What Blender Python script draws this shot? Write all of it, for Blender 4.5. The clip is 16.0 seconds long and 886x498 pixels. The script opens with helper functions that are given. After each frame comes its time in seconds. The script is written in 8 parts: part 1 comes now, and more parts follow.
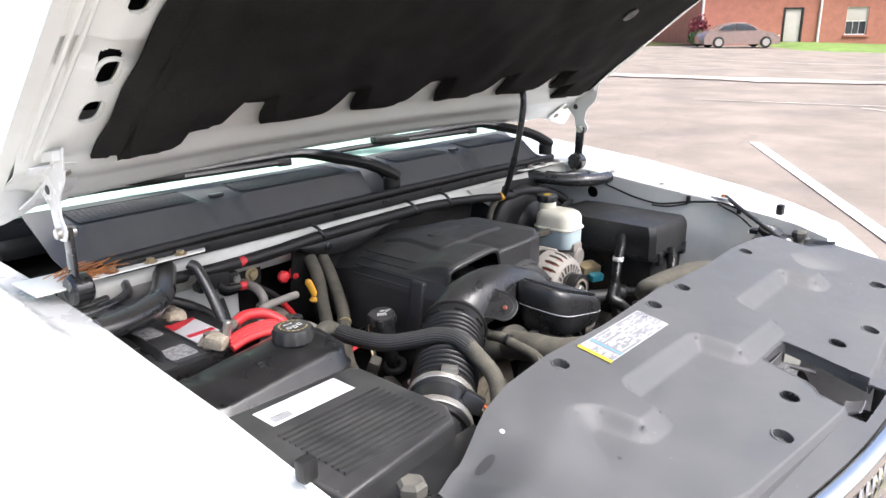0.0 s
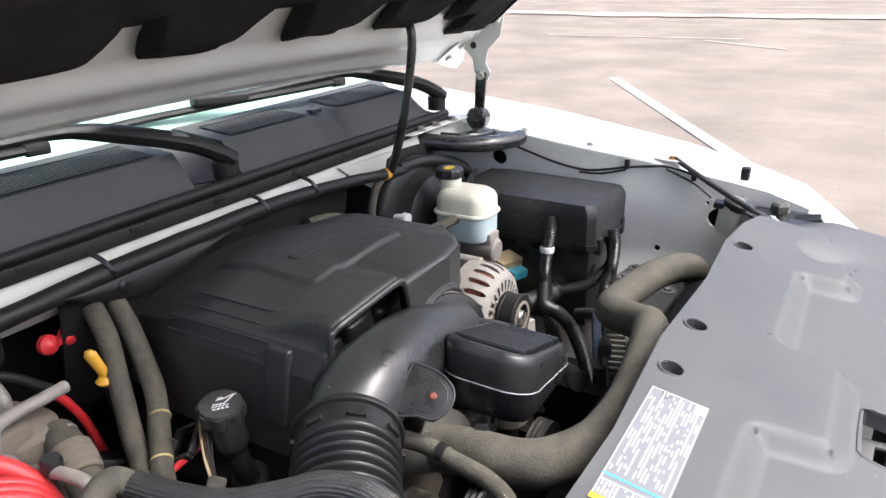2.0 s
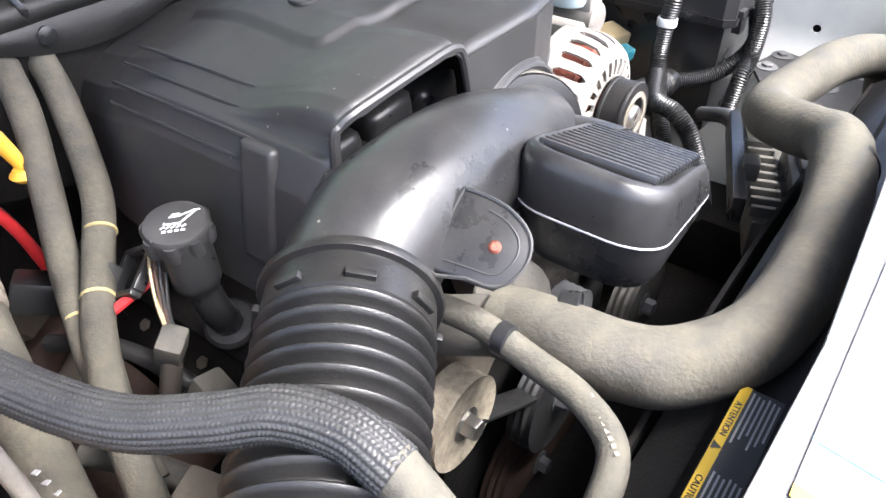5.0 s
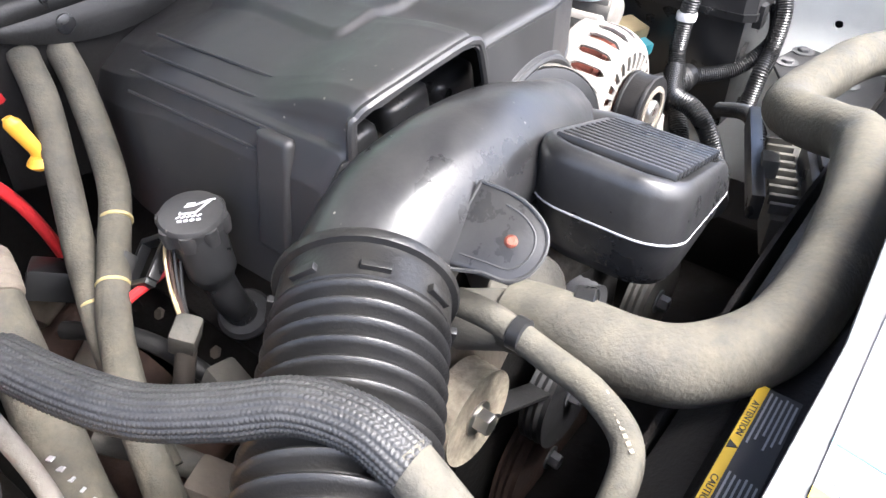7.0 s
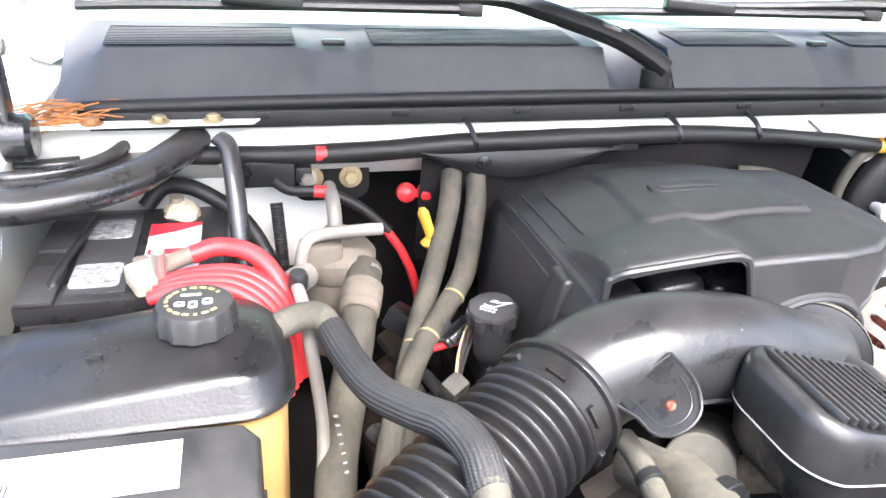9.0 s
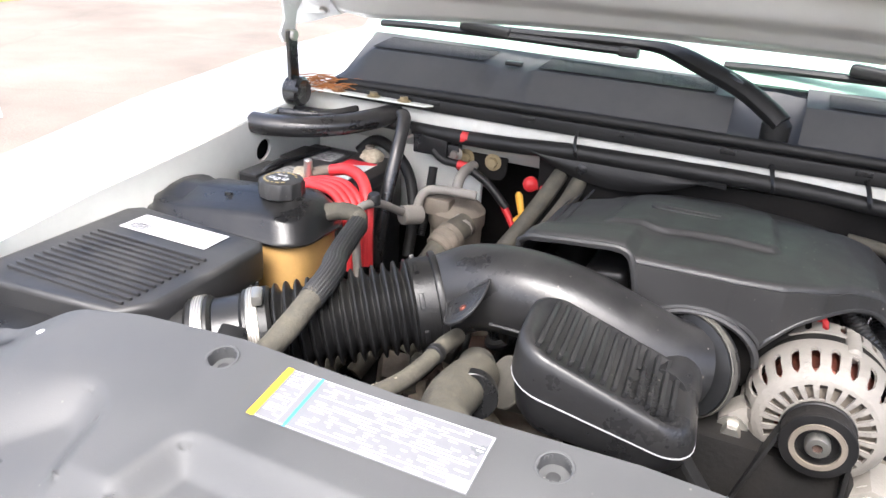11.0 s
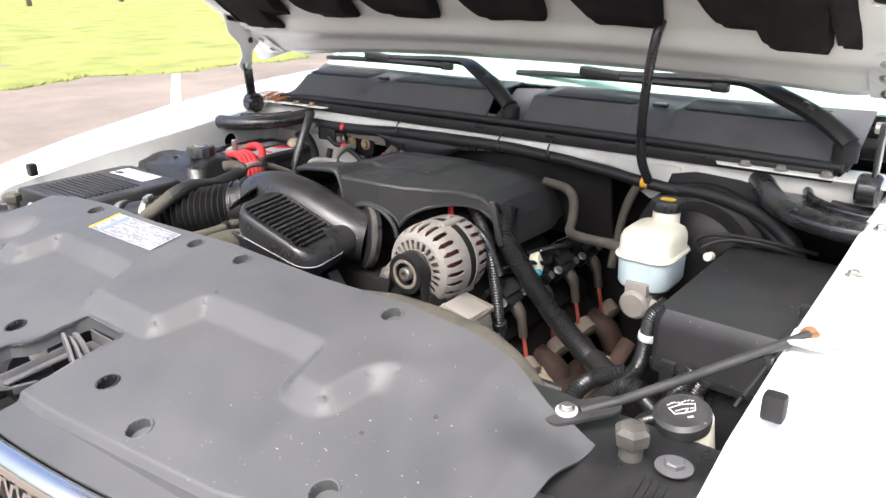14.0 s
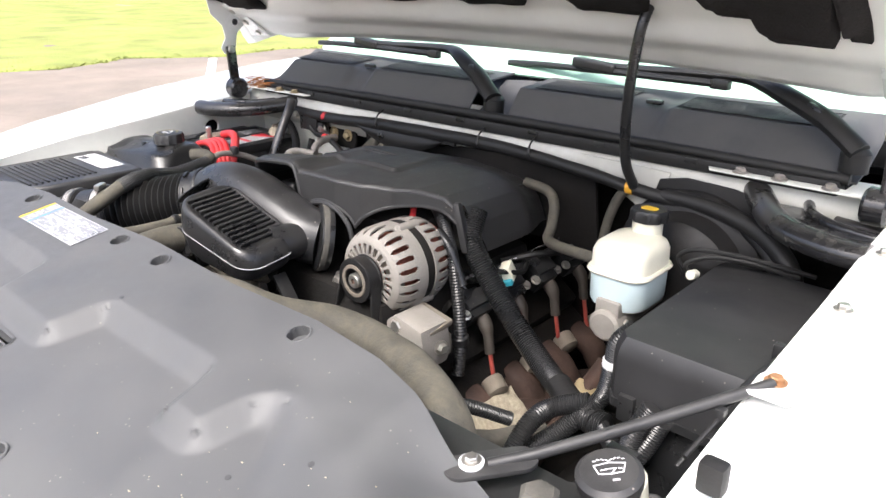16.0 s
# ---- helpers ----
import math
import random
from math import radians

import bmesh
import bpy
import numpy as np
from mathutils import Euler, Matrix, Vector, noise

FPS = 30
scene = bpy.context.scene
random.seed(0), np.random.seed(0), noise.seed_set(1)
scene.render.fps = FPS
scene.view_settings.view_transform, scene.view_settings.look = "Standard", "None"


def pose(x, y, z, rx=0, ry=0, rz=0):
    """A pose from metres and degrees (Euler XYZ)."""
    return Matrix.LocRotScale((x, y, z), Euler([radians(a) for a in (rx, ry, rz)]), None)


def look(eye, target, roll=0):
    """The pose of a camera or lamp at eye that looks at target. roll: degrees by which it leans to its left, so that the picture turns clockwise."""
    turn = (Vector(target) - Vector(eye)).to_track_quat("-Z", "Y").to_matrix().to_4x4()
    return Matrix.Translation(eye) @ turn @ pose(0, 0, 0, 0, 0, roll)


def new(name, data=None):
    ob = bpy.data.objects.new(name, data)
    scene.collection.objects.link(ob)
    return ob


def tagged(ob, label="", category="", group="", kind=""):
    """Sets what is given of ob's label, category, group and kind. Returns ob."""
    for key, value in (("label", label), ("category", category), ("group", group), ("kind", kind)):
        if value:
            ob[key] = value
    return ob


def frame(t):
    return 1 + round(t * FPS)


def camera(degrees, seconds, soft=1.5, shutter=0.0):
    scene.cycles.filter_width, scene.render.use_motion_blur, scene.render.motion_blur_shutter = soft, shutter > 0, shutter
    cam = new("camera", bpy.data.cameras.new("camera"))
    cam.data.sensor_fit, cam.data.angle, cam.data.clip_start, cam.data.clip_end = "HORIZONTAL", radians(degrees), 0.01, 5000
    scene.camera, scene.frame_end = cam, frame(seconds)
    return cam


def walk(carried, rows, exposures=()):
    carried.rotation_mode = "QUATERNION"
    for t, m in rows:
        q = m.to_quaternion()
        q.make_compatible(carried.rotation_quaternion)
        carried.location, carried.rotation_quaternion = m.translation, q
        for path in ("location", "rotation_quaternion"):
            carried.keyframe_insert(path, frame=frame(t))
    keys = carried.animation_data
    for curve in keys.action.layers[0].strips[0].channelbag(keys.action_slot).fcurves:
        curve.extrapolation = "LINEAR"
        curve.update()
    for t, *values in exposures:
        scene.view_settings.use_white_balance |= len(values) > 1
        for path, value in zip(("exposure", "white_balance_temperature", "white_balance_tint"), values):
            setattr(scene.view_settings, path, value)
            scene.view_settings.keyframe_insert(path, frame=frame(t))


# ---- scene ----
cam = camera(61.8, 16.0)
PATH = [
    (0, (-1.202, 0.059, 1.587), (0.23, 1.331, 1.013), -0.6),
    (0.5, (-1.148, 0.108, 1.569), (0.337, 1.311, 0.98), -1.3),
    (1, (-0.97, 0.23, 1.574), (0.521, 1.42, 0.972), -0.7),
    (1.5, (-0.847, 0.341, 1.559), (0.71, 1.425, 0.925), -0.1),
    (2, (-0.781, 0.444, 1.531), (0.828, 1.387, 0.807), -0.7),
    (2.5, (-0.692, 0.488, 1.488), (0.812, 1.467, 0.605), -0.4),
    (3, (-0.627, 0.522, 1.459), (0.795, 1.521, 0.469), -0.8),
    (3.5, (-0.578, 0.547, 1.431), (0.799, 1.515, 0.351), -0.7),
    (4, (-0.545, 0.572, 1.408), (0.79, 1.519, 0.259), -0.3),
    (4.5, (-0.527, 0.597, 1.389), (0.764, 1.532, 0.181), 0.0),
    (7, (-0.526, 0.603, 1.386), (0.719, 1.563, 0.15), -0.0),
    (7.5, (-0.526, 0.585, 1.395), (0.659, 1.662, 0.196), -0.5),
    (8, (-0.579, 0.538, 1.425), (0.6, 1.723, 0.327), 0.2),
    (8.5, (-0.593, 0.488, 1.454), (0.411, 1.912, 0.473), 0.3),
    (9, (-0.51, 0.401, 1.453), (-0.031, 2.132, 0.572), 3.2),
    (9.2, (-0.48, 0.36, 1.457), (-0.189, 2.144, 0.601), 1.8),
    (11.3, (0.142, 0.102, 1.497), (-0.706, 1.727, 0.698), 2.8),
    (11.5, (0.218, 0.076, 1.506), (-0.706, 1.66, 0.708), 1.7),
    (12, (0.44, 0.075, 1.494), (-0.663, 1.554, 0.721), 2.2),
    (12.5, (0.625, 0.059, 1.498), (-0.59, 1.463, 0.755), 0.1),
    (13, (0.765, -0.01, 1.486), (-0.441, 1.398, 0.737), 0.0),
    (13.5, (0.877, -0.035, 1.504), (-0.283, 1.413, 0.757), -0.5),
    (14, (0.931, -0.019, 1.511), (-0.251, 1.437, 0.814), -0.9),
    (14.5, (0.948, -0.019, 1.513), (-0.219, 1.45, 0.819), -0.7),
    (15, (0.957, -0.02, 1.51), (-0.198, 1.456, 0.812), -1.1),
    (15.5, (0.959, 0.022, 1.5), (-0.173, 1.51, 0.791), -1.2),
    (16, (0.953, 0.158, 1.491), (-0.299, 1.542, 0.772), 0.1),
]
EXPOSURE = [(0, 0.7, 5900, 9), (1, 0.65, 5900, 9), (2, 0.7, 5900, 9), (3, 0.78, 5800, 9), (3.5, 1.18, 5800, 9), (4.0, 1.84, 5800, 9), (4.5, 2.1, 5800, 9), (7.5, 2.2, 5800, 9), (9, 2.2, 5800, 9), (9.6, 2.0, 5850, 9), (11.4, 0.9, 5950, 9), (12.2, 0.76, 6000, 9), (13, 0.72, 6000, 9), (14, 0.75, 6050, 9), (16, 0.8, 6050, 9)]
walk(cam, [(t, look(eye, target, roll)) for t, eye, target, roll in PATH], EXPOSURE)

# ---- world, sun ----
world = bpy.data.worlds.new("overcast")
scene.world = world
world.use_nodes = True
wn = world.node_tree.nodes
sky = wn.new("ShaderNodeTexSky")
sky.sky_type, sky.sun_disc = "NISHITA", False
SUN_EL, SUN_AZ = 57.0, 168.0
sky.sun_elevation, sky.sun_rotation = radians(SUN_EL), radians(SUN_AZ)
sky.dust_density, sky.air_density, sky.ozone_density = 8.0, 0.7, 0.6
wn["Background"].inputs[1].default_value = 0.26
world.node_tree.links.new(sky.outputs[0], wn["Background"].inputs[0])
sun = new("sun", bpy.data.lights.new("sun", "SUN"))
sun.data.energy, sun.data.angle, sun.data.color = 1.9, radians(24), (1.0, 0.96, 0.91)
sun_way = Vector((math.sin(radians(SUN_AZ)) * math.cos(radians(SUN_EL)), math.cos(radians(SUN_AZ)) * math.cos(radians(SUN_EL)), math.sin(radians(SUN_EL))))
sun.matrix_world = look(sun_way * 50, (0, 0, 0))


# ---- builders ----
def smoothstep(a, b, x):
    t = min(1.0, max(0.0, (x - a) / (b - a)))
    return t * t * (3 - 2 * t)


def lerp_table(table, x):
    if x <= table[0][0]:
        return table[0][1]
    for (xa, va), (xb, vb) in zip(table, table[1:]):
        if x <= xb:
            return va + (vb - va) * (x - xa) / (xb - xa)
    return table[-1][1]


def thing(name, at, label, category, group="", kind=""):
    ob = new(name)
    ob.empty_display_size = 0.05
    ob.location = at
    return tagged(ob, label, category, group, kind)


def finish(me, material, angle=38):
    me.materials.append(material)
    me.polygons.foreach_set("use_smooth", [True] * len(me.polygons))
    me.set_sharp_from_angle(angle=radians(angle))


def mesh_of(name, bm, material, angle=38):
    me = bpy.data.meshes.new(name)
    bmesh.ops.recalc_face_normals(bm, faces=bm.faces)
    bm.to_mesh(me)
    bm.free()
    finish(me, material, angle)
    return me


def part(name, bm, material, parent, label="", angle=38):
    ob = new(name, mesh_of(name, bm, material, angle))
    ob.parent = parent
    if parent.type == "EMPTY":
        ob.matrix_parent_inverse = Matrix.Translation(-parent.location)
    return tagged(ob, label)


def solo(name, bm, material, label, category, group="", kind="", angle=38):
    return tagged(new(name, mesh_of(name, bm, material, angle)), label, category, group, kind)


def box(c, s, bev=0.003, rot=None, bm=None, seg=2):
    bm = bm or bmesh.new()
    m = Matrix.Translation(c) @ (rot if rot else Matrix.Identity(4)) @ Matrix.Diagonal((s[0], s[1], s[2], 1))
    made = bmesh.ops.create_cube(bm, size=1, matrix=m)
    if bev:
        edges = list({e for v in made["verts"] for e in v.link_edges})
        bmesh.ops.bevel(bm, geom=edges, offset=bev, segments=seg, profile=0.6, affect="EDGES")
    return bm


def frame_of(way):
    way = Vector(way).normalized()
    side = way.cross(Vector((0, 0, 1)))
    if side.length < 1e-3:
        side = Vector((1, 0, 0))
    side.normalize()
    return Matrix((side, side.cross(way) * -1, way)).transposed()


def lathe(profile, at, way=(0, 0, 1), seg=28, bm=None, wob=None, cap=True):
    """profile: (radius, height along way). wob(angle, height) scales the radius."""
    bm = bm or bmesh.new()
    f, at = frame_of(way), Vector(at)
    rings = []
    for r, h in profile:
        ring = []
        for k in range(seg):
            a = 2 * math.pi * k / seg
            q = r * (wob(a, h) if wob else 1)
            ring.append(bm.verts.new(at + f @ Vector((q * math.cos(a), q * math.sin(a), h))))
        rings.append(ring)
    for lo, hi in zip(rings, rings[1:]):
        for k in range(seg):
            bm.faces.new((lo[k], lo[(k + 1) % seg], hi[(k + 1) % seg], hi[k]))
    for ring, r in ((rings[0], profile[0][0]), (rings[-1], profile[-1][0])):
        if cap and r > 1e-6:
            bm.faces.new(ring)
    return bm


def cyl(p, q, r, seg=20, bev=0.0015, bm=None, r2=None):
    p, q = Vector(p), Vector(q)
    n, r2 = (q - p).length, r if r2 is None else r2
    b = min(bev, n / 3, r / 2)
    return lathe([(r - b, 0), (r, b), (r2, n - b), (r2 - b, n)], p, q - p, seg, bm)


def spline(pts, sub=8):
    pts = [Vector(p) for p in pts]
    ext = [2 * pts[0] - pts[1]] + pts + [2 * pts[-1] - pts[-2]]
    out = []
    for a, b, c, d in zip(ext, ext[1:], ext[2:], ext[3:]):
        for k in range(sub):
            t = k / sub
            out.append(0.5 * ((2 * b) + (c - a) * t + (2 * a - 5 * b + 4 * c - d) * t * t + (3 * b - a - 3 * c + d) * t ** 3))
    return out + [pts[-1]]


def even(path, step):
    out, left = [path[0]], step
    for a, b in zip(path, path[1:]):
        n, at = (b - a).length, 0.0
        while n - at >= left:
            at += left
            out.append(a + (b - a) * (at / n))
            left = step
        left -= n - at
    if (path[-1] - out[-1]).length > step * 0.4:
        out.append(path[-1])
    return out


def tube(pts, r, seg=14, sub=8, bm=None, step=None, flat=1.0, wave=None, sag=None):
    """A bent round tube. r: radius, or a function of the share of the length; wave(s): metres along it to a factor; sag: uneven shape."""
    bm = bm or bmesh.new()
    path = spline(pts, sub)
    if step:
        path = even(path, step)
    total = sum((b - a).length for a, b in zip(path, path[1:]))
    up, s, rings = None, 0.0, []
    for i, p in enumerate(path):
        way = (path[min(i + 1, len(path) - 1)] - path[max(i - 1, 0)]).normalized()
        if up is None:
            up = way.orthogonal().normalized() if abs(way.z) > 0.95 else (Vector((0, 0, 1)) - way * way.z).normalized()
        up = (up - way * up.dot(way)).normalized()
        side = way.cross(up)
        if i:
            s += (p - path[i - 1]).length
        q = r(s / total) if callable(r) else r
        if wave:
            q *= wave(s)
        ring = []
        for k in range(seg):
            a = 2 * math.pi * k / seg
            g = q * (1 + (sag * (noise.noise(p * 25 + Vector((a, 0, 0)))) if sag else 0))
            ring.append(bm.verts.new(p + side * (g * math.cos(a)) + up * (g * flat * math.sin(a))))
        rings.append(ring)
    for lo, hi in zip(rings, rings[1:]):
        for k in range(seg):
            bm.faces.new((lo[k], lo[(k + 1) % seg], hi[(k + 1) % seg], hi[k]))
    bm.faces.new(rings[0])
    bm.faces.new(rings[-1])
    return bm


def loom(pts, r, pitch=0.004, bm=None, seg=12):
    return tube(pts, r, seg, 8, bm, step=pitch / 2, wave=lambda s: 1.04 if round(s / (pitch / 2)) % 2 else 0.945)


def prism(outline, z0, z1, bev=0.003, m=None, bm=None, seg=2):
    """An outline in x, y, given depth from z0 to z1, then moved by m."""
    bm = bm or bmesh.new()
    face = bm.faces.new([bm.verts.new((x, y, z0)) for x, y in outline])
    ext = bmesh.ops.extrude_face_region(bm, geom=[face])
    top = [v for v in ext["geom"] if isinstance(v, bmesh.types.BMVert)]
    bmesh.ops.translate(bm, verts=top, vec=(0, 0, z1 - z0))
    every = list(face.verts) + top
    if bev:
        cap = {e for f in {f for v in top for f in v.link_faces if all(w in top for w in f.verts)} for e in f.edges}
        cap |= set(face.edges)
        got = bmesh.ops.bevel(bm, geom=list(cap), offset=bev, segments=seg, profile=0.6, affect="EDGES")
        every = list({v for v in every if v.is_valid} | set(got["verts"]))
    if m:
        bmesh.ops.transform(bm, matrix=m, verts=every)
    return bm


def rounded(w, d, r, n=5, x=0.0, y=0.0):
    """A rounded rectangle, w by d, round (x, y)."""
    out, r = [], min(r, w / 2 - 0.0005, d / 2 - 0.0005)
    for cx, cy, a0 in ((w / 2 - r, d / 2 - r, 0), (r - w / 2, d / 2 - r, 90), (r - w / 2, r - d / 2, 180), (w / 2 - r, r - d / 2, 270)):
        for k in range(n + 1):
            a = radians(a0 + 90 * k / n)
            out.append((x + cx + r * math.cos(a), y + cy + r * math.sin(a)))
    return out


def sheet(nu, nv, f, thick=0.0, keep=None, bm=None):
    """A surface f(u, v), u and v from 0 to 1; keep(point) drops faces; thick gives it depth."""
    bm = bm or bmesh.new()
    grid = [[bm.verts.new(f(i / nu, j / nv)) for j in range(nv + 1)] for i in range(nu + 1)]
    faces = []
    for i in range(nu):
        for j in range(nv):
            q = (grid[i][j], grid[i + 1][j], grid[i + 1][j + 1], grid[i][j + 1])
            if keep and not keep(sum((v.co for v in q), Vector()) / 4):
                continue
            faces.append(bm.faces.new(q))
    bmesh.ops.delete(bm, geom=[v for row in grid for v in row if not v.link_faces], context="VERTS")
    bmesh.ops.recalc_face_normals(bm, faces=faces)
    if thick:
        bmesh.ops.solidify(bm, geom=faces, thickness=thick)
    return bm


def loft(rings, bm=None, closed=True):
    bm = bm or bmesh.new()
    vs = [[bm.verts.new(p) for p in ring] for ring in rings]
    n = len(vs[0])
    for lo, hi in zip(vs, vs[1:]):
        for k in range(n if closed else n - 1):
            bm.faces.new((lo[k], lo[(k + 1) % n], hi[(k + 1) % n], hi[k]))
    if closed:
        bm.faces.new(vs[0])
        bm.faces.new(vs[-1])
    return bm


def hexbolt(at, way=(0, 0, 1), r=0.008, h=0.006, flange=1.5):
    bm = lathe([(r * flange * 0.95, 0), (r * flange, 0.0008), (r * flange, 0.0018), (r * 0.9, 0.0025)], at, way, 20)
    top = Vector(at) + Vector(way).normalized() * 0.002
    return lathe([(r, 0), (r, h * 0.8), (r * 0.85, h)], top, way, 6, bm)


# ---- materials ----
def mat(name, col, rough=0.5, metal=0.0, var=0.12, scale=18.0, bump=0.15, fine=350.0, dust=0.0, dustcol=(0.30, 0.28, 0.25), dscale=9.0, coat=0.0, spec=0.5, speck=0.0, depth=0.002):
    m = bpy.data.materials.new(name)
    m.use_nodes = True
    nt = m.node_tree
    n, ln = nt.nodes, nt.links
    p = n["Principled BSDF"]
    co = n.new("ShaderNodeTexCoord")

    def noisy(sc, detail=5.0, rough_=0.6):
        t = n.new("ShaderNodeTexNoise")
        t.inputs["Scale"].default_value, t.inputs["Detail"].default_value, t.inputs["Roughness"].default_value = sc, detail, rough_
        ln.new(co.outputs["Object"], t.inputs["Vector"])
        return t.outputs["Fac"]

    def ramp(src, a, b, ca=0.0, cb=1.0):
        r = n.new("ShaderNodeMapRange")
        r.inputs[1].default_value, r.inputs[2].default_value, r.inputs[3].default_value, r.inputs[4].default_value = a, b, ca, cb
        ln.new(src, r.inputs[0])
        return r.outputs[0]

    def mix(fac, a, b):
        x = n.new("ShaderNodeMix")
        x.data_type = "RGBA"
        for sock, val in ((x.inputs[0], fac), (x.inputs[6], a), (x.inputs[7], b)):
            if hasattr(val, "links"):
                ln.new(val, sock)
            else:
                sock.default_value = val if isinstance(val, float) else (*val, 1)
        return x.outputs[2]

    big, small = noisy(scale), noisy(fine, 3.0)
    c = mix(ramp(big, 0.3, 0.7), tuple(v * (1 - var) for v in col), tuple(min(1, v * (1 + var)) for v in col))
    c = mix(ramp(small, 0.35, 0.75, 0.0, var), c, tuple(v * 0.6 for v in col))
    rg = ramp(big, 0.3, 0.7, max(0.02, rough - 0.08), min(1, rough + 0.08))
    if dust:
        geo = n.new("ShaderNodeNewGeometry")
        sep = n.new("ShaderNodeSeparateXYZ")
        ln.new(geo.outputs["Normal"], sep.inputs[0])
        upw = ramp(sep.outputs[2], -0.2, 0.9, 0.25, 1.0)
        blot = ramp(noisy(dscale, 7.0, 0.7), 0.38, 0.72)
        mul = n.new("ShaderNodeMath")
        mul.operation = "MULTIPLY"
        ln.new(upw, mul.inputs[0]), ln.new(blot, mul.inputs[1])
        mul2 = n.new("ShaderNodeMath")
        mul2.operation = "MULTIPLY"
        ln.new(mul.outputs[0], mul2.inputs[0])
        mul2.inputs[1].default_value = dust
        c = mix(mul2.outputs[0], c, dustcol)
        add = n.new("ShaderNodeMath")
        add.operation, add.use_clamp = "ADD", True
        ln.new(rg, add.inputs[0]), ln.new(mul2.outputs[0], add.inputs[1])
        rg = add.outputs[0]
    if speck:
        v = n.new("ShaderNodeTexVoronoi")
        v.inputs["Scale"].default_value = 70.0
        ln.new(co.outputs["Object"], v.inputs["Vector"])
        msk = n.new("ShaderNodeMath")
        msk.operation = "MULTIPLY"
        ln.new(ramp(v.outputs["Distance"], 0.09, 0.05), msk.inputs[0])
        ln.new(ramp(noisy(6.0, 3.0), 0.5, 0.62, 0.0, speck), msk.inputs[1])
        c = mix(msk.outputs[0], c, (0.55, 0.5, 0.42))
    ln.new(c, p.inputs["Base Color"])
    ln.new(rg, p.inputs["Roughness"])
    p.inputs["Metallic"].default_value = metal
    p.inputs["Specular IOR Level"].default_value = spec
    p.inputs["Coat Weight"].default_value = coat
    p.inputs["Coat Roughness"].default_value = 0.08
    if bump:
        b = n.new("ShaderNodeBump")
        b.inputs["Strength"].default_value, b.inputs["Distance"].default_value = bump, depth
        ln.new(small, b.inputs["Height"])
        ln.new(b.outputs[0], p.inputs["Normal"])
    return m


M_WHITE = mat("white_paint", (0.80, 0.81, 0.79), 0.28, var=0.02, bump=0.02, coat=0.6)
M_WHITE_IN = mat("inner_white_paint", (0.82, 0.825, 0.77), 0.42, var=0.05, bump=0.05, dust=0.16, dustcol=(0.42, 0.40, 0.33), dscale=5, coat=0.15)
M_COVER = mat("grey_textured_plastic", (0.070, 0.0712, 0.0735), 0.50, var=0.06, bump=0.25, fine=900, dust=0.22, dustcol=(0.16, 0.16, 0.155), dscale=6, speck=0.25, depth=0.0006, spec=0.6)
M_PLAST = mat("black_plastic", (0.013, 0.0135, 0.0145), 0.30, var=0.2, bump=0.15, fine=700, dust=0.07, dscale=11, depth=0.0005)
M_PLAST_D = mat("dusty_black_plastic", (0.024, 0.024, 0.025), 0.40, var=0.2, bump=0.2, fine=600, dust=0.15, dustcol=(0.25, 0.24, 0.22), dscale=14, speck=0.4, depth=0.0006)
M_ENGCOV = mat("engine_cover_plastic", (0.0215, 0.0211, 0.0213), 0.48, var=0.1, bump=0.25, fine=900, dust=0.14, dustcol=(0.10, 0.096, 0.090), dscale=5, speck=0.35, depth=0.0006, spec=0.75)
M_DUCT = mat("glossy_black_duct", (0.018, 0.018, 0.019), 0.29, var=0.25, bump=0.10, fine=160, dust=0.12, dustcol=(0.2, 0.19, 0.17), dscale=28, speck=0.6)
M_RUBBER = mat("bellows_rubber", (0.011, 0.011, 0.0117), 0.36, var=0.2, bump=0.2, dust=0.05, dustcol=(0.30, 0.27, 0.20), dscale=16, spec=0.4)
M_HOSE = mat("dusty_hose_rubber", (0.064, 0.059, 0.047), 0.7, var=0.4, scale=26, bump=0.5, fine=240, dust=0.5, dustcol=(0.185, 0.168, 0.125), dscale=45)
M_HOSE_D = mat("dark_hose_rubber", (0.06, 0.057, 0.05), 0.6, var=0.2, bump=0.3, fine=200, dust=0.5, dustcol=(0.24, 0.22, 0.18), dscale=18)
M_COWL = mat("cowl_plastic", (0.062, 0.063, 0.065), 0.6, var=0.08, bump=0.25, fine=700, dust=0.2, dustcol=(0.2, 0.19, 0.17), depth=0.0006)
# flat black, painted shade for the gaps between the cowl louvres
M_SLOT_SHADE = mat("slot_shade_black", (0.006, 0.006, 0.006), 0.95, var=0.2, bump=0.1, spec=0.03)
M_SEAL = mat("seal_rubber", (0.012, 0.012, 0.012), 0.5, var=0.2, bump=0.2, dust=0.08, dustcol=(0.12, 0.11, 0.1), dscale=15, spec=0.4)
M_PAD = mat("insulator_felt", (0.019, 0.0175, 0.0168), 0.95, var=0.4, scale=6, bump=0.9, fine=260, spec=0.15, depth=0.003)
# grime, with the bay's shade put into the near-black tone as well
M_DARK = mat("bay_grime_and_shade", (0.009, 0.0085, 0.008), 0.8, var=0.4, scale=12, bump=0.5, fine=120, dust=0.3, dustcol=(0.04, 0.031, 0.022), dscale=10, spec=0.25)
M_ALU = mat("cast_aluminium", (0.275, 0.255, 0.23), 0.62, 0.3, var=0.14, bump=0.5, fine=260, dust=0.3, dustcol=(0.5, 0.46, 0.4), dscale=14)
M_ALU_D = mat("dirty_aluminium", (0.22, 0.19, 0.155), 0.65, 0.4, var=0.25, bump=0.4, fine=200, dust=0.6, dustcol=(0.3, 0.26, 0.2), dscale=12)
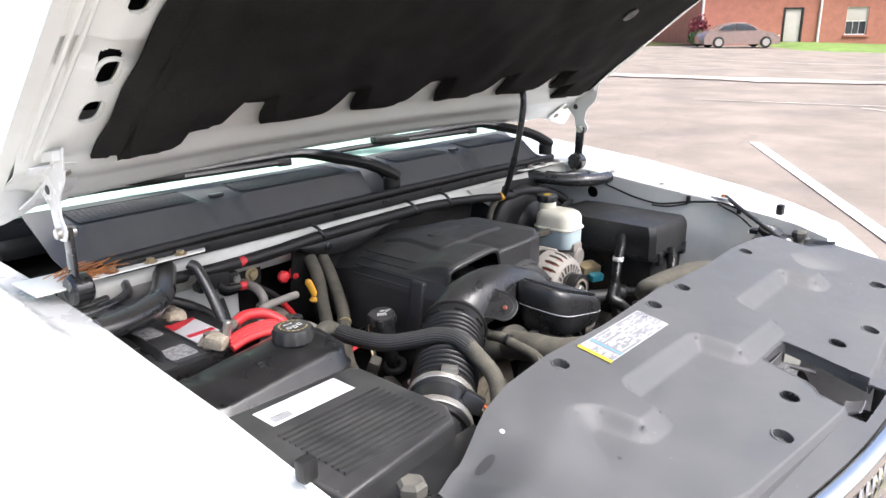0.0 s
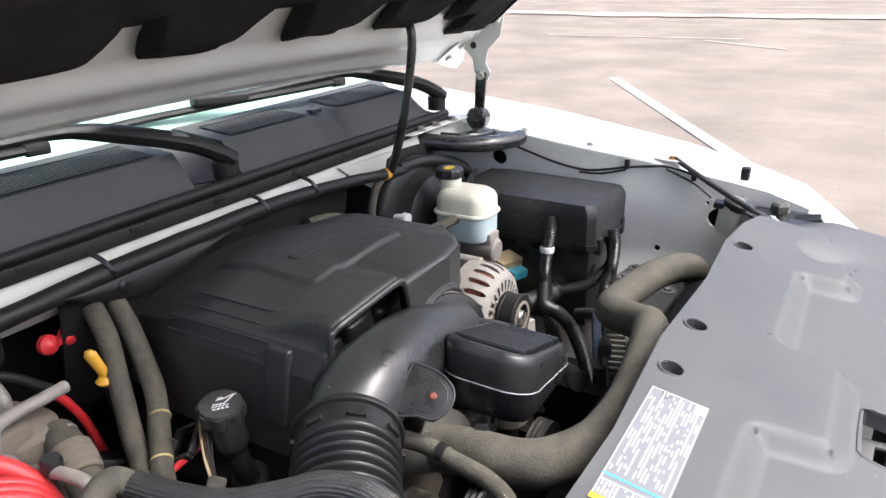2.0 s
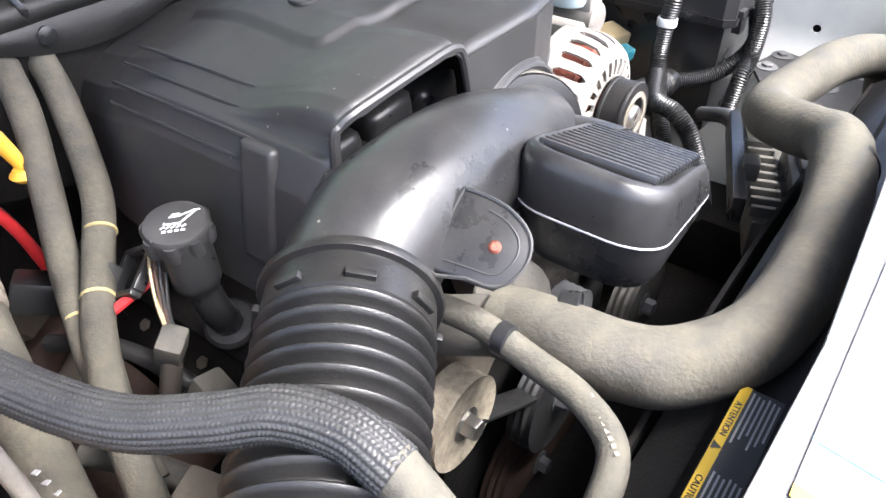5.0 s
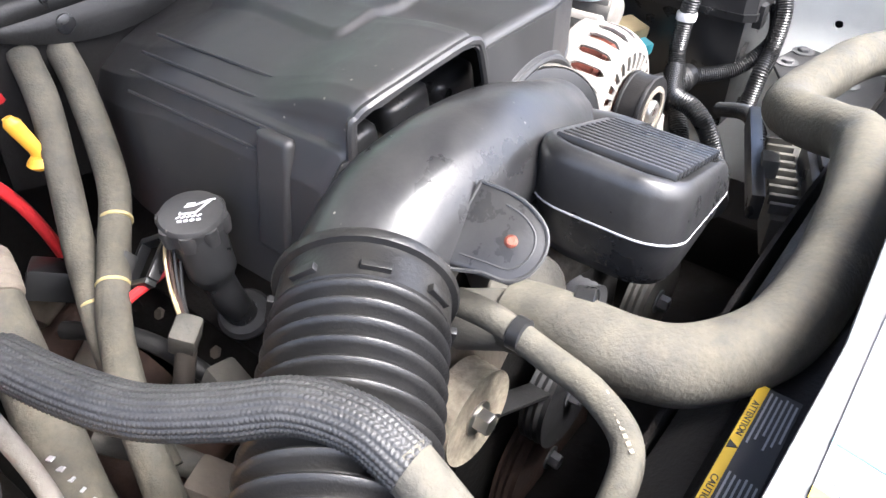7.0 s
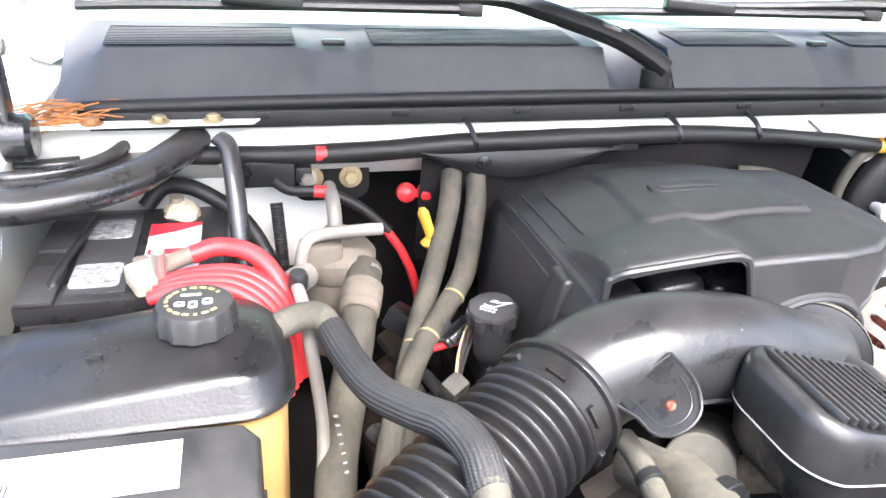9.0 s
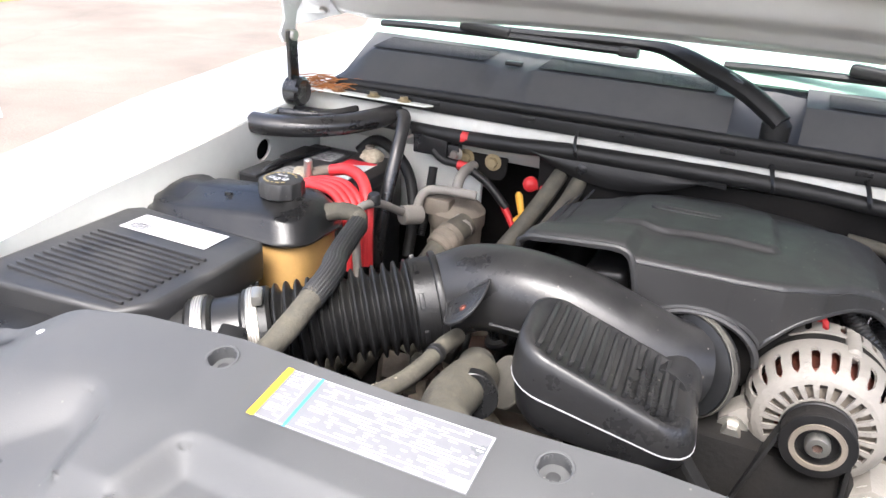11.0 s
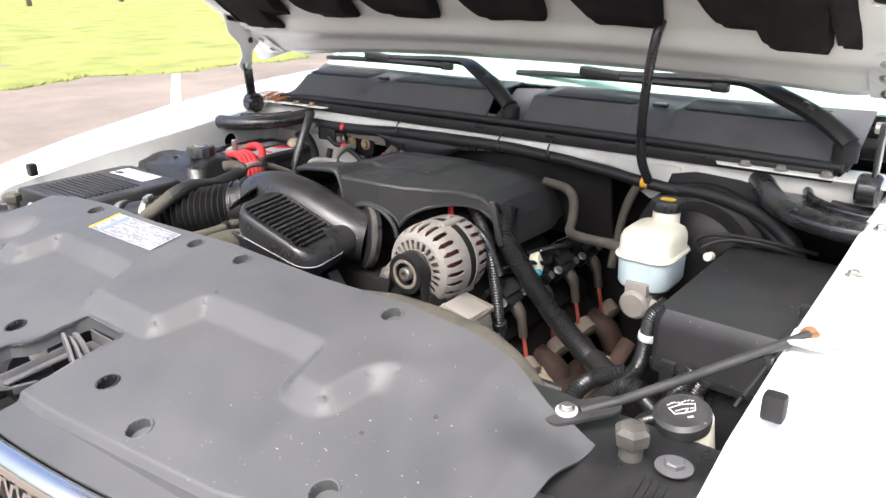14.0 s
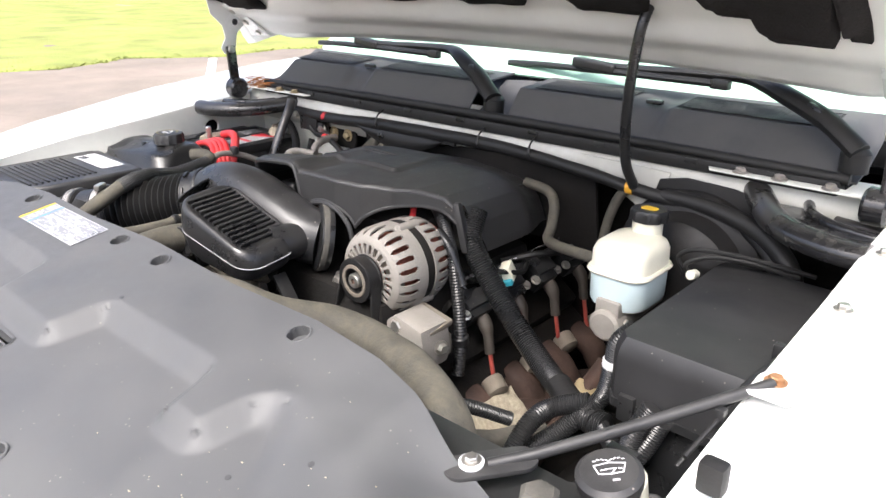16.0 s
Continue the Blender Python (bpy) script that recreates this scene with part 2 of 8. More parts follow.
M_STEEL = mat("zinc_steel", (0.6, 0.58, 0.53), 0.35, 0.9, var=0.15, bump=0.1)
M_RUST = mat("rusty_steel", (0.062, 0.037, 0.028), 0.85, 0.2, var=0.4, scale=25, bump=0.5, fine=150)
M_BLACKSTEEL = mat("black_painted_steel", (0.014, 0.014, 0.015), 0.25, 0.0, var=0.2, bump=0.04, coat=0.4, dust=0.2, dscale=10)
M_CHROME = mat("chrome", (0.75, 0.75, 0.76), 0.12, 1.0, var=0.05, bump=0.03)
M_RED = mat("red_cable", (0.62, 0.030, 0.035), 0.42, var=0.12, bump=0.1, dust=0.15)
M_REDBOOT = mat("red_boot", (0.38, 0.06, 0.045), 0.55, var=0.15, bump=0.1, dust=0.3)
M_YELLOW = mat("yellow_plastic", (0.68, 0.36, 0.03), 0.4, var=0.08, bump=0.08, dust=0.15)
M_COPPER = mat("copper_winding", (0.24, 0.075, 0.05), 0.5, 0.5, var=0.3, scale=120, bump=0.5, fine=500)
M_RESV = mat("cream_translucent_plastic", (0.72, 0.70, 0.58), 0.35, var=0.08, scale=12, bump=0.06, dust=0.15, dustcol=(0.6, 0.5, 0.32))
M_FLUID = mat("bluish_filled_plastic", (0.52, 0.63, 0.65), 0.35, var=0.08, scale=12, bump=0.06, dust=0.15, dustcol=(0.6, 0.55, 0.42))
M_AMBER = mat("amber_filled_plastic", (0.52, 0.32, 0.11), 0.32, var=0.15, scale=10, bump=0.06, dust=0.2)
M_LABEL = mat("white_label", (0.70, 0.70, 0.71), 0.24, var=0.03, bump=0.03)
# black for print, and for painting the shade inside holes
M_INK_SHADE = mat("ink_and_hole_shade", (0.045, 0.045, 0.047), 0.5, var=0.1, bump=0.0)
M_FILM = mat("clear_label_film", (0.18, 0.183, 0.195), 0.34, var=0.04, bump=0.02, spec=0.55)
M_GREYINK = mat("grey_ink", (0.40, 0.40, 0.41), 0.5, var=0.1, bump=0.0)
M_BLUEINK = mat("blue_ink", (0.08, 0.33, 0.62), 0.5, var=0.05, bump=0.0)
M_YELINK = mat("yellow_ink", (0.70, 0.46, 0.03), 0.5, var=0.05, bump=0.0)
M_REDINK = mat("red_ink", (0.65, 0.03, 0.05), 0.5, var=0.05, bump=0.0)
M_BRASS = mat("brass_plated", (0.42, 0.34, 0.20), 0.5, 0.5, var=0.2, bump=0.2)
M_TEAL = mat("teal_plastic", (0.03, 0.30, 0.38), 0.5, var=0.1, dust=0.3)
# opaque green, paled to paint in the sky's reflection
M_GLASS = mat("windscreen_painted_reflection", (0.36, 0.56, 0.43), 0.25, var=0.05, bump=0.0, coat=0.1, spec=0.3)
M_YELPALE = mat("faded_yellow_print", (0.40, 0.33, 0.15), 0.6, var=0.2, bump=0.0)
M_TANK = mat("satin_black_tank", (0.010, 0.010, 0.0105), 0.31, var=0.2, bump=0.12, dust=0.05, dscale=16)
M_LATCH = mat("grey_plated_steel", (0.13, 0.13, 0.135), 0.5, 0.4, var=0.15, bump=0.1, dust=0.2)
M_HOODIN = mat("inner_hood_paint", (0.80, 0.81, 0.77), 0.38, var=0.03, bump=0.03, dust=0.08, dustcol=(0.5, 0.47, 0.4), dscale=5, coat=0.2)
M_SHROUD = mat("dirty_shroud_plastic", (0.011, 0.011, 0.0115), 0.48, var=0.3, bump=0.3, fine=300, dust=0.08, dustcol=(0.14, 0.11, 0.08), dscale=25, speck=0.4, spec=0.35)
M_BOLT = mat("rusty_bolt", (0.36, 0.19, 0.09), 0.55, 0.5, var=0.25, scale=90, bump=0.3)
M_WORN = mat("worn_print", (0.30, 0.30, 0.30), 0.7, var=0.9, scale=140, bump=0.2)
M_CRUST = mat("corroded_lead", (0.42, 0.37, 0.28), 0.85, 0.1, var=0.35, scale=90, bump=0.8, fine=240)
M_BOOT = mat("plug_boot_rubber", (0.045, 0.038, 0.032), 0.6, var=0.25, bump=0.2, dust=0.3, dustcol=(0.14, 0.12, 0.095))
M_FUSE = mat("dusty_fuse_lid", (0.020, 0.020, 0.021), 0.42, var=0.2, bump=0.25, fine=700, dust=0.07, dustcol=(0.2, 0.195, 0.18), dscale=22, speck=0.9, depth=0.0006)
# dimmer, blotched copy of the inner white paint
M_RAIL = mat("dim_rail_paint", (0.58, 0.585, 0.54), 0.5, var=0.1, scale=9, bump=0.08, dust=0.5, dustcol=(0.36, 0.34, 0.28), dscale=14)
M_STRAW = mat("dry_pine_straw", (0.42, 0.17, 0.05), 0.7, var=0.3, bump=0.1)

# ---- the car park and what stands round it ----
def ground_material():
    m = mat("worn_asphalt", (0.205, 0.172, 0.143), 0.85, var=0.36, scale=0.7, bump=0.8, fine=38, dust=0.5, dustcol=(0.275, 0.23, 0.188), dscale=0.3, depth=0.01)
    nt = m.node_tree
    co = nt.nodes.new("ShaderNodeTexCoord")
    wob = nt.nodes.new("ShaderNodeTexNoise")
    wob.inputs["Scale"].default_value = 0.8
    add = nt.nodes.new("ShaderNodeVectorMath")
    vor = nt.nodes.new("ShaderNodeTexVoronoi")
    vor.feature, vor.inputs["Scale"].default_value = "DISTANCE_TO_EDGE", 0.33
    rng = nt.nodes.new("ShaderNodeMapRange")
    rng.inputs[1].default_value, rng.inputs[2].default_value, rng.inputs[3].default_value, rng.inputs[4].default_value = 0.002, 0.012, 0.16, 0.0
    mx = nt.nodes.new("ShaderNodeMix")
    mx.data_type = "RGBA"
    bsdf = nt.nodes["Principled BSDF"]
    old = bsdf.inputs["Base Color"].links[0].from_socket
    nt.links.new(co.outputs["Object"], wob.inputs["Vector"])
    nt.links.new(co.outputs["Object"], add.inputs[0])
    nt.links.new(wob.outputs["Color"], add.inputs[1])
    nt.links.new(add.outputs[0], vor.inputs["Vector"])
    nt.links.new(vor.outputs["Distance"], rng.inputs[0])
    nt.links.new(rng.outputs[0], mx.inputs[0])
    nt.links.new(old, mx.inputs[6])
    mx.inputs[7].default_value = (0.10, 0.08, 0.065, 1)
    nt.links.new(mx.outputs[2], bsdf.inputs["Base Color"])
    return m


M_ASPHALT = ground_material()
M_LINE = mat("worn_white_line", (0.78, 0.77, 0.75), 0.7, var=0.15, scale=6, bump=0.3, fine=80)
M_GRASS = mat("mown_grass", (0.24, 0.28, 0.065), 0.9, var=0.45, scale=0.9, bump=0.9, fine=25, dust=0.5, dustcol=(0.38, 0.36, 0.13), dscale=0.5, depth=0.04)
# brick red, lightened in colour to stand in for haze
M_BRICK = mat("hazed_red_brick", (0.40, 0.165, 0.115), 0.85, var=0.15, scale=3, bump=0.4, fine=30)
M_TRIM = mat("white_trim", (0.75, 0.74, 0.70), 0.6, var=0.05)
M_LAWN = mat("watered_lawn", (0.15, 0.23, 0.05), 0.9, var=0.4, scale=1.2, bump=0.9, fine=25, depth=0.04)
M_DRAIN = mat("worn_concrete_strip", (0.37, 0.325, 0.285), 0.85, var=0.35, scale=0.8, bump=0.3, fine=30, dust=0.4, dustcol=(0.36, 0.31, 0.27), dscale=0.7)
M_CONC = mat("pale_concrete", (0.55, 0.51, 0.46), 0.85, var=0.12, scale=0.6, bump=0.3, fine=30)
M_SEDAN = mat("bronze_car_paint", (0.26, 0.18, 0.145), 0.3, 0.4, var=0.02, fine=2, bump=0.0, coat=0.8)
M_TYRE = mat("tyre_rubber", (0.025, 0.025, 0.025), 0.8, var=0.2)
M_PANE = mat("dark_window_glass", (0.05, 0.06, 0.07), 0.08, var=0.1, bump=0.0, coat=0.6)
M_LEAF = mat("shrub_leaves", (0.06, 0.11, 0.03), 0.7, var=0.4, scale=6)
M_LEAF_R = mat("red_shrub_leaves", (0.20, 0.035, 0.05), 0.7, var=0.4, scale=6)
M_BARK = mat("bark", (0.14, 0.10, 0.07), 0.9, var=0.3, scale=5, bump=0.6, fine=40)

def gz(x, y):
    """Ground height, raised towards the brick building so the sedan fits the camera's view."""
    return 0.36 * smoothstep(8, 42, x) * smoothstep(6, 17, y)


def spread(t, near):
    t = 2 * t - 1
    return math.copysign(near * abs(t) + (900 - near) * abs(t) ** 5, t)


bm = sheet(110, 110, lambda u, v: (spread(u, 60), spread(v, 60), gz(spread(u, 60), spread(v, 60))))
tagged(solo("ground", bm, M_ASPHALT, "sun-bleached worn asphalt of an open car park", "ground", kind="structure"))


def grass_edge(y):
    return -10.9 + 0.35 * math.sin(y * 0.9) + 0.22 * math.sin(y * 2.7 + 1) + 0.1 * math.sin(y * 7.1)


bm = sheet(60, 240, lambda u, v: (grass_edge(-60 + 160 * v) - (u ** 2.2) * 500, -60 + 160 * v, 0.03 - 0.03 * (1 - smoothstep(0.0, 0.02, u)) + 0.06 * noise.noise(Vector((u * 60, v * 120, 0)))))
solo("grass_field", bm, M_GRASS, "mown grass field with yellowish dry patches beside the car park", "grass", kind="structure")


def tuft_mesh():
    bm = bmesh.new()
    for k in range(1300):
        y = random.uniform(0, 16)
        x = grass_edge(y) - abs(random.gauss(0, 0.25)) + 0.10
        h, a = random.uniform(0.02, 0.06), random.uniform(0, 6.28)
        w, l = 0.02, random.uniform(-0.05, 0.05)
        v = [bm.verts.new(p) for p in ((x - w * math.cos(a), y - w * math.sin(a), 0.01), (x + w * math.cos(a), y + w * math.sin(a), 0.01), (x + l, y + l, h))]
        bm.faces.new(v)
    return bm


solo("grass_tufts", tuft_mesh(), M_GRASS, "loose grass blades along the asphalt's ragged edge", "grass", kind="stuff")


# duller copy of the line paint, for lines starting beyond x = 12
M_LINE_FAR = mat("far_white_line", (0.42, 0.375, 0.335), 0.8, var=0.35, scale=2, bump=0.2, fine=30)


def painted_line(a, b, w, paint=M_LINE):
    a, b = Vector((*a, 0)), Vector((*b, 0))
    d = (b - a).normalized()
    s = Vector((-d.y, d.x, 0)) * w / 2
    n = max(2, int((b - a).length / 0.25))
    bm = sheet(n, 1, lambda u, v: a + (b - a) * u + s * (2 * v - 1) * (1 + 0.10 * noise.noise(Vector((u * n, v * 9, 3)))) + Vector((0, 0, 0.012 + gz(*(a + (b - a) * u).xy))))
    return solo("parking_line", bm, paint, "worn white painted parking line on asphalt", "road marking", "parking lines", "structure")


for a, b, w in (((9.35, 3.62), (4.2, 0.57), 0.13), ((-10.44, 7.0), (-5.0, 3.52), 0.13), ((15.0, 3.6), (14.0, 2.0), 0.12), ((14.9, 6.9), (15.6, 3.0), 0.12),
                ((20.5, 12.5), (23.5, 2.0), 0.14), ((29.0, 15.5), (33.0, 3.0), 0.2), ((25.5, 14.0), (27.0, 2.0), 0.12)):
    painted_line(a, b, w, M_LINE if abs(a[0]) < 12 else M_LINE_FAR)

# a long drain channel of pale concrete across the far part of the car park
bm = sheet(120, 4, lambda u, v: (18.9 + 5 * u + 1.5 * v + (0.5 * noise.noise(Vector((u * 12, v * 2, 0))) + 0.25 * noise.noise(Vector((u * 45, v * 3, 4)))), 17.0 - 26 * u, 0.03 + gz(19.6 + 5 * u, 17 - 26 * u)))
solo("drain_strip", bm, M_DRAIN, "pale concrete drainage strip across the asphalt", "pavement", kind="structure")

# ---- brick building, seen across the car park ----
AWAY, ALONG = Vector((0.748, 0.664, 0)), Vector((0.664, -0.748, 0))
HOME = Vector((-1.2, 0.06, 0))
BUILD = Matrix((ALONG, AWAY, Vector((0, 0, 1)))).transposed().to_4x4()


def spot(s, d, z=0.0):
    return HOME + ALONG * s + AWAY * d + Vector((0, 0, z))


def bbox(s0, s1, d0, d1, z0, z1, bev=0.01):
    return box(spot((s0 + s1) / 2, (d0 + d1) / 2, (z0 + z1) / 2), (s1 - s0, d1 - d0, z1 - z0), bev, BUILD)


house = thing("brick_building", spot(28, 46), "single-storey red brick building with white trim beyond the car park", "building")
for s0, s1, z0, z1 in ((15.4, 20.33, -0.2, 4.2), (21.53, 24.1, -0.2, 4.2), (25.41, 31.5, -0.2, 4.2), (35.5, 52.0, -0.2, 4.2), (20.33, 21.53, 2.5, 4.2), (24.1, 25.41, 2.5, 4.2), (24.1, 25.41, -0.2, 0.9), (31.5, 35.5, 2.9, 4.2)):
    part("wall", bbox(s0, s1, 46, 46.3, z0, z1, 0.0), M_BRICK, house)
part("wall", bbox(15.4, 15.7, 46.3, 58, -0.2, 4.2, 0.0), M_BRICK, house)
part("wall", bbox(8.0, 24.0, 62, 62.3, -0.2, 4.4, 0.0), M_BRICK, house, "brick wing set further back")
part("roof", bbox(14.8, 52.6, 45.4, 58, 4.2, 4.5), M_TRIM, house, "flat roof with pale fascia")
part("porch_recess", bbox(31.5, 35.5, 48.0, 48.2, -0.2, 2.9), M_PANE, house, "dark glazed entrance recess")
door = part("door", bbox(20.45, 21.41, 46.05, 46.13, 0.45, 2.46), M_CONC, house, "pale door in a dark frame")
for s0, s1, z0, z1 in ((20.33, 20.45, 0.4, 2.5), (21.41, 21.53, 0.4, 2.5), (20.45, 21.41, 2.4, 2.5)):
    part("door_frame", bbox(s0, s1, 45.96, 46.2, z0, z1), M_PLAST, door)
part("door_handle", bbox(21.25, 21.33, 45.98, 46.05, 1.4, 1.5), M_STEEL, door)
win = part("window", bbox(24.15, 25.36, 46.14, 46.16, 0.95, 2.45), M_PANE, house, "dark glazed window with pale bars")
for s0, s1, z0, z1 in ((24.1, 24.16, 0.9, 2.5), (25.35, 25.41, 0.9, 2.5), (24.16, 25.35, 2.44, 2.5), (24.16, 25.35, 0.9, 0.96), (24.16, 25.35, 1.67, 1.73), (24.55, 24.575, 0.96, 1.67), (24.93, 24.955, 0.96, 1.67)):
    part("window_frame", bbox(s0, s1, 46.08, 46.14, z0, z1), M_TRIM, win)
part("blind", bbox(24.17, 25.34, 46.10, 46.13, 1.74, 2.43), M_CONC, win, "pale blind behind the upper sash")
part("window_sill", bbox(24.0, 25.5, 45.9, 46.05, 0.78, 0.9), M_BRICK, win)
for s in (15.5, 22.48):
    part("downpipe", cyl(spot(s, 45.92, 0.1), spot(s, 45.92, 4.2), 0.07), M_TRIM, house, "white downpipe")
post = thing("porch_pillar", spot(27.6, 43.0), "square red brick pillar of the entrance porch", "pillar")
part("shaft", bbox(27.25, 27.95, 42.7, 43.4, 0.0, 3.2), M_BRICK, post)
def lawn_point(u, v):
    p = spot(18.9 + 15 * u - 0.5 * v, 39.6 + 6.4 * v + 0.25 * noise.noise(Vector((u * 14, 0, 0))) * (1 - v))
    return p + Vector((0, 0, gz(p.x, p.y) - 0.03 + (0.10 * smoothstep(0, 0.06, v) + 0.14 * v) * (0.3 + 0.7 * smoothstep(0, 0.16, u)) + 0.03 * noise.noise(Vector((u * 40, v * 9, 0)))))


bm = sheet(90, 16, lawn_point)
solo("lawn_strip", bm, M_LAWN, "narrow strip of bright lawn along the brick wall", "grass", kind="structure")
bm = sheet(20, 6, lambda u, v: spot(8 + 7.5 * u, 47 + 12 * v, 0.42))
solo("far_lawn", bm, M_GRASS, "patch of lawn beside the building's corner", "grass", kind="structure")


def shrub(at, w, h, m, label):
    bm = bmesh.new()
    for k in range(1400):
        d = Vector((random.gauss(0, 1), random.gauss(0, 1), random.gauss(0, 1))).normalized() * random.uniform(0.55, 1.0)
        lump = 0.75 + 0.35 * noise.noise(d * 3)
        c = Vector((d.x * w * lump, d.y * w * lump, h / 2 * (1 + d.z * lump)))
        t, b = Vector((random.gauss(0, 1), random.gauss(0, 1), random.gauss(0, 1))).normalized() * 0.09, Vector((random.gauss(0, 1), random.gauss(0, 1), random.gauss(0, 1))).normalized() * 0.05
        bm.faces.new([bm.verts.new(Vector(at) + c + q) for q in (t, b, -t, -b)])
    root = thing("shrub", at, label, "shrub")
    part("leaves", bm, m, root)
    part("stem", cyl(Vector(at), Vector(at) + Vector((0, 0, h * 0.6)), 0.05), M_BARK, root)


shrub(spot(15.1, 45.2, 0.3), 0.75, 2.0, M_LEAF_R, "dark red leafy shrub at the building's corner")
shrub(spot(14.6, 43.6, 0.32), 0.7, 1.0, M_LEAF, "low green shrub beside the parked car")


def sedan():
    root = thing("sedan", spot(16.6, 42, 0.36), "bronze four-door saloon car parked by the brick building", "car")
    half = [(-2.25, 0.25), (-2.25, 0.62), (-2.1, 0.84), (-1.75, 0.96), (-1.15, 1.28), (-0.45, 1.43), (0.2, 1.42), (0.75, 1.2), (1.15, 0.95), (1.9, 0.82), (2.2, 0.6), (2.25, 0.3), (2.2, 0.2), (-2.2, 0.2)]
    rings = []
    for w, k in ((-0.88, 0.93), (-0.8, 1.0), (0.8, 1.0), (0.88, 0.93)):
        rings.append([spot(16.6 + x * (1 if abs(w) < 0.85 else 0.985), 42 + w * (0.8 if z > 1.0 else 1.0), 0.36 + 0.2 + (z - 0.2) * (1 if z < 1 else (0.97 if k < 1 else 1))) for x, z in half])
    body = part("body", loft(rings), M_SEDAN, root)
    for pts in (((-1.45, 0.98), (-1.08, 1.24), (-0.5, 1.36), (-0.5, 0.98)), ((-0.42, 0.98), (-0.42, 1.36), (0.15, 1.35), (0.62, 1.16), (0.85, 0.98))):
        f = prism([(x, z) for x, z in pts], 0, 0.03, 0.004, Matrix.Translation(spot(16.6, 41.13, 0.36)) @ BUILD @ Matrix(((1, 0, 0, 0), (0, 0, 1, 0), (0, 1, 0, 0), (0, 0, 0, 1))))
        part("side_window", f, M_PANE, body)
    for x in (-1.38, 1.38):
        for d in (-0.92, 0.92):
            s = -1 if d < 0 else 1
            wheel = part("wheel", cyl(spot(16.6 + x, 42 + d - 0.12 * s, 0.68), spot(16.6 + x, 42 + d + 0.02 * s, 0.68), 0.33, 24, 0.03), M_TYRE, root)
            part("rim", lathe([(0.20, 0), (0.21, 0.03), (0.05, 0.02), (0.001, 0.03)], spot(16.6 + x, 42 + d + 0.0 * s, 0.68), AWAY * s, 20), M_STEEL, wheel)
    part("headlight", box(spot(18.65, 41.2, 1.0), (0.3, 0.1, 0.12), 0.03, BUILD), M_CHROME, root)
    root.location += ALONG * -0.45
    root.scale = (0.92, 0.92, 0.92)


sedan()

# distant fence posts on the grass field, and a far tree line
for k in range(5):
    bx = Vector((-46 - 2.0 * k, 14.0 + 7.0 * k, 0))
    solo("fence_post", box(bx + Vector((0, 0, 0.7)), (0.25, 0.25, 1.5), 0.03), M_BARK, "weathered wooden post standing in the grass", "post", "fence posts")

# ---- pickup truck: body round the engine bay ----
truck = thing("pickup_truck", (0, 1.6, 0), "white pickup truck parked with its engine bay open", "truck")
CROWN = ((0.22, 0.80), (0.32, 0.90), (0.41, 0.985), (0.542, 1.073), (0.66, 1.108), (0.805, 1.139), (1.09, 1.182), (1.43, 1.215), (1.9, 1.235))
LIP = ((0.30, 0.98), (0.45, 1.055), (0.6, 1.100), (0.8, 1.128), (1.0, 1.146), (1.15, 1.163), (1.4, 1.178), (1.9, 1.19))


def fender_section(y):
    zc, zl = lerp_table(CROWN, y), lerp_table(LIP, y)
    zl = min(zl, zc - 0.012)
    k = 1 - 0.06 * (1 - smoothstep(0.25, 0.6, y))
    return [(0.768 * k, zl - 0.022), (0.768 * k, zl - 0.002), (0.772 * k, zl), (0.812 * k, zl + 0.001), (0.822 * k, zl + 0.006), (0.836 * k, zc - 0.006), (0.85 * k, zc), (0.93 * k, zc + 0.004),
            (0.975 * k, zc - 0.008), (1.0 * k, zc - 0.04), (1.012 * k, zc - 0.10), (1.012 * k, zc - 0.3), (1.0 * k, 0.48)]


def fender_mesh(side):
    ys = [0.22 + 0.025 * k for k in range(62)]
    bm = loft([[(side * x, y, z) for x, z in fender_section(y)] for y in ys], closed=False)
    bmesh.ops.recalc_face_normals(bm, faces=bm.faces)
    bmesh.ops.solidify(bm, geom=list(bm.faces), thickness=0.0015)
    return bm


